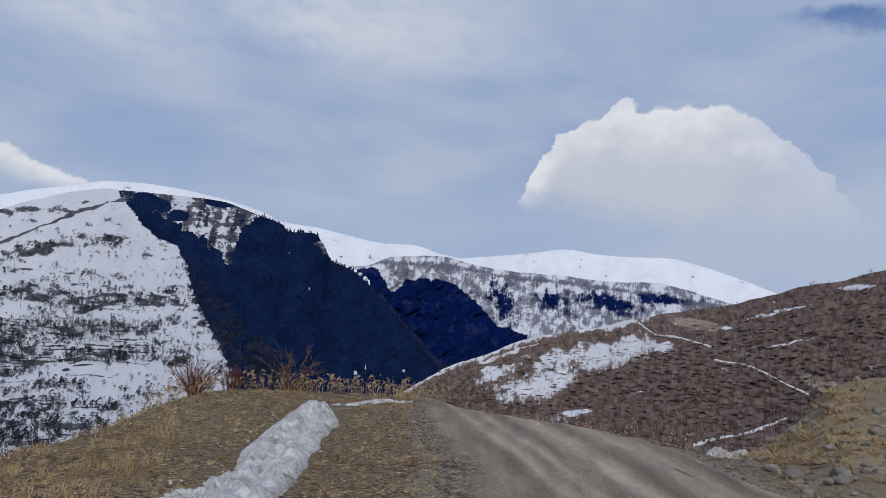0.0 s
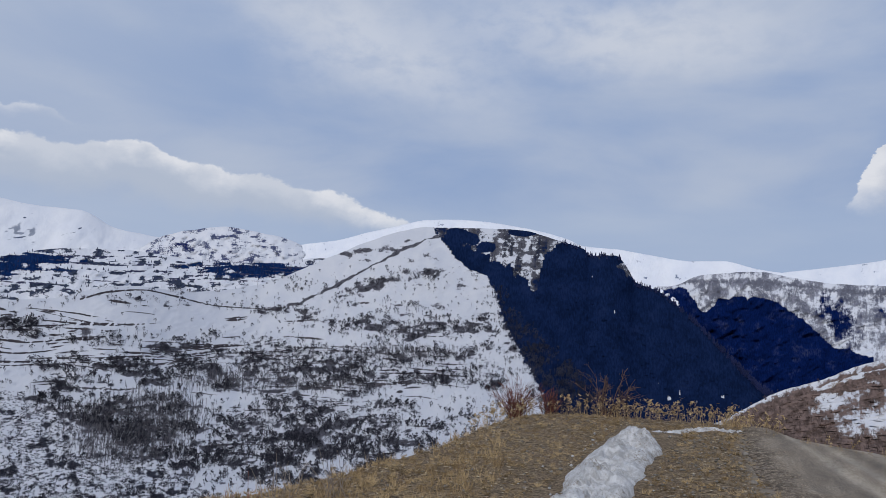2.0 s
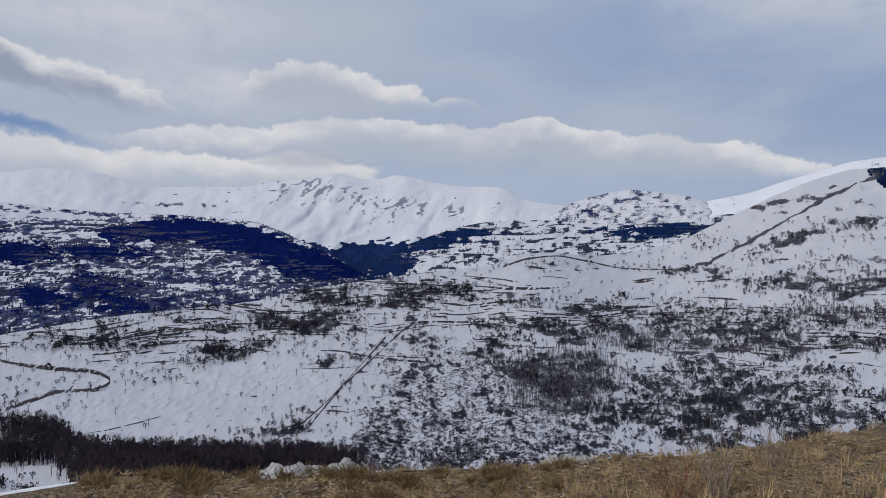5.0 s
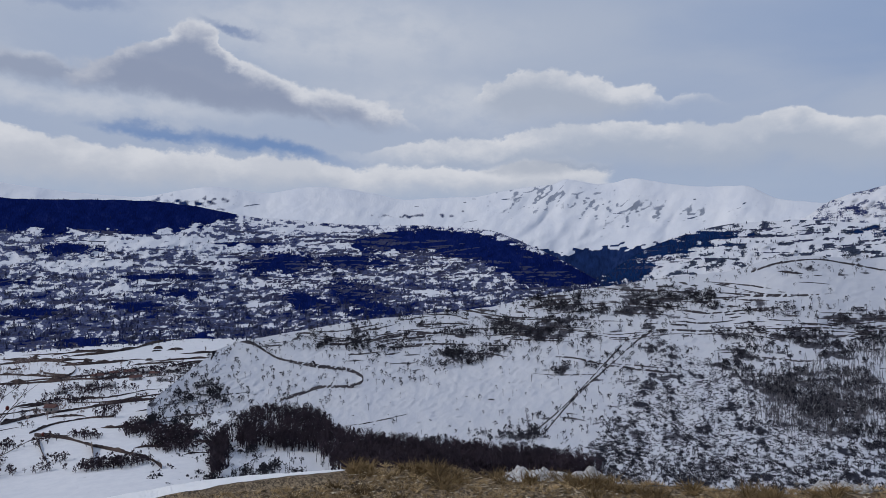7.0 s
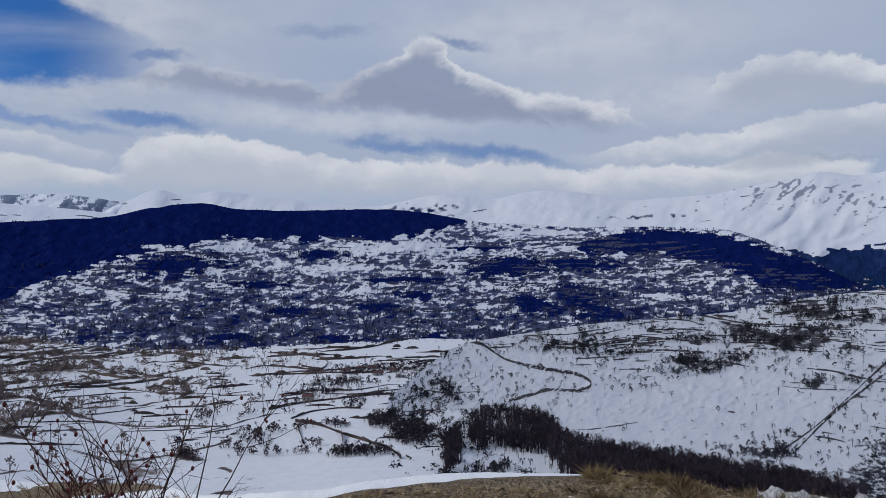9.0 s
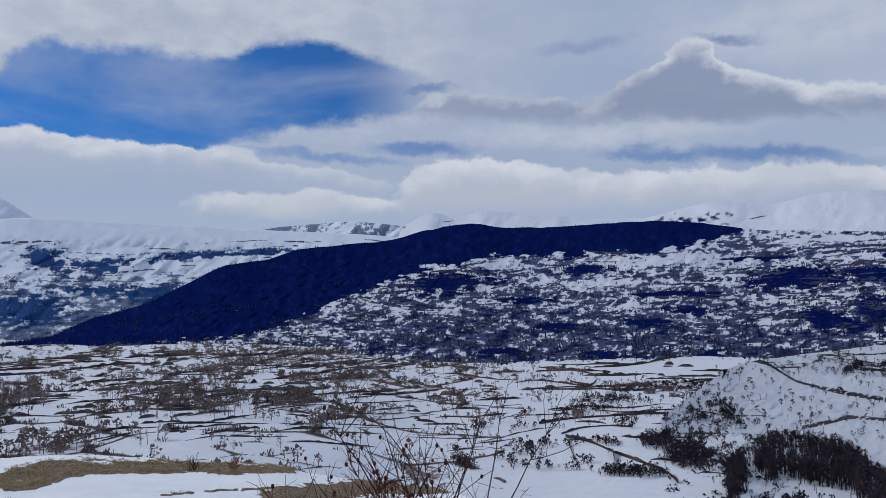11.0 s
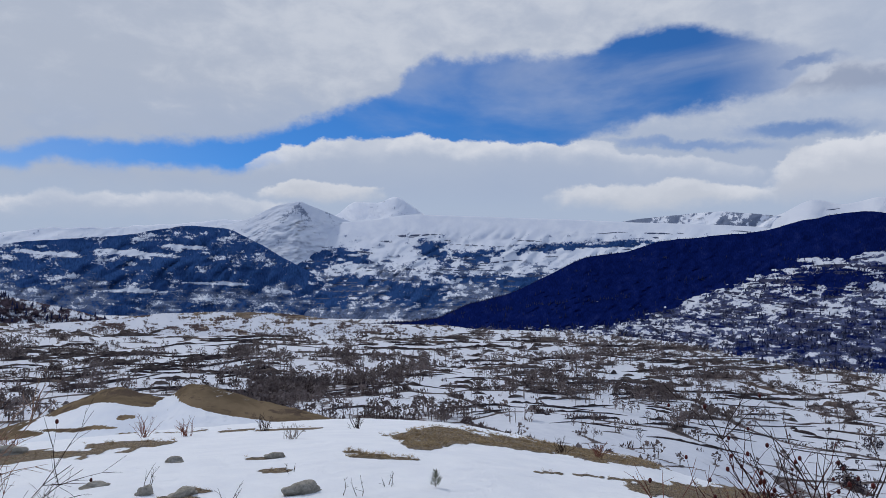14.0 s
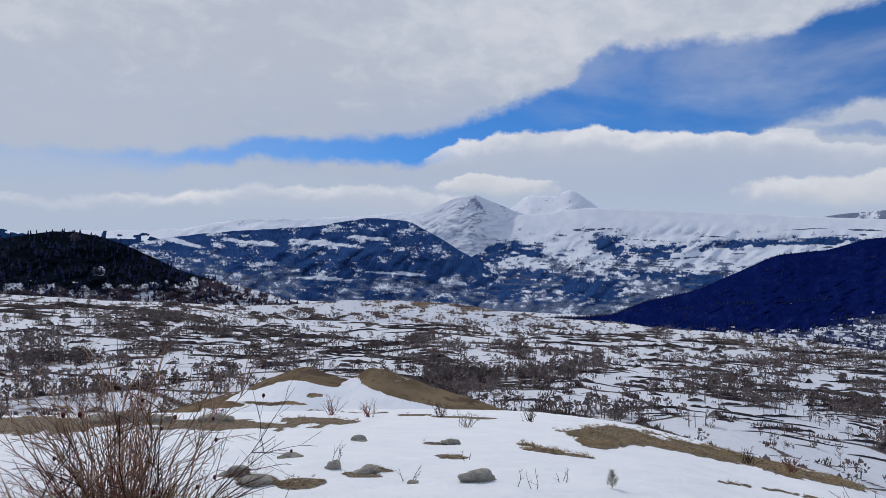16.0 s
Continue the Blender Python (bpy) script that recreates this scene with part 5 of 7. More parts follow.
# ---- woods and brush on the hills ----
def build_woods():
    def slope(A, E, c):
        return np.where((c[0] < 0.4) & (E < 3.5), 0.07 * (1 - step(patches(A, E, [(70, -8.7, 6, 2.2, 0.03), (76, -10, 9, 2.2), (44, -0.9, 7, 0.8)]), 0.4, 0.7)) + 0.01 + 1.2 * tree_density(A, E) * (0.35 + 1.2 * (fbm(A * 1.1, E * 3.2, 3, 300) > -0.05)), 0)

    p = spots("mountain_1", 15500, slope, 301)
    scatter("bare_woods", CROWNS + POLES[:2], p, grown(p, 0.6, 1.25, 302), BARK_GREY, "leafless grey trees in belts on a snowy mountainside", "trees", 303)
    p = spots("mountain_1", 7000, lambda A, E, c: stony(A, E) * (0.4 + (fbm(A * 1.2, E * 1.2, 3, 354) > -0.1)) + 0.006 * (c[0] < 0.4), 351)
    scatter("slope_thickets", THICKETS, p, sizes(len(p), 0.7, 1.6, 352), BARK_GREY, "low dark thickets and stones dotting a snowy slope", "shrubs", 353)
    p = spots("mountain_1", 2600, lambda A, E, c: step(patches(A, E, [(46, -8.8, 4.5, 2.6, -0.1), (40, -5.6, 4, 0.7), (27, -3.4, 5, 0.7), (33, -6.0, 5, 0.5)]), 0.35, 0.7), 355)
    scatter("pale_poles", POLES, p, grown(p, 0.9, 1.5, 356), BARK_ASH, "pale grey upright leafless trees on a snowy slope", "trees", 357)
    belt = [(61, -15.3), (63, -14.5), (72, -13.6), (78, -12.9), (82, -12.0), (84, -10.2), (88, -10.0), (90.5, -11.2), (92, -13.2)]
    p = spots("mountain_1", 3000, lambda A, E, c: (E < line(belt, A)) * (E > line(belt, A) - 2.6) * (A > 61.5) * (A < 91.5) * np.where(A > 82, 1.0 * (fbm(A * 0.8, E * 1.5, 3, 304) > -0.25), 1.0), 305)
    scatter("dark_wood", POLES + TREES[:2] + CROWNS[:1], p, sizes(len(p), 6.0, 10.5, 306), BARK_DARK, "dense dark leafless wood on the valley side", "trees", 307)
    p = spots("mountain_1", 600, lambda A, E, c: (A < 15) * (c[0] > 0.6) * (np.abs(E - line(CREST_MAIN, A)) < 0.35), 308)
    scatter("dark_conifers", SPRUCES, p, sizes(len(p), 7, 14, 309), SPRUCE, "dark conifers on a steep shaded mountainside", "trees", 310)

    edge = lambda E: np.interp(E, [-7, -4.5, -2.3, -0.2, 1.6, 3.1], [15.2, 16.6, 17.9, 19.0, 19.5, 20.2])
    p = spots("mountain_1", 1700, lambda A, E, c: (E < 2.0) * step(1.5 + 0.5 * np.clip(1.0 - E, 0, 9) - (edge(E) - A), 0.0, 1.5) * (A < edge(E) + 0.3) * (0.2 + (fbm(A * 0.9 + 0.6 * E, E * 0.9, 3, 331) > -0.1)), 332)
    scatter("fringe_trees", CROWNS[:3] + POLES, p, grown(p, 0.7, 1.3, 333), BARK_FRINGE, "dull brown leafless trees fringing a dark conifer wood", "trees", 334)

    def broken(A, E, c):
        return np.where(c[0] > 0.75, 0.05, 0.12 + step(c[0] + 0.3 * c[1], 0.35, 0.8)) * (E < 5.5)

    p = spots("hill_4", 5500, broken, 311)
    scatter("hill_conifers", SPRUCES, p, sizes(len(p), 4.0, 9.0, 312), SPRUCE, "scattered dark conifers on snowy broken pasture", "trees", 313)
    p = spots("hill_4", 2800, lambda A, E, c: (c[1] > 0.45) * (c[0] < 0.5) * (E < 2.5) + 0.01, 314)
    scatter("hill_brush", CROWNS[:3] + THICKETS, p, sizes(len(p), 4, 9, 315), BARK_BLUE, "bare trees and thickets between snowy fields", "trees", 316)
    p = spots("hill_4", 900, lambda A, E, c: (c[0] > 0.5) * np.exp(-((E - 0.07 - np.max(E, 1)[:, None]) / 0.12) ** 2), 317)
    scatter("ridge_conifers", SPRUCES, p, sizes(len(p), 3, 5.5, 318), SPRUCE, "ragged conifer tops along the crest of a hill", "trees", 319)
    p = spots("hill_3", 900, lambda A, E, c: 0.15 + (c[0] > 0.4), 320)
    scatter("shelf_conifers", SPRUCES, p, sizes(len(p), 5, 9, 321), SPRUCE, "dark conifers in belts on a snowy shelf", "trees", 322)
    p = spots("hill_5", 700, lambda A, E, c: (c[0] > 0.5) + 0.3, 323)
    scatter("dark_hill_conifers", SPRUCES, p, sizes(len(p), 8, 14, 324), SPRUCE, "dense conifers on a dark hill", "trees", 325)
    p = spots("hill_1", 4200, lambda A, E, c: step(c[1], 0.3, 0.8) + 0.15, 326)
    scatter("brown_brush", SHRUBS + POLES, p, sizes(len(p), 2.2, 4.8, 327), BARK_RUST, "dense brown leafless brush on a hillside", "shrubs", 328)


build_woods()


# ---- hedges and thickets of the plain ----
def build_plain_plants():
    def hedge(A, E, c):
        return ((E > -15) & (E < -1.9) & (A > 84) & (A < 199) & (np.hypot(LAND["ground"][2], LAND["ground"][3]) > 110)) * (0.01 + 1.2 * step(c[1], 0.5, 0.85)) * (0.35 + 1.2 * (fbm(A * 0.7, E * 2.5, 3, 355) > 0)) * np.interp(E, [-13, -10, -6, -2], [0.02, 0.1, 0.55, 1.0]) * np.where(A < 108, 0.8, 1)

    p = spots("ground", 5200, hedge, 341)
    scatter("hedge_shrubs", THICKETS, p, sizes(len(p), 1.4, 3.6, 342), BARK_PLAIN, "leafless hedges and thickets between snowy fields", "shrubs", 343)
    p = spots("ground", 2600, hedge, 344)
    scatter("field_trees", CROWNS + TREES[:2], p, sizes(len(p), 4.0, 8.5, 345), BARK_PALE, "bare field trees along the hedges of a plain", "trees", 346)
    p = spots("ground", 700, lambda A, E, c: patches(A, E, [(95.5, -6.3, 4.5, 0.3), (99.5, -7.4, 2.0, 0.3), (91, -6.9, 3, 0.4), (101, -8.1, 2, 0.12)]) ** 2, 361)
    scatter("village_trees", CROWNS, p, sizes(len(p), 3.0, 6.5, 362), BARK_DARK, "bare brown trees round the houses of a village", "trees", 363)
    p = spots("ground", 1300, lambda A, E, c: (np.hypot(LAND["ground"][2], LAND["ground"][3]) > 130) * (3.0 * step(patches(A, E, [(96.3, -10.3, 1.6, 0.7, 0.0), (94.0, -11.3, 2.0, 1.0), (99.8, -10.5, 1.3, 0.2, 0.2), (98.5, -12.6, 3, 0.3)]), 0.45, 0.8) + (A > 85) * (A < 112) * (E < -6.5) * (E > -12.5) * (0.02 + (c[1] > 0.7) * 0.5 + (fbm(A * 0.6, E * 1.6, 3, 364) > 0.28))), 365)
    scatter("field_clumps", CROWNS, p, sizes(len(p), 2.2, 5.2, 366), BARK_DARK, "small clumps of bare trees in snowy fields", "trees", 367)
    p = spots("ground", 6000, lambda A, E, c: (np.hypot(LAND["ground"][2], LAND["ground"][3]) > 130) * (A > 100) * (A < 186) * (E > -9.5) * (E < -2.4) * (0.25 + (c[1] > 0.4)) * np.interp(E, [-9, -7, -5, -2], [0.15, 0.4, 1, 1]) * step(fbm(A * 0.3 + 0.15 * E, E * 1.5, 5, 261), -0.1, 0.25), 368)
    scatter("plain_woods", CROWNS + POLES, p, sizes(len(p), 3.5, 8.5, 369), BARK_PALE, "grey-brown leafless copses spread over a snowy plain", "trees", 370)
    p = spots("ground", 900, lambda A, E, c: hedge(A, E, c) * (fbm(A * 0.3, E, 3, 351) > 0.1), 347)
    scatter("dark_thickets", THICKETS, p, sizes(len(p), 1.5, 3.0, 348), BARK_RUST, "rusty thickets in hollows of the snowy plain", "shrubs", 349)


build_plain_plants()


# ---- field walls, hedges and lanes ----
def surface(name, az, el):
    """The place on a hill's face in that direction from the eye."""
    A, E, x, y, z, cov = LAND[name]
    n, m = A.shape
    f = np.clip((az - A[0, 0]) / (A[1, 0] - A[0, 0]), 0, n - 1.001)
    i = f.astype(int)
    u = f - i
    out = 0
    for c, w in ((i, 1 - u), (i + 1, u)):
        g = np.clip((el - E[c, 0]) / (E[c, -1] - E[c, 0]) * (m - 1), 0, m - 1.001)
        j = g.astype(int)
        v = g - j
        out = out + w[..., None] * np.stack([q[c, j] * (1 - v) + q[c, j + 1] * v for q in (x, y, z)], -1)
    return out


def plain_surface(az, el):
    """The place on the plain in that direction from the eye."""
    r = (EYE - line(FLOOR, az)) / np.tan(np.radians(-el))
    for _ in range(3):
        x, y = -r * np.sin(np.radians(az)), r * np.cos(np.radians(az))
        r = 0.5 * r + 0.5 * (EYE - ground_z(x, y, False)) / np.tan(np.radians(-el))
    x, y = -r * np.sin(np.radians(az)), r * np.cos(np.radians(az))
    return np.stack([x, y, ground_z(x, y, False)], -1)


def ribbons(name, where, az, el, half, material, label, category, kind="stuff", rise=1.2):
    """Banks along lines of (azimuth, elevation), one line a row, each with its half width in degrees."""
    eye = np.array([0, 0, EYE])
    rows = []
    if where == "ground":
        foot = plain_surface(az, el)
        d = np.linalg.norm(foot - eye, axis=-1, keepdims=True)
        high = np.clip(2 * np.radians(half)[..., None] * d, 0.15, 4.5)
        ragged = 0.75 + 0.5 * value_noise(az * 9, el * 9, 71)[..., None]
        away = (foot - eye) * (1, 1, 0) / d
        up = np.array([0, 0, 1.0])
        rows = [foot - 0.3 * high * away - 0.3 * up, foot + high * ragged * up, foot + (0.3 * high + 2.5) * away - 0.3 * up]
    else:
        for off, lift in ((-1, 0.25), (0, rise), (1, 0.25)):
            p = surface(where, az, el + off * half)
            rows.append(p + (eye - p) / np.linalg.norm(p - eye, axis=-1, keepdims=True) * lift)
    n, k = az.shape
    verts = np.stack(rows, 2).reshape(-1, 3)
    base = (np.arange(n)[:, None] * k + np.arange(k - 1)[None]) * 3
    tris = []
    for o in (0, 1):
        a, b, c, d = base + o, base + 3 + o, base + 4 + o, base + 1 + o
        tris += [np.stack([a, b, c], -1).reshape(-1, 3), np.stack([a, c, d], -1).reshape(-1, 3)]
    return tagged(triangles(name, verts, np.concatenate(tris), material), label, category, kind=kind)


def contours(count, span, weight, length, width, seed, lean=0.0, wave=0.8, knots=15):
    """Wavy, nearly level lines, thick where weight(A, E) is high; neighbours run alike."""
    rng = np.random.default_rng(seed)
    a = rng.uniform(span[0], span[1], count * 30)
    e = rng.uniform(span[2], span[3], count * 30)
    keep = np.flatnonzero(weight(a, e) > rng.random(count * 30))[:count]
    a, e = a[keep, None], e[keep, None]
    n = len(keep)
    t = np.linspace(-0.5, 0.5, knots)[None]
    az = a + (length[0] + (length[1] - length[0]) * rng.random((n, 1)) ** 2.2) * t
    run = fbm(az * 0.07, e * 0.2 + 0 * az, 3, seed) - fbm(a * 0.07, e * 0.2, 3, seed)
    el = e + wave * run + (lean + rng.normal(0, 0.045, (n, 1))) * (az - a) + rng.normal(0, 0.008, (n, 1)) * (az - a) ** 2 + 0.07 * fbm(az * 0.7 + e * 7, e * 3 + 0 * az, 3, seed + 1)
    ends = np.clip(np.cos(np.pi * t), 0, 1) ** 0.6
    half = width * rng.uniform(0.45, 1.4, (n, 1)) * ends * (0.45 + 1.1 * value_noise(az * 2.3 + 31 * e, e * 5 + 0 * az, seed + 2)) + 0.004
    return az, el, half


def lane(name, where, points, half, material, label, kind="structure"):
    p = np.array(points, float)
    t = np.linspace(0, len(p) - 1, 12 * len(p))
    az, el = (line(list(zip(range(len(p)), p[:, i])), t)[None] for i in (0, 1))
    wob = 1 + 0.5 * fbm(t[None] * 2.0, 0 * az, 3, 77)
    ribbons(name, where, az, el, half * wob, material, label, "road" if kind == "structure" else "wall", kind, 0.8)


WALL_DARK = plain_material("dark_field_edge", (0.018, 0.016, 0.024), (0.06, 0.05, 0.055), 0.08)
# these two edge colours carry a painted blue haze, stronger with distance
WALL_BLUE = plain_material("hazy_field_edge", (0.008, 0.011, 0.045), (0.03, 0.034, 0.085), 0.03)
WALL_FAR = plain_material("hazier_field_edge", (0.03, 0.045, 0.10), (0.08, 0.1, 0.165), 0.01)
HEDGE_DARK = plain_material("dark_hedge", (0.02, 0.015, 0.018), (0.085, 0.062, 0.06), 0.12)
HEDGE_BROWN = plain_material("brown_hedge", (0.05, 0.037, 0.034), (0.15, 0.115, 0.10), 0.08)
TRACK_SNOW = plain_material("trodden_snow", (0.5, 0.5, 0.52), (0.72, 0.72, 0.74), 0.3)


def build_field_edges():
    def main(A, E):
        return np.clip(0.10 + patches(A, E, [(56, -1.6, 8, 1.1), (66, -3.0, 9, 1.0), (78, -4.2, 6, 1.2), (47, -3.6, 9, 0.8), (30, -4.2, 8, 1.2)]) - 0.09 * step(patches(A, E, [(72, -9, 9, 2.2), (85, -7, 6, 2)]), 0.3, 0.6), 0, 1) * (1 - stony(A, E)) * (E < line(CREST_MAIN, A) - 0.15) * (A > 21 - 0.3 * E)

    ribbons("terrace_edges", "mountain_1", *contours(330, (21, 93, -11, 1.2), main, (0.5, 6.0), 0.055, 701, -0.01, 1.4), WALL_DARK, "dark broken terrace edges and low walls on a snowy slope", "walls")
    flat = lambda A, E: 0.25 + 0.75 * step(fbm(A * 0.12, E * 0.4, 3, 705), -0.2, 0.3)
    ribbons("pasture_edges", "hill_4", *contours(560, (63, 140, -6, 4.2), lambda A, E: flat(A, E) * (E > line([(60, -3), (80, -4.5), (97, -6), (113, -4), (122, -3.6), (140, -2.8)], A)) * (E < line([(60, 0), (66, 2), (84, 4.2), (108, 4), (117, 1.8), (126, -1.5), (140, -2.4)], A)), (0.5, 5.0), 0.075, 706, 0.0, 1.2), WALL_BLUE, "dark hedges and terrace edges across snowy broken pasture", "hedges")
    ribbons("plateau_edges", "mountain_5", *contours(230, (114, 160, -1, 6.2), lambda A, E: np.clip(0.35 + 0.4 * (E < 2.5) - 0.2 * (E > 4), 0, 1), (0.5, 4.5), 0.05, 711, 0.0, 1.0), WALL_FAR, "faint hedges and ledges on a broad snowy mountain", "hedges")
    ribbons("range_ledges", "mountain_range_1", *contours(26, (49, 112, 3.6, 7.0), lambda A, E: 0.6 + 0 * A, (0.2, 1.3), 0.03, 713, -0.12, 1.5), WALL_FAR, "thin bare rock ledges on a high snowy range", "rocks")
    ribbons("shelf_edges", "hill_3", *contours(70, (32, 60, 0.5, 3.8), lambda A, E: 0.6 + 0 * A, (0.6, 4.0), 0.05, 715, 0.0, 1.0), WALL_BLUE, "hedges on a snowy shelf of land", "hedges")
    # the mountain road that bends down to the village
    lane("mountain_road", "mountain_1", [(91.6, -5.5), (91.0, -4.6), (90.0, -4.13), (88.7, -4.38), (86.5, -5.7), (83.8, -6.32), (81.1, -6.78), (80.1, -7.45), (81.1, -8.0), (83.3, -7.95), (84.7, -8.32), (86.5, -8.8)], 0.12, WALL_DARK, "dark thawed road bending down a snowy slope")
    lane("farm_track", "mountain_1", [(57.6, -3.9), (58.6, -4.6), (61.1, -6.84), (63.5, -8.99), (66.0, -11.77)], 0.1, WALL_DARK, "dark rutted track running straight down a snowy slope")
    lane("farm_track", "mountain_1", [(59.2, -4.3), (62.1, -7.4), (64.7, -10.0), (67.2, -12.0)], 0.075, WALL_DARK, "dark thawed ditch beside a straight farm track")
    lane("ridge_track", "mountain_1", [(36.0, 0.2), (37.3, 0.0), (41.0, 0.15), (44.2, 0.82), (46.4, 1.2), (48.6, 1.0), (50.5, 0.4)], 0.06, WALL_DARK, "dark bare edge of a track along the ridge")
    lane("hillside_track", "hill_1", [(-15.4, -0.9), (-16.3, -1.5), (-16.9, -1.79), (-18.0, -1.8), (-19.5, -2.09), (-20.7, -2.38)], 0.07, TRACK_SNOW, "snow-covered track across a brown hillside")
    lane("snow_drift", "hill_1", [(-19.6, -9.6), (-21.4, -8.88), (-23.0, -8.41), (-24.5, -7.7), (-25.9, -6.94)], 0.11, TRACK_SNOW, "thin drift of old snow at the foot of a brown hillside", "stuff")
    lane("hillside_track", "hill_1", [(-20.9, -3.3), (-21.5, -3.39), (-22.9, -3.49), (-24.3, -3.94), (-25.4, -4.48), (-27.2, -5.24)], 0.07, TRACK_SNOW, "snow-covered track bending down a brown hillside")


build_field_edges()


def build_hedges():
    def fields(A, E):
        return step(A, 84, 92) * np.interp(E, [-12.5, -9, -6, -2.4, -1.8], [0.25, 0.4, 0.7, 1.0, 0.3]) * (0.3 + 0.7 * step(fbm(A * 0.16, E * 0.7, 3, 723), -0.35, 0.25)) * (E > line([(84, -12.5), (112, -12.0), (130, -9.5), (145, -8.8), (190, -9.0)], A)) * (E < line([(84, -5.5), (97, -4.5), (113, -4.4), (122, -3.4), (130, -3.0), (145, -2.3), (160, -1.7), (190, -2.1)], A))

    ribbons("hedges", "ground", *contours(470, (86, 194, -12.5, -1.7), fields, (0.5, 8.0), 0.07, 721, -0.012, 1.2, 21), HEDGE_DARK, "dark leafless hedges and stone walls between snowy fields", "hedges")
    ribbons("brown_hedges", "ground", *contours(150, (104, 190, -8.6, -1.8), lambda A, E: fields(A, E) * (fbm(A * 0.25, E * 1.1, 3, 725) > 0.05), (0.8, 4.5), 0.11, 727, 0.01, 1.5, 17), HEDGE_BROWN, "broad brown leafless hedges in hollows of a snowy plain", "hedges")

    lane("valley_road", "ground", [(105.2, -9.07), (102.7, -8.67), (99.8, -8.44), (96.6, -8.23), (93.4, -8.2), (91.8, -8.24)], 0.1, HEDGE_DARK, "dark thawed road verge across snowy fields")
    lane("field_wall", "ground", [(103.5, -9.82), (101.8, -9.33), (99.7, -9.16), (98.2, -9.22)], 0.07, HEDGE_DARK, "dark low wall beside a snowy field", "stuff")
    lane("field_wall", "ground", [(103.2, -10.04), (101.3, -10.44), (99.5, -11.14), (97.8, -11.7), (95.8, -12.4), (95.0, -13.1)], 0.12, HEDGE_DARK, "dark overgrown field wall running downhill", "stuff")
    lane("field_wall", "ground", [(105.3, -5.1), (103.2, -5.05), (101.8, -5.15), (101.0, -5.35), (100.7, -5.7), (101.2, -6.15), (102.7, -5.9)], 0.06, HEDGE_DARK, "dark wall curving round a terrace", "stuff")
    lane("field_wall", "ground", [(99.7, -11.04), (99.55, -11.8), (99.5, -12.3)], 0.2, HEDGE_BROWN, "brown bank of bare earth between fields", "stuff")
    lane("field_wall", "ground", [(103.1, -10.24), (102.7, -11.25), (102.4, -11.95)], 0.1, HEDGE_DARK, "dark ditch between snowy fields", "stuff")


build_hedges()


# ---- the hilltop: road, bank, snow, grass ----
def on_ground(az, el):
    """The place on the ground in that direction from the eye."""
    r = np.geomspace(2, 200, 3000)
    x, y = -r * math.sin(radians(az)), r * math.cos(radians(az))
    below = ground_z(x, y, False) >= EYE + r * math.tan(radians(el))
    i = int(np.argmax(below)) if below.any() else len(r) - 1
    return Vector((x[i], y[i], float(ground_z(x[i], y[i]))))


def height_at(x, y):
    return float(ground_z(np.array(x), np.array(y)))


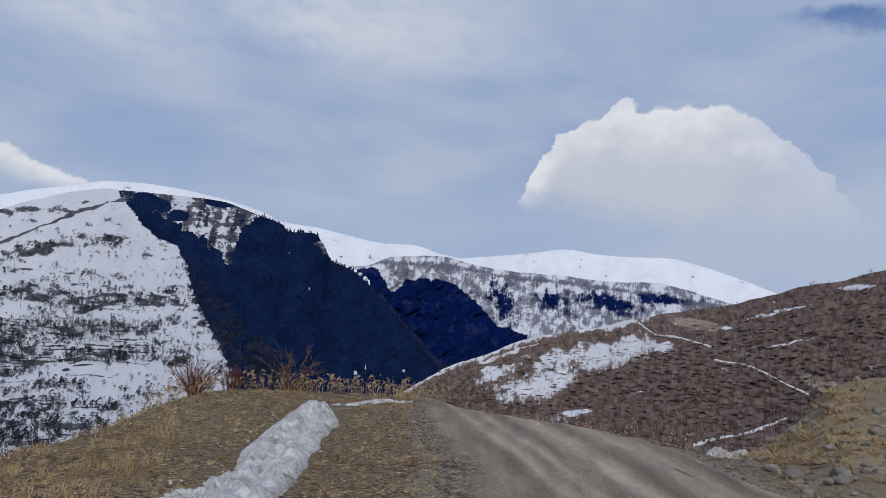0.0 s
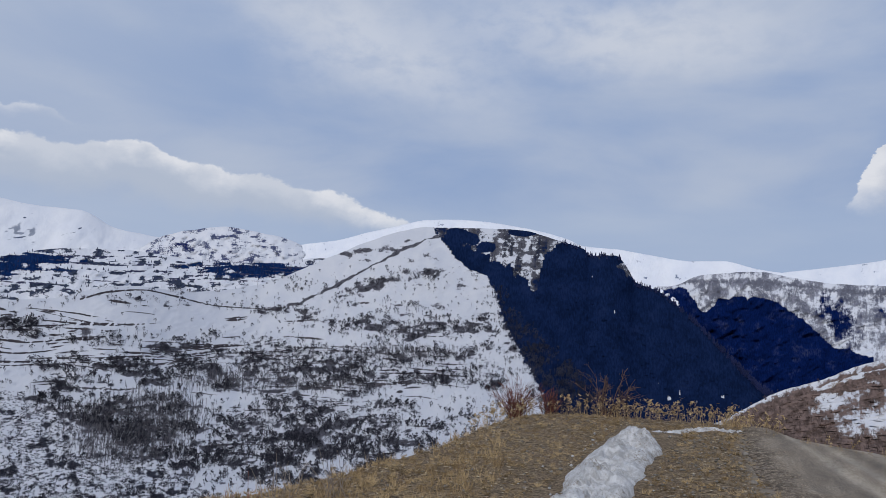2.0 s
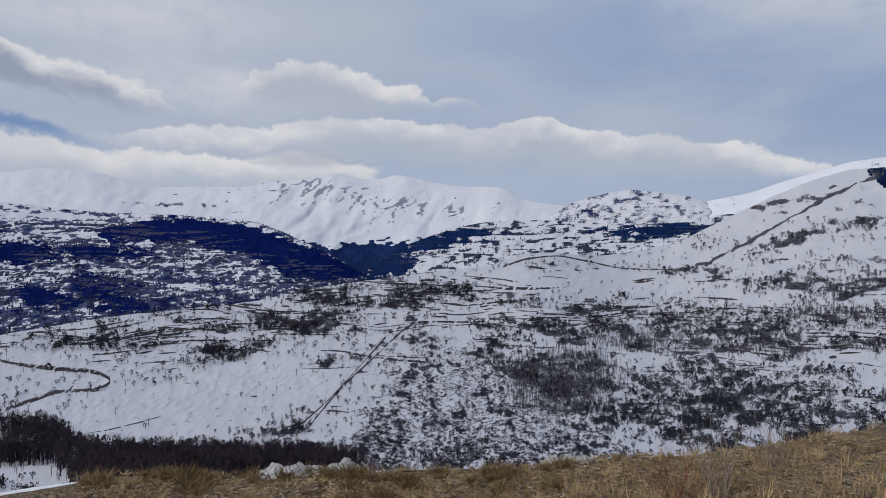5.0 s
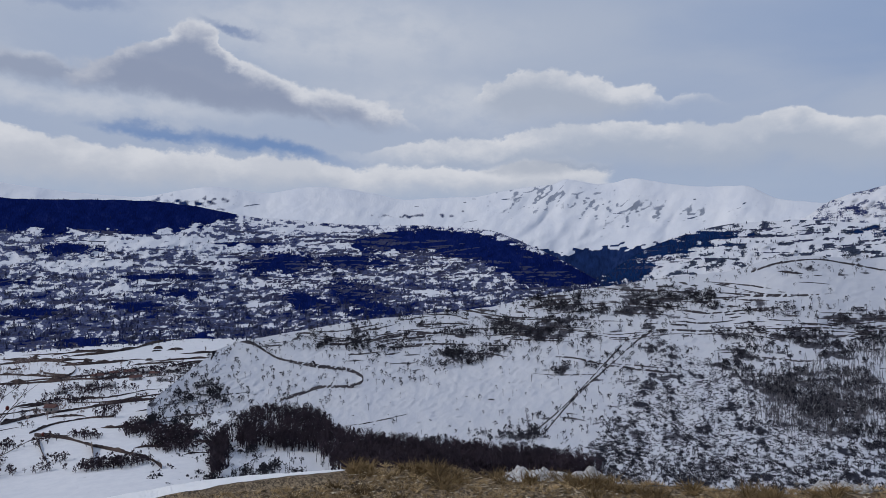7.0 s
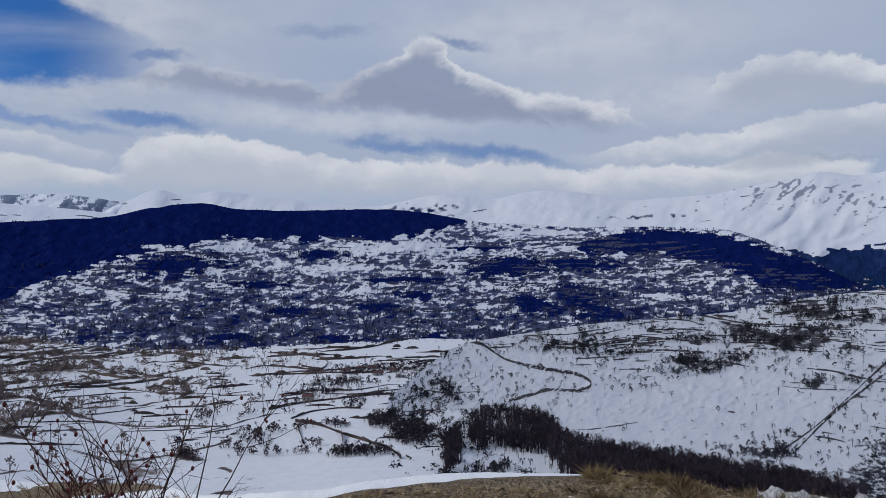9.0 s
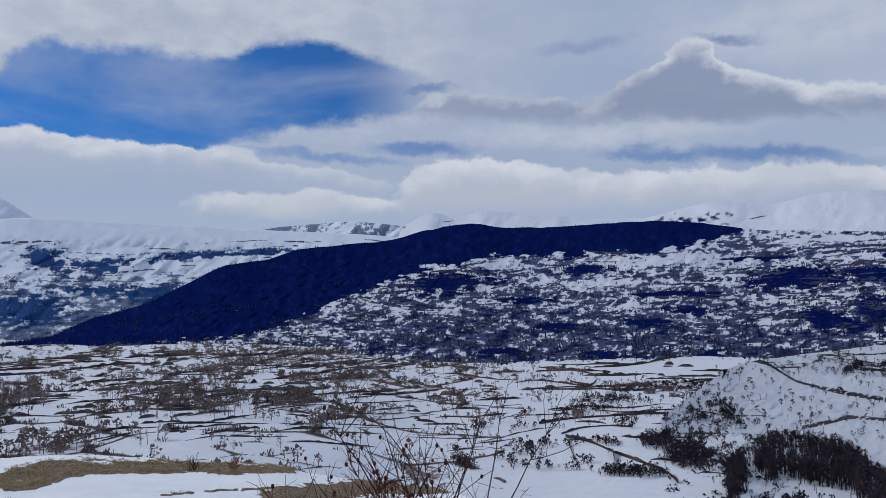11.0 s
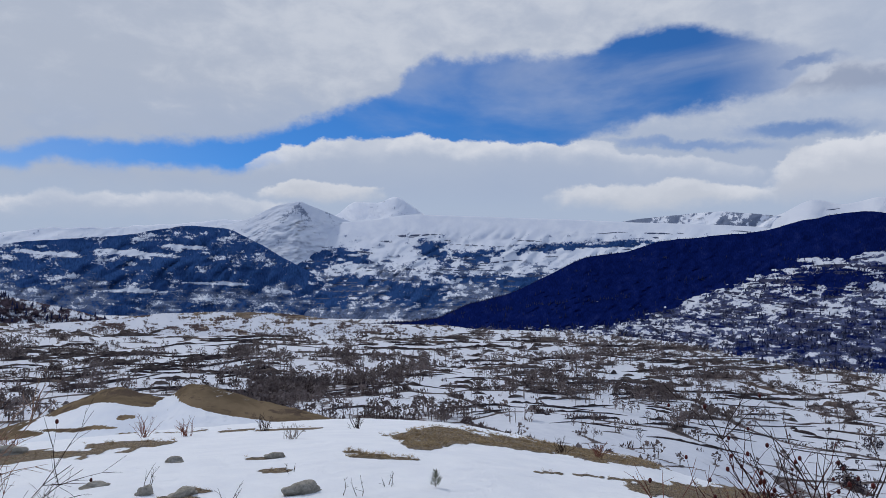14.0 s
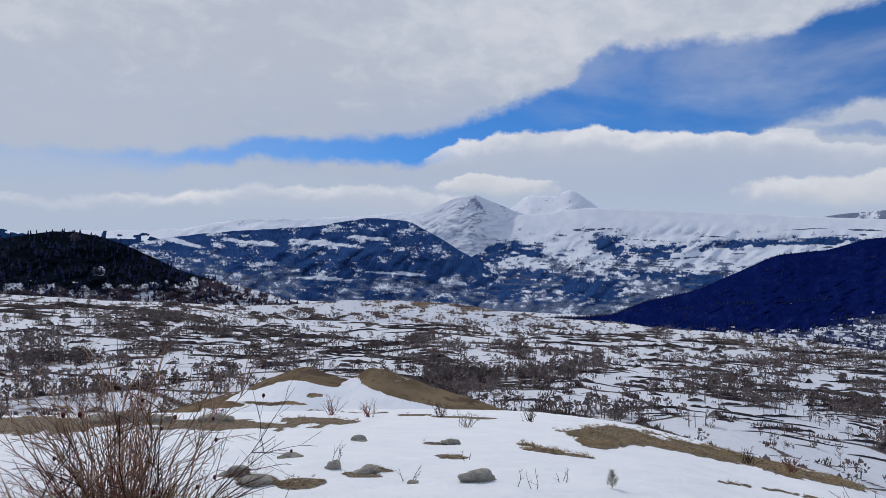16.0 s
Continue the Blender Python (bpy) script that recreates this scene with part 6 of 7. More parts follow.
def build_road():
    """A strip of packed gravel with two wheel ruts and a raised crown."""
    ys = np.concatenate([np.arange(-14, 3, 0.4), np.arange(3, 15, 0.06), np.arange(15, 22, 0.5)])
    us = np.linspace(-1, 1, 61)
    Y, U = np.meshgrid(ys, us, indexing="ij")
    mid, half = road_shape(Y)
    ragged = 1 + 0.08 * fbm(Y * 1.2, U * 0 + np.sign(U) * 7, 4, 401)
    X = mid + U * half * np.where(np.abs(U) > 0.6, ragged, 1)
    z = ground_z(X, Y)
    wander = 0.12 * fbm(Y * 0.25, Y * 0, 3, 403)
    dark = sum(np.exp(-((X - mid - c - wander) / w) ** 2) for c, w in ((-0.17, 0.07), (-0.8, 0.12), (0.42, 0.1), (1.15, 0.1)))
    rut = sum(np.exp(-((X - mid - c - wander) / w) ** 2) for c, w in ((-0.62, 0.07), (-0.36, 0.06), (0.1, 0.14), (0.75, 0.14), (1.35, 0.1)))
    rut, dark = (q * np.clip(0.85 + 0.8 * fbm(X * 1.5 + 5, Y * 0.35, 3, 407), 0, 1) for q in (rut, dark))
    z = z + 0.05 - 0.007 * rut + 0.016 * fbm(X * 5, Y * 2.2, 4, 405) - 0.05 * np.clip(np.abs(U) - 0.88, 0, 1) / 0.12
    cover = (np.clip(rut, 0, 1), np.clip(dark, 0, 1), np.clip(np.abs(U - 0.12 * np.sign(U)) - np.where(U < 0, 0.42, 0.68), 0, 1) * np.where(U < 0, 2.0, 3.6), 0 * X)
    mat, k, shader, place = material("gravel_road")
    m = k.math
    tiny, small, med = k.noise(place, 60.0, 3.0, 0.7), k.noise(place, 14.0, 5.0, 0.65), k.noise(place, 1.1, 5.0, 0.6)
    cov = k.nodes.new("ShaderNodeAttribute")
    cov.attribute_name = "cover"
    sep = k.nodes.new("ShaderNodeSeparateColor")
    k.plug(sep.inputs[0], cov.outputs["Color"])
    base = k.mix(k.ramp(tiny, 0.35, 0.7), (0.19, 0.16, 0.135), (0.46, 0.41, 0.35))
    base = k.mix(k.ramp(med, 0.35, 0.65, 0.15, 0.6), base, (0.31, 0.26, 0.205))
    base = k.mix(m("MULTIPLY", sep.outputs[1], k.ramp(med, 0.3, 0.6, 0.35, 0.8)), base, k.mix(tiny, (0.11, 0.10, 0.09), (0.21, 0.19, 0.17)))
    worn = m("MULTIPLY", sep.outputs[0], k.ramp(small, 0.3, 0.6, 0.45, 0.9))
    packed = k.mix(worn, base, k.mix(small, (0.45, 0.41, 0.355), (0.58, 0.53, 0.46)))
    # the sides break up into soil, litter and pale stones
    verge = k.mix(k.ramp(small, 0.36, 0.62), (0.07, 0.054, 0.042), k.mix(k.ramp(tiny, 0.4, 0.6), (0.2, 0.155, 0.115), (0.5, 0.42, 0.33)))
    broken = k.ramp(m("ADD", sep.outputs[2], m("ADD", m("MULTIPLY", m("SUBTRACT", med, 0.5), 1.6), m("MULTIPLY", m("SUBTRACT", small, 0.5), 1.6))), 0.35, 0.65)
    stain = k.mix(k.ramp(k.noise(k.scaled(place, (4.0, 0.9, 1.0)), 1.0, 6.0, 0.65, 0.6), 0.36, 0.66), (0.9, 0.89, 0.88), (1.3, 1.27, 1.22))
    packed = k.mix(1.0, packed, stain, "MULTIPLY")
    k.plug(shader.inputs["Base Color"], k.mix(broken, packed, verge))
    shader.inputs["Roughness"].default_value = 0.92
    shader.inputs["Specular IOR Level"].default_value = 0.2
    bump(k, shader, m("ADD", tiny, m("MULTIPLY", small, 1.5)), 1.0, 0.035)
    tagged(sheet("road", X, Y, z, cover, mat), "grey gravel road with wheel ruts over the hilltop", "road", kind="structure")


build_road()


def dirty_snow():
    mat, k, shader, place = material("old_snow")
    m = k.math
    tiny, small, med = k.noise(place, 38.0, 4.0, 0.7), k.noise(place, 7.0, 6.0, 0.65, 0.6), k.noise(place, 1.5, 4.0, 0.6)
    col = k.mix(k.ramp(small, 0.35, 0.65), (0.66, 0.67, 0.70), (0.40, 0.40, 0.41))
    dirt = k.ramp(m("ADD", m("MULTIPLY", tiny, 0.5), m("MULTIPLY", med, 0.5)), 0.49, 0.62)
    k.plug(shader.inputs["Base Color"], k.mix(dirt, col, k.mix(tiny, (0.12, 0.10, 0.08), (0.3, 0.26, 0.2))))
    shader.inputs["Roughness"].default_value = 0.6
    shader.inputs["Subsurface Weight"].default_value = 0.0
    bump(k, shader, m("ADD", small, m("MULTIPLY", tiny, 0.5)), 0.8, 0.05)
    return mat


OLD_SNOW = dirty_snow()


def snow_heap(name, points, width, high, label, seed):
    """A low ridge of old snow along a line on the ground, lumpy, with a ragged rim."""
    pts = [Vector((*p, 0)) for p in points]
    n, w = 170, 41
    X, Y, Z = np.zeros((n, w)), np.zeros((n, w)), np.zeros((n, w))
    seg = np.cumsum([0] + [(b - a).length for a, b in zip(pts, pts[1:])])
    for i in range(n):
        s = seg[-1] * i / (n - 1)
        q = min(max(int(np.searchsorted(seg, s)) - 1, 0), len(pts) - 2)
        a, b = pts[q], pts[q + 1]
        c = a + (b - a) * ((s - seg[q]) / (seg[q + 1] - seg[q]))
        side = (b - a).normalized().cross(Vector((0, 0, 1)))
        taper = min(1, 5 * i / n, 6 * (n - 1 - i) / n) ** 0.5
        for j in range(w):
            v = -1 + 2 * j / (w - 1)
            X[i, j], Y[i, j] = c.x + side.x * v * width / 2 * taper, c.y + side.y * v * width / 2 * taper
            Z[i, j] = max(0, 1 - v * v) ** 0.7 * taper
    wob = 0.10 * fbm(X * 2.3, Y * 2.3, 4, seed)
    X, Y = X + wob, Y + 0.08 * fbm(X * 3 + 9, Y * 3, 4, seed + 1)
    lumps = 0.72 + 0.65 * fbm(X * 3.6, Y * 3.2, 6, seed + 2, 0.62) + 0.5 * (0.3 - np.abs(fbm(X * 7, Y * 5, 4, seed + 5)))
    z = ground_z(X, Y) - 0.02 + high * Z * np.clip(lumps, 0.12, 1.4) + 0.045 * fbm(X * 16, Y * 16, 3, seed + 3) * Z
    return tagged(sheet(name, X, Y, z, (0 * X, 0 * X, 0 * X, 0 * X), OLD_SNOW), label, "snow")


snow_heap("snow_bank", [(-1.75, 3.6), (-1.5, 5.6), (-1.45, 6.6), (-1.52, 8.0), (-1.5, 9.3), (-1.62, 10.5)], 0.66, 0.22, "lumpy ridge of old dirty snow beside the gravel road", 421)
snow_heap("snow_bank", [(-2.15, 4.4), (-1.98, 5.3), (-1.85, 6.2)], 0.34, 0.05, "thin dirty edge of old snow on dry grass", 431)
q0, q1 = on_ground(-20.2, -10.0), on_ground(-23.2, -9.9)
snow_heap("snow_patch", [(q0.x, q0.y), (q1.x, q1.y)], 0.35, 0.12, "small heap of old snow at the road's edge", 441)
snow_heap("snow_patch", [(-1.6, 10.9), (-0.9, 11.4), (-0.2, 11.5)], 0.35, 0.04, "thin flat patch of snow on the brow of the hill", 445)
for i, (a, el, length) in enumerate(((66.5, -14.62, 0.6), (63.5, -14.66, 0.5), (46.0, -14.0, 0.5))):
    q = on_ground(a, el)
    t = toward(a + 90)
    snow_heap("snow_patch", [(q.x - t.x * length / 2, q.y - t.y * length / 2), (q.x + t.x * length / 2, q.y + t.y * length / 2)], 0.3, 0.09, "small white patch of snow at the edge of the grass", 451 + 4 * i)


# ---- the cut bank beside the road ----
def cover_bank(A, E, x, y, z, g):
    n, n2 = fbm(x * 1.2, y * 1.2, 4, 461), fbm((x + z) * 5, (y - z) * 5, 4, 463)
    return 0 * A, 0.2 + 0.4 * n2, 0.46 + 0.35 * n, 0.36 + 0.4 * n2


BANK = land("stony_bank", 0.16, wood=(0.03, 0.025, 0.02), brush=(0.10, 0.075, 0.052), grass=(0.25, 0.195, 0.135), rock=(0.36, 0.32, 0.275), snow=(0.25, 0.205, 0.155), relief=0.9, world=True)
hill("roadside_bank", [(-135, -9), (-120, 0), (-90, 6), (-60, 4), (-45, 0.5), (-38, -1.5), (-31.8, -3.4), (-29.6, -4.0), (-27.9, -4.7), (-26.9, -6.2), (-25.6, -7.4), (-23.4, -9.2), (-21.5, -10.2)],
     [(-135, 6.5), (-90, 5.5), (-60, 7), (-31.8, 10.2), (-26, 9.8), (-21.5, 9.2)], [(-135, 4.6), (-120, 3.8), (-90, 3.3), (-60, 3.8), (-45, 4.6), (-32, 6.2), (-26, 7.6), (-21.5, 8.8)],
     [(-135, -20), (-120, -23.5), (-90, -26.5), (-60, -23.5), (-45, -19.8), (-32, -14.8), (-26, -12.2), (-21.5, -10.9)],
     cover_bank, BANK, "cut bank of stony soil and dry grass beside the road", rough=0.014, grain=1.3, ripple=0.25, daz=0.7, delv=0.25, bend=1.0, back=1.5, seed=465)


def stone_mesh(name, seed, material, flat=0.65, fine=2):
    bm = bmesh.new()
    bmesh.ops.create_icosphere(bm, subdivisions=fine, radius=0.5)
    off = Vector((seed * 3.1, seed * 1.7, 0))
    for v in bm.verts:
        d = 1.05 + 0.35 * noise.noise(v.co * 2.2 + off) + 0.16 * noise.noise(v.co * 5 + off) + 0.06 * noise.noise(v.co * 11 + off)
        for a in range(5):
            face = toward(a * 73 + seed * 40, 15 * a - 20)
            over = v.co.normalized().dot(face) - 0.6
            d -= max(0, over) * 0.9
        v.co = v.co * d
        v.co.z *= flat
    me = bpy.data.meshes.new(name)
    bm.to_mesh(me)
    bm.free()
    me.materials.append(material)
    me.polygons.foreach_set("use_smooth", np.ones(len(me.polygons), bool))
    return me


STONE = plain_material("grey_stone", (0.13, 0.115, 0.10), (0.28, 0.26, 0.235), 6.0, 0.9, 0.5)
LICHEN = plain_material("lichen_boulder", (0.19, 0.175, 0.145), (0.38, 0.35, 0.30), 5.0, 0.9, 0.6)


def build_bank_stones():
    rng = random.Random(5)
    kits = [stone_mesh("stone", s, STONE) for s in range(5)]
    A, E, x, y, z, cov = LAND["roadside_bank"]
    ok = np.argwhere((A > -46) & (A < -21.5))
    for i in range(220):
        a, b = ok[rng.randrange(len(ok))]
        size = rng.choice((0.03, 0.04, 0.05, 0.06, 0.08, 0.12, 0.17)) * rng.uniform(0.8, 1.2)
        ob = new("stone", kits[i % 5])
        ob.matrix_world = pose(x[a, b], y[a, b], z[a, b] + size * 0.08, rng.uniform(-20, 20), rng.uniform(-20, 20), rng.uniform(0, 360)) @ Matrix.Diagonal((size * 1.3, size, size, 1))
        big = "large pale grey stone" if size > 0.11 else "small grey stone"
        tagged(ob, big + " lying in the stony soil of a bank", "stone", group="stones of the roadside bank")
    for i in range(90):
        u, yy = rng.choice((-1, 1)) * rng.uniform(0.55, 1.25), rng.uniform(4, 11)
        xx = 1.55 + u * 1.5
        size = rng.choice((0.025, 0.035, 0.05, 0.07))
        ob = new("stone", kits[i % 5])
        ob.matrix_world = pose(xx, yy, height_at(xx, yy) + 0.02, 0, 0, rng.uniform(0, 360)) @ Matrix.Diagonal((size * 1.3, size, size, 1))
        tagged(ob, "small loose stone on the edge of a gravel road", "stone", group="loose stones on the road")


build_bank_stones()


# ---- dry grass and weeds ----
STRAW = plain_material("dry_straw", (0.21, 0.145, 0.08), (0.59, 0.445, 0.255), 2.5)
STRAW_DARK = plain_material("brown_grass", (0.09, 0.062, 0.034), (0.26, 0.18, 0.09), 2.0)
LITTER = plain_material("pale_litter", (0.3, 0.24, 0.17), (0.62, 0.54, 0.42), 8.0)
SEED_HEADS = plain_material("dry_seed_heads", (0.2, 0.135, 0.07), (0.58, 0.44, 0.25), 9.0)
ROSE_TWIGS = plain_material("rose_twigs", (0.045, 0.015, 0.014), (0.14, 0.045, 0.038), 6.0)
RED_TWIGS = plain_material("red_brown_twigs", (0.12, 0.042, 0.034), (0.33, 0.14, 0.10), 4.0)
TAN_TWIGS = plain_material("tan_twigs", (0.17, 0.095, 0.065), (0.5, 0.33, 0.23), 5.0)
ROSE_RED = plain_material("dull_red_twigs", (0.06, 0.022, 0.018), (0.2, 0.075, 0.055), 5.0)
BROW_TWIGS = plain_material("brow_twigs", (0.08, 0.045, 0.035), (0.2, 0.13, 0.1), 6.0)
DARK_TWIGS = plain_material("dark_twigs", (0.028, 0.018, 0.016), (0.085, 0.055, 0.046), 6.0)
PALE_TWIGS = plain_material("pale_twigs", (0.16, 0.13, 0.11), (0.36, 0.31, 0.27), 6.0)


def strewn(count, az, frac, seed, keep=None):
    """Places on the hilltop: azimuths in a span, distances as shares of the way to the brow."""
    rng = np.random.default_rng(seed)
    a = rng.uniform(az[0], az[1], count)
    r = line(RIM, a) * np.sqrt(rng.uniform(frac[0] ** 2, frac[1] ** 2, count))
    x, y = -r * np.sin(np.radians(a)), r * np.cos(np.radians(a))
    ok = (x < 0.1 + 0.5 * fbm(x, y, 3, 471)) & ((np.abs(x + 1.52) > 0.42) | (r > 11.2))
    ok &= (a < 81) | (r < 0.93 * line(RIM, a))
    if keep is not None:
        ok &= keep(a, r, x, y)
    x, y = x[ok], y[ok]
    return np.stack([x, y, ground_z(x, y)], -1)


def pebble_kit(seed):
    rng = np.random.default_rng(seed)
    v = np.array([(1, 0, 0), (-1, 0, 0), (0, 1, 0), (0, -1, 0), (0, 0, 0.7), (0, 0, -0.7)]) * rng.uniform(0.6, 1.2, (6, 1))
    return v, np.array([(0, 2, 4), (2, 1, 4), (1, 3, 4), (3, 0, 4), (2, 0, 5), (1, 2, 5), (3, 1, 5), (0, 3, 5)])


def build_grass():
    tufts = [tuft_kit(s, 14, 0.9, 0.07, 0.5) for s in range(6)]
    tall = [tuft_kit(20 + s, 9, 0.45, 0.035, 0.2) for s in range(5)]
    p = strewn(9500, (-2, 112), (0.42, 1.02), 481)
    scatter("dry_grass", tufts, p, sizes(len(p), 0.03, 0.085, 482), STRAW, "short dry yellow grass on the hilltop", "grass", 483)
    p = strewn(5200, (-2, 112), (0.42, 1.01), 484, lambda a, r, x, y: fbm(x * 1.1, y * 1.1, 3, 485) > 0.0)
    scatter("brown_grass", tufts, p, sizes(len(p), 0.03, 0.085, 486), STRAW_DARK, "matted brown grass on the hilltop", "grass", 487)
    p = strewn(560, (19, 46), (0.66, 1.02), 488, lambda a, r, x, y: fbm(x * 1.5, y * 1.5, 3, 489) > -0.1)
    scatter("tall_dry_grass", tall, p, sizes(len(p), 0.1, 0.23, 490), STRAW, "tall dry grass at the edge of the slope", "grass", 491)
    p = strewn(1500, (44, 87), (0.8, 1.0), 492, lambda a, r, x, y: fbm(a * 0.45, r * 2.5, 3, 493) > np.where(r > 0.95 * line(RIM, a), 0.12, 0.36))
    scatter("tussocks", [tuft_kit(40 + s, 24, 0.9, 0.06, 0.55) for s in range(4)], p, sizes(len(p), 0.08, 0.19, 494), STRAW_DARK, "brown grass tussocks along the brow", "grass", 495)
    weeds = [weed_kit(s) for s in range(6)]
    p = strewn(620, (-3, 21.5), (0.97, 1.05), 496, lambda a, r, x, y: fbm(a * 1.3, r * 2, 3, 495) > -0.25)
    scatter("dry_weeds", weeds, p, sizes(len(p), 0.22, 0.56, 497) ** 2 * 1.1, SEED_HEADS, "dry weeds with pale yellow seed heads along the brow", "weeds", 498)
    p = strewn(160, (-12, 3), (0.99, 1.06), 499, lambda a, r, x, y: x < 9)
    p = np.concatenate([p, np.array([[*on_ground(a, float(line(BROW, np.array(a))) - 0.05)] for a in np.linspace(-19, -2, 60)])])
    scatter("verge_weeds", weeds + tall, p, sizes(len(p), 0.08, 0.25, 500), STRAW, "dry weeds where the road drops over the brow", "weeds", 501)
    pebbles = [pebble_kit(s) for s in range(4)]
    flakes = [(v * (1, 0.6, 0.25), f) for v, f in (pebble_kit(10 + s) for s in range(4))]
    p = strewn(9000, (-4, 100), (0.4, 1.0), 531)
    scatter("pale_litter", flakes, p[::2] + (0, 0, 0.008), sizes(len(p[::2]), 0.012, 0.034, 532), LITTER, "pale dead leaves and straw bits strewn over the hilltop", "litter", 533, 0.3)
    scatter("dark_litter", flakes, p[1::2] + (0, 0, 0.008), sizes(len(p[1::2]), 0.012, 0.04, 534), STRAW_DARK, "dark dead leaves and clods strewn over the hilltop", "litter", 535, 0.3)
    rng = np.random.default_rng(508)
    x, y = rng.uniform(-5.0, 3.4, 3800), rng.uniform(3.5, 11.5, 3800)
    ok = (x > -1.1) | (rng.random(3800) < 0.25)
    p = np.stack([x[ok], y[ok], ground_z(x[ok], y[ok]) + 0.012], -1)
    scatter("loose_gravel", pebbles, p, sizes(len(p), 0.008, 0.028, 509), STONE, "loose grey gravel strewn over the hilltop", "gravel", 510)
    x, y = rng.normal(-1.58, 0.27, 150), rng.uniform(3.8, 10.4, 150)
    p = np.stack([x, y, ground_z(x, y) + 0.015], -1)
    scatter("snow_crumbs", pebbles, p, sizes(len(p), 0.008, 0.03, 515), OLD_SNOW, "crumbs of old snow fallen beside a snow bank", "snow", 516)
    rng = np.random.default_rng(517)
    a, r = radians(1) * rng.normal(176.5, 3.2, 420), rng.normal(4.6, 0.22, 420)
    x, y = -r * np.sin(a), r * np.cos(a)
    p = np.stack([x, y, ground_z(x, y)], -1)
    scatter("shrub_grass", tall, p, sizes(len(p), 0.35, 0.85, 518), STRAW, "tall pale grass grown through a bare shrub", "grass", 519)
    # grass that has melted out of the snowfield
    A, E, x, y, z, cov = LAND["ground"]
    w = (A > 108) & (A < 197) & (cov[3] < 0.5) & (np.hypot(x, y) < 50) & (np.hypot(x, y) > 4)
    p = spots("ground", 4200, lambda a, e, c: w * 1.0, 502)
    scatter("field_grass", tufts, p, sizes(len(p), 0.03, 0.11, 503) * np.clip(np.hypot(p[:, 0], p[:, 1]) / 16, 0.7, 2.0), STRAW, "yellow-brown grass melted out of the snowfield", "grass", 504)
    p = spots("ground", 2600, lambda a, e, c: w * (a > 122) * (a < 148) * (e > -12.2), 525)
    scatter("yellow_grass", tufts, p, sizes(len(p), 0.03, 0.1, 526), STRAW, "thick yellow grass at the edge of the snowfield", "grass", 527)
    A, E, x, y, z, cov = LAND["roadside_bank"]
    p = spots("roadside_bank", 500, lambda a, e, c: (a > -48) * (0.2 + (c[2] > 0.5)), 505)
    scatter("bank_grass", tufts, p, sizes(len(p), 0.06, 0.16, 506), STRAW, "dry grass on the stony bank", "grass", 507)


build_grass()


# ---- shrubs ----
def tube(bm, pts, r0, r1, sides=5):
    """A tapering tube along points."""
    rings = []
    for i, p in enumerate(pts):
        d = (pts[min(i + 1, len(pts) - 1)] - pts[max(i - 1, 0)]).normalized()
        s = d.cross(Vector((0.3, 0.8, 0.5))).normalized()
        t = d.cross(s)
        r = r0 + (r1 - r0) * i / (len(pts) - 1)
        rings.append([bm.verts.new(p + (s * math.cos(a) + t * math.sin(a)) * r) for a in (2 * math.pi * q / sides for q in range(sides))])
    for a, b in zip(rings, rings[1:]):
        for q in range(sides):
            bm.faces.new((a[q], a[(q + 1) % sides], b[(q + 1) % sides], b[q]))


def wander(rng, start, way, length, steps, droop):
    pts, p, d = [start.copy()], start.copy(), way.normalized()
    for i in range(steps):
        d = (d + Vector((rng.gauss(0, 0.13), rng.gauss(0, 0.13), rng.gauss(0, 0.08) - droop * i / steps))).normalized()
        p = p + d * (length / steps)
        pts.append(p.copy())
    return pts


def shrub(name, at, stems, high, spread, thick, mat, label, seed, twigs=5, sub=2, droop=0.05, hips=0, hip_mat=None):
    """A leafless shrub: stems from one base, each with side twigs; hips hang from the twig ends."""
    rng = random.Random(seed)
    root = new(name)
    root.location = at
    tips = []
    for _ in range(stems):
        bm = bmesh.new()
        a, s = rng.uniform(0, 2 * math.pi), spread * rng.uniform(0.05, 1) ** 0.8
        pts = wander(rng, Vector((rng.gauss(0, 0.05), rng.gauss(0, 0.05), -0.05)), Vector((s * math.cos(a), s * math.sin(a), 1.0)), high * rng.uniform(0.6, 1.05), 8, droop)
        tube(bm, pts, thick, thick * 0.3)
        tips.append(pts[-1])
        for _ in range(twigs):
            i = rng.randrange(2, len(pts) - 1)
            way = (pts[i + 1] - pts[i]).normalized() + Vector((rng.gauss(0, 0.6), rng.gauss(0, 0.6), rng.gauss(0.1, 0.35)))
            side = wander(rng, pts[i], way, high * rng.uniform(0.12, 0.34), 4, droop)
            tube(bm, side, thick * 0.45, thick * 0.18, 4)
            tips.append(side[-1])
            for _ in range(sub):
                j = rng.randrange(1, 4)
                way = (side[j + 1] - side[j]).normalized() + Vector((rng.gauss(0, 0.7), rng.gauss(0, 0.7), rng.gauss(0.1, 0.4)))
                end = wander(rng, side[j], way, high * rng.uniform(0.05, 0.13), 2, droop)
                tube(bm, end, thick * 0.25, thick * 0.15, 3)
                tips.append(end[-1])
        part("stem", bm, mat, root)
    if hips:
        bm = bmesh.new()
        bmesh.ops.create_uvsphere(bm, u_segments=7, v_segments=6, radius=1.0)
        for v in bm.verts:
            v.co.z *= 1.35
        first = part("rose_hip", bm, hip_mat, root, "dark red dried rose hip", smooth=True)
        for i in range(hips):
            p = rng.choice(tips)
            ob = first if i == 0 else new("rose_hip", first.data)
            ob.parent = root
            ob.location, ob.scale = p, [rng.uniform(0.008, 0.012)] * 3
    return tagged(root, label, "shrub")


HIP = plain_material("rose_hip_skin", (0.05, 0.012, 0.012), (0.16, 0.03, 0.025), 30.0, 0.4)


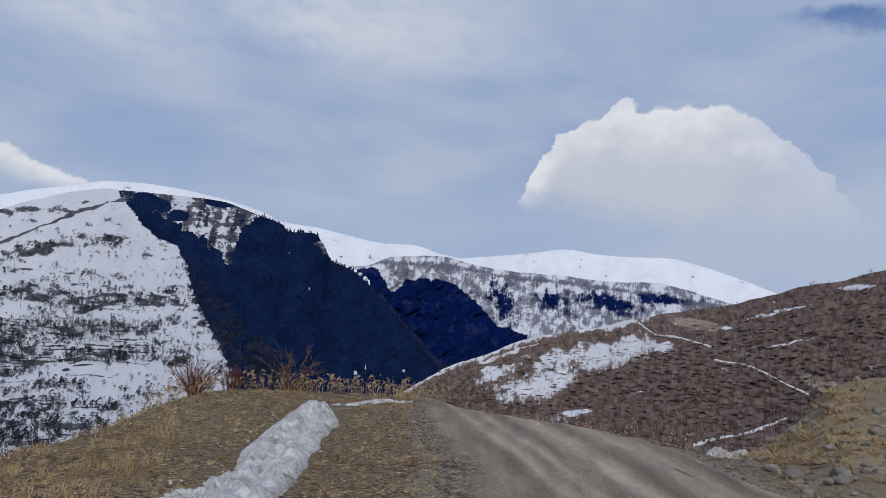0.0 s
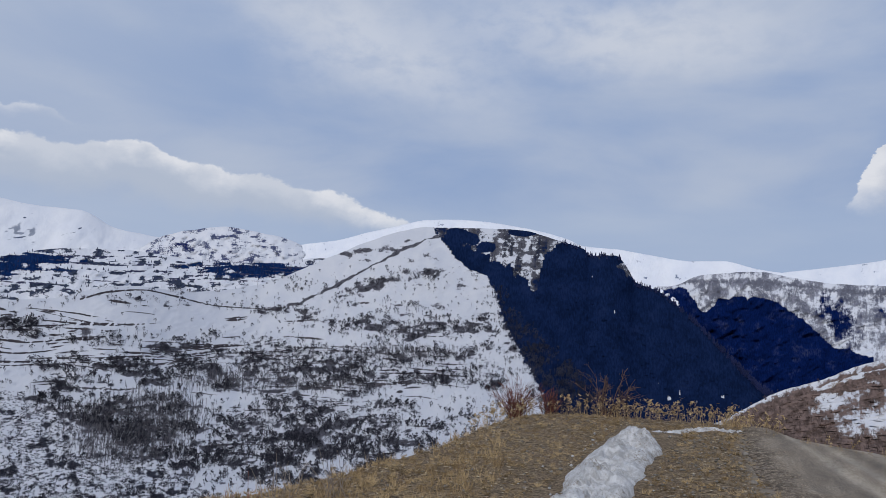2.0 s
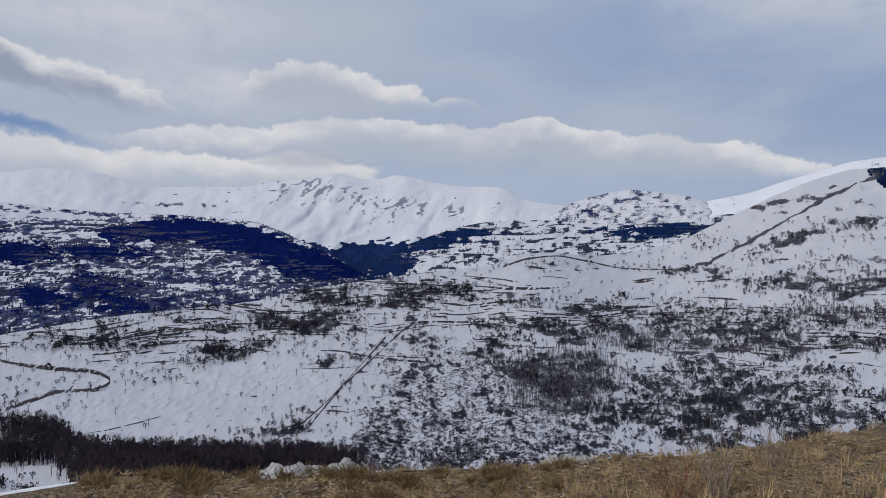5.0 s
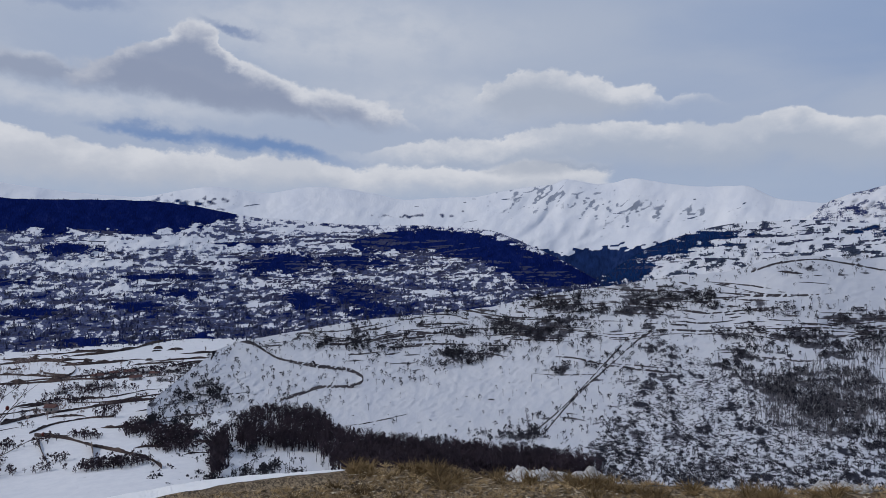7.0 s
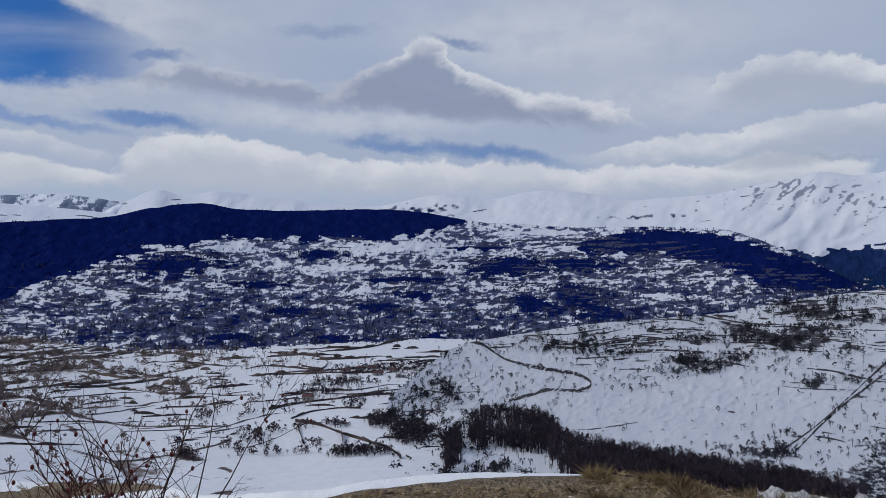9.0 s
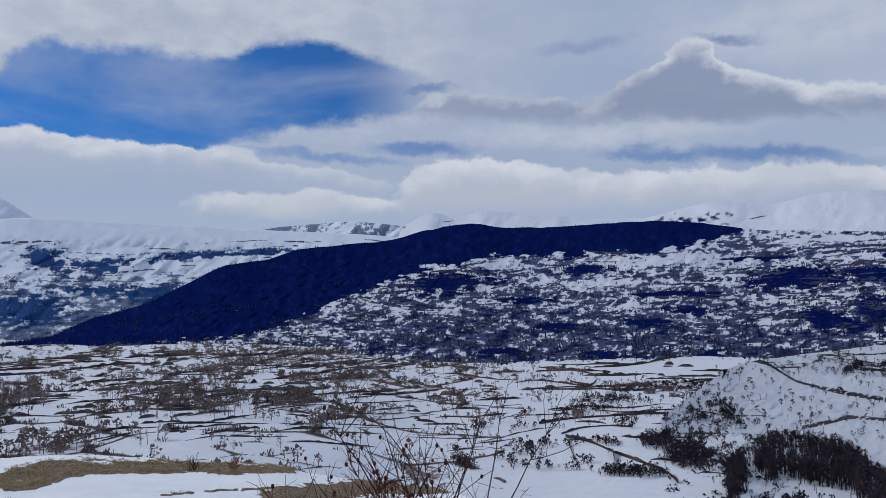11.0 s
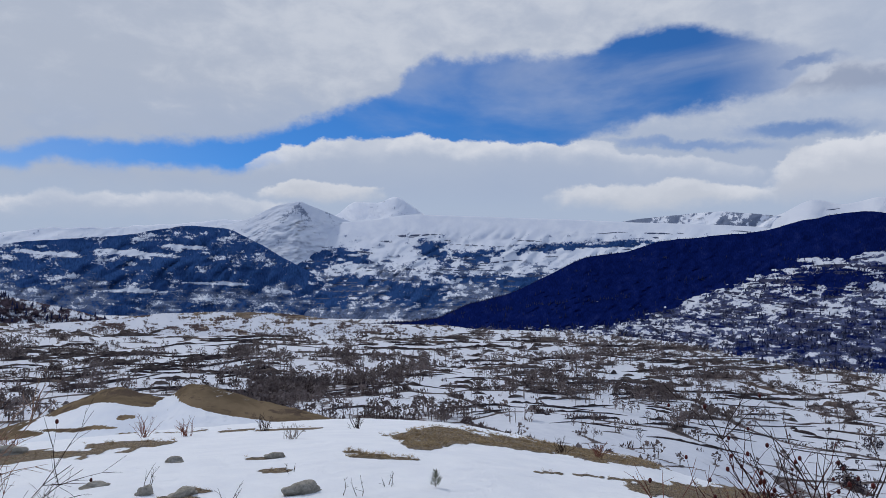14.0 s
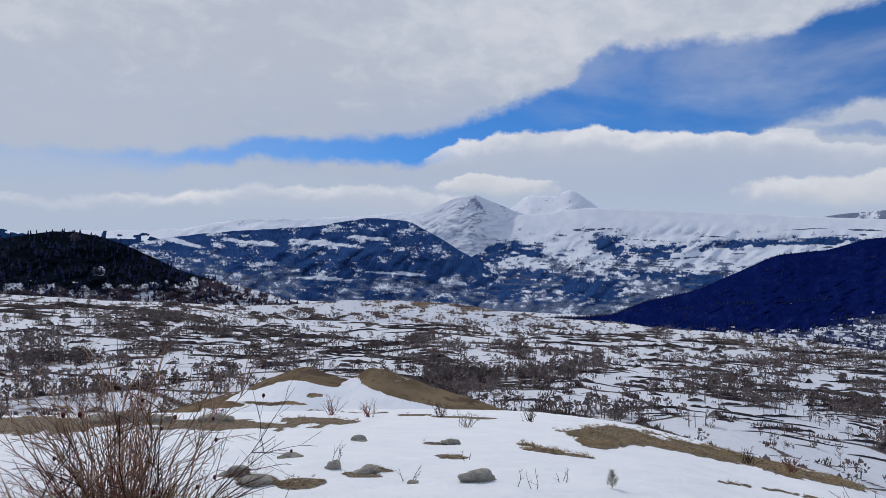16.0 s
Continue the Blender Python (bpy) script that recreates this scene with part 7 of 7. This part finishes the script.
def at_ground(az, r):
    x, y = -r * math.sin(radians(az)), r * math.cos(radians(az))
    return Vector((x, y, height_at(x, y)))


shrub("rose_shrub", at_ground(116.2, 4.5), 46, 1.15, 0.66, 0.0075, ROSE_TWIGS, "leafless wild rose with dried red hips at the snow's edge", 511, 8, 3, 0.16, 230, HIP)
shrub("rose_shrub", at_ground(113.5, 4.6), 9, 1.5, 0.45, 0.0075, DARK_TWIGS, "few tall bare rose stems with dried hips", 512, 6, 2, 0.1, 40, HIP)
shrub("rose_shrub", at_ground(121.5, 4.7), 14, 1.1, 0.6, 0.007, RED_TWIGS, "low reddish bare rose stems in the snow", 513, 5, 2, 0.05, 26, HIP)
shrub("bare_shrub", at_ground(176.0, 4.6), 44, 1.42, 0.42, 0.0062, TAN_TWIGS, "leafless reddish-tan many-stemmed shrub standing in dry grass", 521, 7, 3, 0.03, 14, HIP)
shrub("bare_shrub", at_ground(176.4, 4.4), 26, 1.2, 0.75, 0.0048, RED_TWIGS, "reddish thin twigs spreading round a bare shrub", 522, 6, 3, 0.14)
shrub("bare_shrub", at_ground(175.4, 4.5), 16, 1.35, 0.9, 0.0055, DARK_TWIGS, "dark arching twigs of a bare shrub in snow", 524, 8, 3, 0.16, 10, HIP)
shrub("bare_shrub", at_ground(183.0, 4.6), 20, 0.95, 0.8, 0.0055, DARK_TWIGS, "low spreading dark twigs beside a bare shrub", 523, 5, 2, 0.15)
shrub("red_shrub", at_ground(17.9, 12.0), 64, 0.74, 0.75, 0.006, ROSE_RED, "dense red-brown leafless shrub on the brow of the hill", 531, 4, 1)
shrub("red_shrub", at_ground(15.4, 12.2), 30, 0.5, 0.8, 0.006, ROSE_RED, "low red-brown leafless shrub among dry weeds", 532, 4, 1)
shrub("brow_bush", at_ground(11.3, 12.3), 12, 0.95, 1.0, 0.009, BROW_TWIGS, "dull brown bare branching bush on the brow of the hill", 541, 6, 3, 0.1)
shrub("brow_bush", at_ground(9.8, 12.4), 6, 0.7, 0.9, 0.008, DARK_TWIGS, "dark bare branches of a small bush on the brow", 542, 4, 2, 0.08)
shrub("dry_stalks", at_ground(35.5, 5.7), 14, 0.62, 0.4, 0.004, PALE_TWIGS, "thin dry stalks standing in tall grass", 551, 2, 1)
shrub("dry_stalks", at_ground(38.5, 5.4), 12, 0.55, 0.5, 0.004, RED_TWIGS, "thin red-brown dry stalks in tall grass", 552, 3, 1)
shrub("dry_stalks", at_ground(31.5, 6.6), 12, 0.5, 0.5, 0.004, PALE_TWIGS, "pale dry stalks at the edge of the slope", 553, 3, 1)


def build_field_shrubs():
    for i, (az, el, high, mat, text) in enumerate((
            (151.9, -10.62, 0.75, PALE_TWIGS, "small pale bare bush standing alone in snow"), (159.5, -10.25, 1.0, RED_TWIGS, "rounded reddish bare bush at the snow's edge"),
            (162.4, -10.25, 1.3, RED_TWIGS, "upright reddish bare bush at the snow's edge"), (153.9, -10.05, 1.1, DARK_TWIGS, "dark bare bush at the foot of a brown knoll"),
            (147.0, -9.9, 0.9, DARK_TWIGS, "dark bare bush at the far edge of the snowfield"), (170.6, -10.6, 0.8, RED_TWIGS, "low red-brown bush on bare grass"),
            (176.0, -10.4, 1.6, RED_TWIGS, "large dark red bare bush at the field's edge"), (180.0, -10.4, 1.4, RED_TWIGS, "dark red bare bush beside rough grass"), (185, -10.2, 1.2, DARK_TWIGS, "dark bare bush beside rough grass"),
            (131.2, -11.3, 0.9, DARK_TWIGS, "dark bare bush below yellow grass"), (128.5, -11.6, 0.9, RED_TWIGS, "rusty bare bush below yellow grass"))):
        p = on_ground(az, el)
        scale = (p - Vector((0, 0, EYE))).length / 40
        shrub("field_bush", p, 16, high * max(0.5, scale), 0.7, 0.012 * max(0.6, scale), mat, text, 561 + i, 4, 1)
    # thin stalks that stick out of the snow
    for i, (az, el, high) in enumerate(((161.8, -13.4, 0.42), (147.2, -14.6, 0.3), (144.3, -14.0, 0.22), (155.6, -14.4, 0.3), (151.9, -12.95, 0.2), (168.0, -13.6, 0.25))):
        shrub("dry_stalk", on_ground(az, el), 3, high, 0.35, 0.005, DARK_TWIGS, "thin dark dry stalk sticking out of the snow", 581 + i, 2, 1)


build_field_shrubs()


def seedling(at, high, seed):
    """A young pine: a stem with whorls of needle sprays."""
    rng = random.Random(seed)
    root = new("pine_seedling")
    root.location = at
    bm = bmesh.new()
    tube(bm, [Vector((0, 0, -0.03)), Vector((0, 0, high))], high * 0.03, high * 0.01)
    part("stem", bm, DARK_TWIGS, root)
    bm = bmesh.new()
    for i in range(130):
        h, a = high * rng.uniform(0.15, 1), rng.uniform(0, 2 * math.pi)
        reach = high * 0.45 * (1.15 - h / high)
        base = Vector((math.cos(a), math.sin(a), 0.0)) * reach * rng.uniform(0.2, 0.7) + Vector((0, 0, h * 0.9))
        tube(bm, [base, base + Vector((math.cos(a), math.sin(a), 1.1)) * high * rng.uniform(0.1, 0.2)], high * 0.018, high * 0.005, 3)
    part("needles", bm, plain_material("pine_needles", (0.07, 0.085, 0.05), (0.17, 0.17, 0.10), 12.0), root)
    tagged(root, "small green pine seedling standing in the snow", "seedling")


seedling(on_ground(140.8, -14.1), 0.19, 591)


# ---- boulders in the snowfield ----
def build_boulders():
    rng = random.Random(9)
    for i, (az, el, w, d, h, turn, text) in enumerate((
            (150.8, -14.25, 0.5, 0.36, 0.3, 25, "pale slanting boulder half sunk in snow"), (161.9, -13.9, 0.24, 0.2, 0.22, 0, "rounded grey boulder in snow"),
            (168.9, -14.3, 0.42, 0.3, 0.28, -15, "large mossy boulder beside melted grass"), (159.3, -14.0, 0.42, 0.26, 0.16, 10, "flat grey boulder breaking through snow"),
            (165.2, -13.2, 0.34, 0.24, 0.12, 0, "low flat boulder nearly covered by snow"), (155.8, -14.55, 0.13, 0.11, 0.08, 0, "small grey stone in snow"),
            (160.2, -12.0, 0.3, 0.25, 0.16, 0, "small distant stone in the snowfield"), (171.0, -10.75, 0.9, 0.6, 0.45, 10, "big pale boulder at the edge of the snowfield"),
            (177.5, -10.75, 2.2, 0.8, 0.55, 0, "long pale rock ledge at the edge of the snowfield"), (167.3, -14.9, 0.5, 0.4, 0.22, 30, "mossy stone in melted grass"), (153.0, -11.85, 0.35, 0.25, 0.2, 0, "dark stone in a thawed strip"))):
        p = on_ground(az, el)
        ob = new("boulder", stone_mesh("boulder", 20 + i, LICHEN, 0.8, 4))
        ob.matrix_world = pose(p.x, p.y, p.z + h * 0.04, rng.uniform(-8, 8), rng.uniform(-8, 8), az + turn) @ Matrix.Diagonal((w, d, h, 1))
        tagged(ob, text, "boulder", group="boulders in the snowfield")


build_boulders()


# ---- brown knoll beyond the snowfield ----
def cover_knoll(A, E, x, y, z, g):
    n, n2 = fbm(x / 9, y / 9, 4, 601), fbm(x / 2.5, y / 2.5, 4, 603)
    A, E = A + 0.5 * n + 0.3 * n2, E + 0.22 * n2 + 0.12 * n
    # turf holds along the crests; old snow fills the hollows below
    hem = line([(143, -11), (148, -10.3), (151, -9.75), (156, -9.1), (158.6, -8.5), (160, -7.9), (160.8, -7.3), (161.5, -7.6), (162.2, -8.2), (165.5, -7.85), (169, -8.7), (172, -10), (175, -11)], A)
    strips = patches(A, E, [(166.8, -9.45, 2.6, 0.16, 0.02), (160.5, -9.95, 4.0, 0.14), (154, -10.2, 4, 0.2), (171, -9.6, 2.0, 0.3), (163.6, -8.9, 0.7, 0.16)])
    free = np.maximum(step(E - hem, -0.06, 0.06), step(strips, 0.45, 0.55))
    return 0 * A, (0.4 + 0.4 * n + 0.3 * n2) * free, (0.85 + 0.1 * n) * free, 0 * A


hill("brown_knoll", [(175, -10.2), (171.5, -9.1), (169.3, -8.52), (167.2, -7.56), (164.5, -6.65), (163, -7.1), (161.2, -7.5), (159.6, -6.55), (157.7, -6.85), (154.9, -7.75), (151.8, -8.5), (148.6, -9.3), (145.9, -9.7), (143, -10.3)],
     [(144, 66), (174, 78)], [(144, 56), (174, 58)], [(144, -12.0), (174, -12.4)], cover_knoll,
     land("brown_knoll_grass", 1.2, brush=(0.075, 0.055, 0.042), grass=(0.165, 0.122, 0.078), snow=(0.84, 0.85, 0.88), relief=0.08, world=True), "low brown grassy knoll with scraps of snow", rough=0.007, grain=14, ripple=0.08, daz=0.14, delv=0.07, back=1.4, seed=605)


# ---- village, poles and pylons on the plain ----
def on_plain(az, el):
    """The place on the plain in that direction from the eye."""
    r = (EYE - float(line(FLOOR, np.array(float(az))))) / math.tan(radians(-el))
    x, y = -r * math.sin(radians(az)), r * math.cos(radians(az))
    return Vector((x, y, height_at(x, y)))


def box(bm, lo, hi):
    bmesh.ops.create_cube(bm, size=1.0, matrix=Matrix.Translation((Vector(lo) + Vector(hi)) / 2) @ Matrix.Diagonal((*(Vector(hi) - Vector(lo)), 1)))


PLASTER = plain_material("pale_plaster", (0.19, 0.185, 0.19), (0.3, 0.29, 0.29), 0.6)
ROOF_RED = plain_material("rusty_red_roof", (0.07, 0.036, 0.036), (0.13, 0.072, 0.068), 0.8)
ROOF_GREY = plain_material("snowy_grey_roof", (0.22, 0.22, 0.24), (0.62, 0.63, 0.67), 0.3)
GLASS_DARK = plain_material("dark_window", (0.02, 0.022, 0.03), (0.05, 0.055, 0.065), 0.5, 0.25)
WOOD_GREY = plain_material("weathered_timber", (0.09, 0.075, 0.065), (0.2, 0.17, 0.145), 1.5)
STEEL = plain_material("galvanised_steel", (0.34, 0.35, 0.37), (0.5, 0.51, 0.53), 2.0, 0.5)


def house(at, turn, w, d, h, roof, label):
    root = new("house")
    root.matrix_world = pose(at.x, at.y, at.z - 0.4, 0, 0, turn)
    bm = bmesh.new()
    box(bm, (-w / 2, -d / 2, 0), (w / 2, d / 2, h))
    part("wall", bm, PLASTER, root)
    bm = bmesh.new()
    rise, over = d * 0.32, 0.5
    v = [bm.verts.new(p) for p in ((-w / 2 - over, -d / 2 - over, h - 0.1), (w / 2 + over, -d / 2 - over, h - 0.1), (w / 2 + over, d / 2 + over, h - 0.1), (-w / 2 - over, d / 2 + over, h - 0.1), (-w / 2 - over, 0, h + rise), (w / 2 + over, 0, h + rise))]
    for q in ((0, 1, 5, 4), (2, 3, 4, 5), (0, 4, 3), (1, 2, 5), (3, 2, 1, 0)):
        bm.faces.new([v[i] for i in q])
    part("roof", bm, roof, root)
    for i in range(max(2, int(w / 3))):
        for side in (-1, 1):
            bm = bmesh.new()
            x = -w / 2 + (i + 0.5) * w / max(2, int(w / 3))
            box(bm, (x - 0.5, side * d / 2 - 0.06, h * 0.4), (x + 0.5, side * d / 2 + 0.06, h * 0.4 + 1.3))
            part("window", bm, GLASS_DARK, root)
    bm = bmesh.new()
    box(bm, (w * 0.2, -0.3, h + rise * 0.4), (w * 0.2 + 0.6, 0.3, h + rise + 0.8))
    part("chimney", bm, WOOD_GREY, root)
    tagged(root, label, "house", group="houses of the village")


def build_village():
    rng = random.Random(31)
    rows = ((102.2, -8.33, ROOF_RED, "pale house with a rusty red roof among fields"), (98.2, -6.42, ROOF_RED, "house with a broad red-brown roof in the village"), (97.2, -6.3, ROOF_RED, "house with a rusty roof in the village"),
            (96.2, -6.4, ROOF_GREY, "house with a snowy roof in the village"), (99.7, -6.95, ROOF_GREY, "small house with a snow-white roof"), (94.4, -6.4, ROOF_GREY, "house with a pale snowy roof"),
            (98.5, -7.1, ROOF_GREY, "low shed with snow on its roof"), (99.3, -6.5, ROOF_RED, "house with a dull red roof behind bare trees"), (93.5, -6.9, ROOF_GREY, "grey-roofed house beside the road"),
            (92.4, -6.75, ROOF_GREY, "house with a snowy roof below the hill"), (101.6, -7.3, ROOF_GREY, "grey barn beside dark trees"), (95.5, -6.55, ROOF_RED, "house with a rusty roof and pale walls"), (91.5, -7.1, ROOF_GREY, "small grey house at the village edge"),
            (96.8, -6.75, ROOF_RED, "low house with a red roof"), (95.0, -6.9, ROOF_GREY, "low house with a snowy roof"))
    for az, el, roof, text in rows:
        house(on_plain(az, el), az + rng.uniform(-30, 30), rng.uniform(6.5, 9), rng.uniform(5, 6.5), rng.uniform(2.6, 3.6), roof, text)


build_village()


def utility_pole(at, high):
    root = new("utility_pole")
    root.location = at
    bm = bmesh.new()
    tube(bm, [Vector((0, 0, -0.5)), Vector((0, 0, high))], 0.16, 0.1, 7)
    part("post", bm, WOOD_GREY, root)
    bm = bmesh.new()
    box(bm, (-0.9, -0.07, high - 0.7), (0.9, 0.07, high - 0.5))
    part("crossarm", bm, WOOD_GREY, root)
    for x in (-0.8, 0.8):
        bm = bmesh.new()
        tube(bm, [Vector((x, 0, high - 0.5)), Vector((x, 0, high - 0.2))], 0.06, 0.04, 6)
        part("insulator", bm, PLASTER, root)
    tagged(root, "weathered wooden utility pole standing in a snowy field", "utility pole", group="utility poles on the plain")


for az, el in ((108.5, -6.3), (106.8, -6.35), (105.2, -6.4), (103.6, -6.45), (102.0, -6.45), (110.3, -6.2), (118, -7.4), (124, -6.4), (130, -5.6), (137, -6.6)):
    utility_pole(on_plain(az, el), 7.5)


def pylon(at, turn, high):
    """A steel lattice mast with two crossarms."""
    root = new("power_pylon")
    root.matrix_world = pose(at.x, at.y, at.z, 0, 0, turn)
    w = high * 0.09
    for sx, sy in ((-1, -1), (1, -1), (1, 1), (-1, 1)):
        bm = bmesh.new()
        tube(bm, [Vector((sx * w, sy * w, -1)), Vector((sx * w * 0.18, sy * w * 0.18, high))], 0.14, 0.1, 4)
        part("leg", bm, STEEL, root)
    for i in range(6):
        z0, z1 = high * i / 6, high * (i + 1) / 6
        a, b = w * (1 - 0.82 * i / 6), w * (1 - 0.82 * (i + 1) / 6)
        for s in (-1, 1):
            for p, q in ((Vector((-a, s * a, z0)), Vector((b, s * b, z1))), (Vector((s * a, -a, z0)), Vector((s * b, b, z1)))):
                bm = bmesh.new()
                tube(bm, [p, q], 0.07, 0.07, 4)
                part("brace", bm, STEEL, root)
    for z, reach in ((high * 0.78, 0.24), (high * 0.92, 0.17)):
        bm = bmesh.new()
        tube(bm, [Vector((-high * reach, 0, z)), Vector((high * reach, 0, z))], 0.16, 0.16, 4)
        part("crossarm", bm, STEEL, root)
    tagged(root, "grey steel lattice power pylon at the edge of the plain", "pylon", group="power pylons")


for az, el, high in ((180.6, -2.3, 22), (185.5, -2.4, 22), (150.6, -2.35, 24), (161.9, -2.1, 14)):
    pylon(on_plain(az, el), az + 40, high)
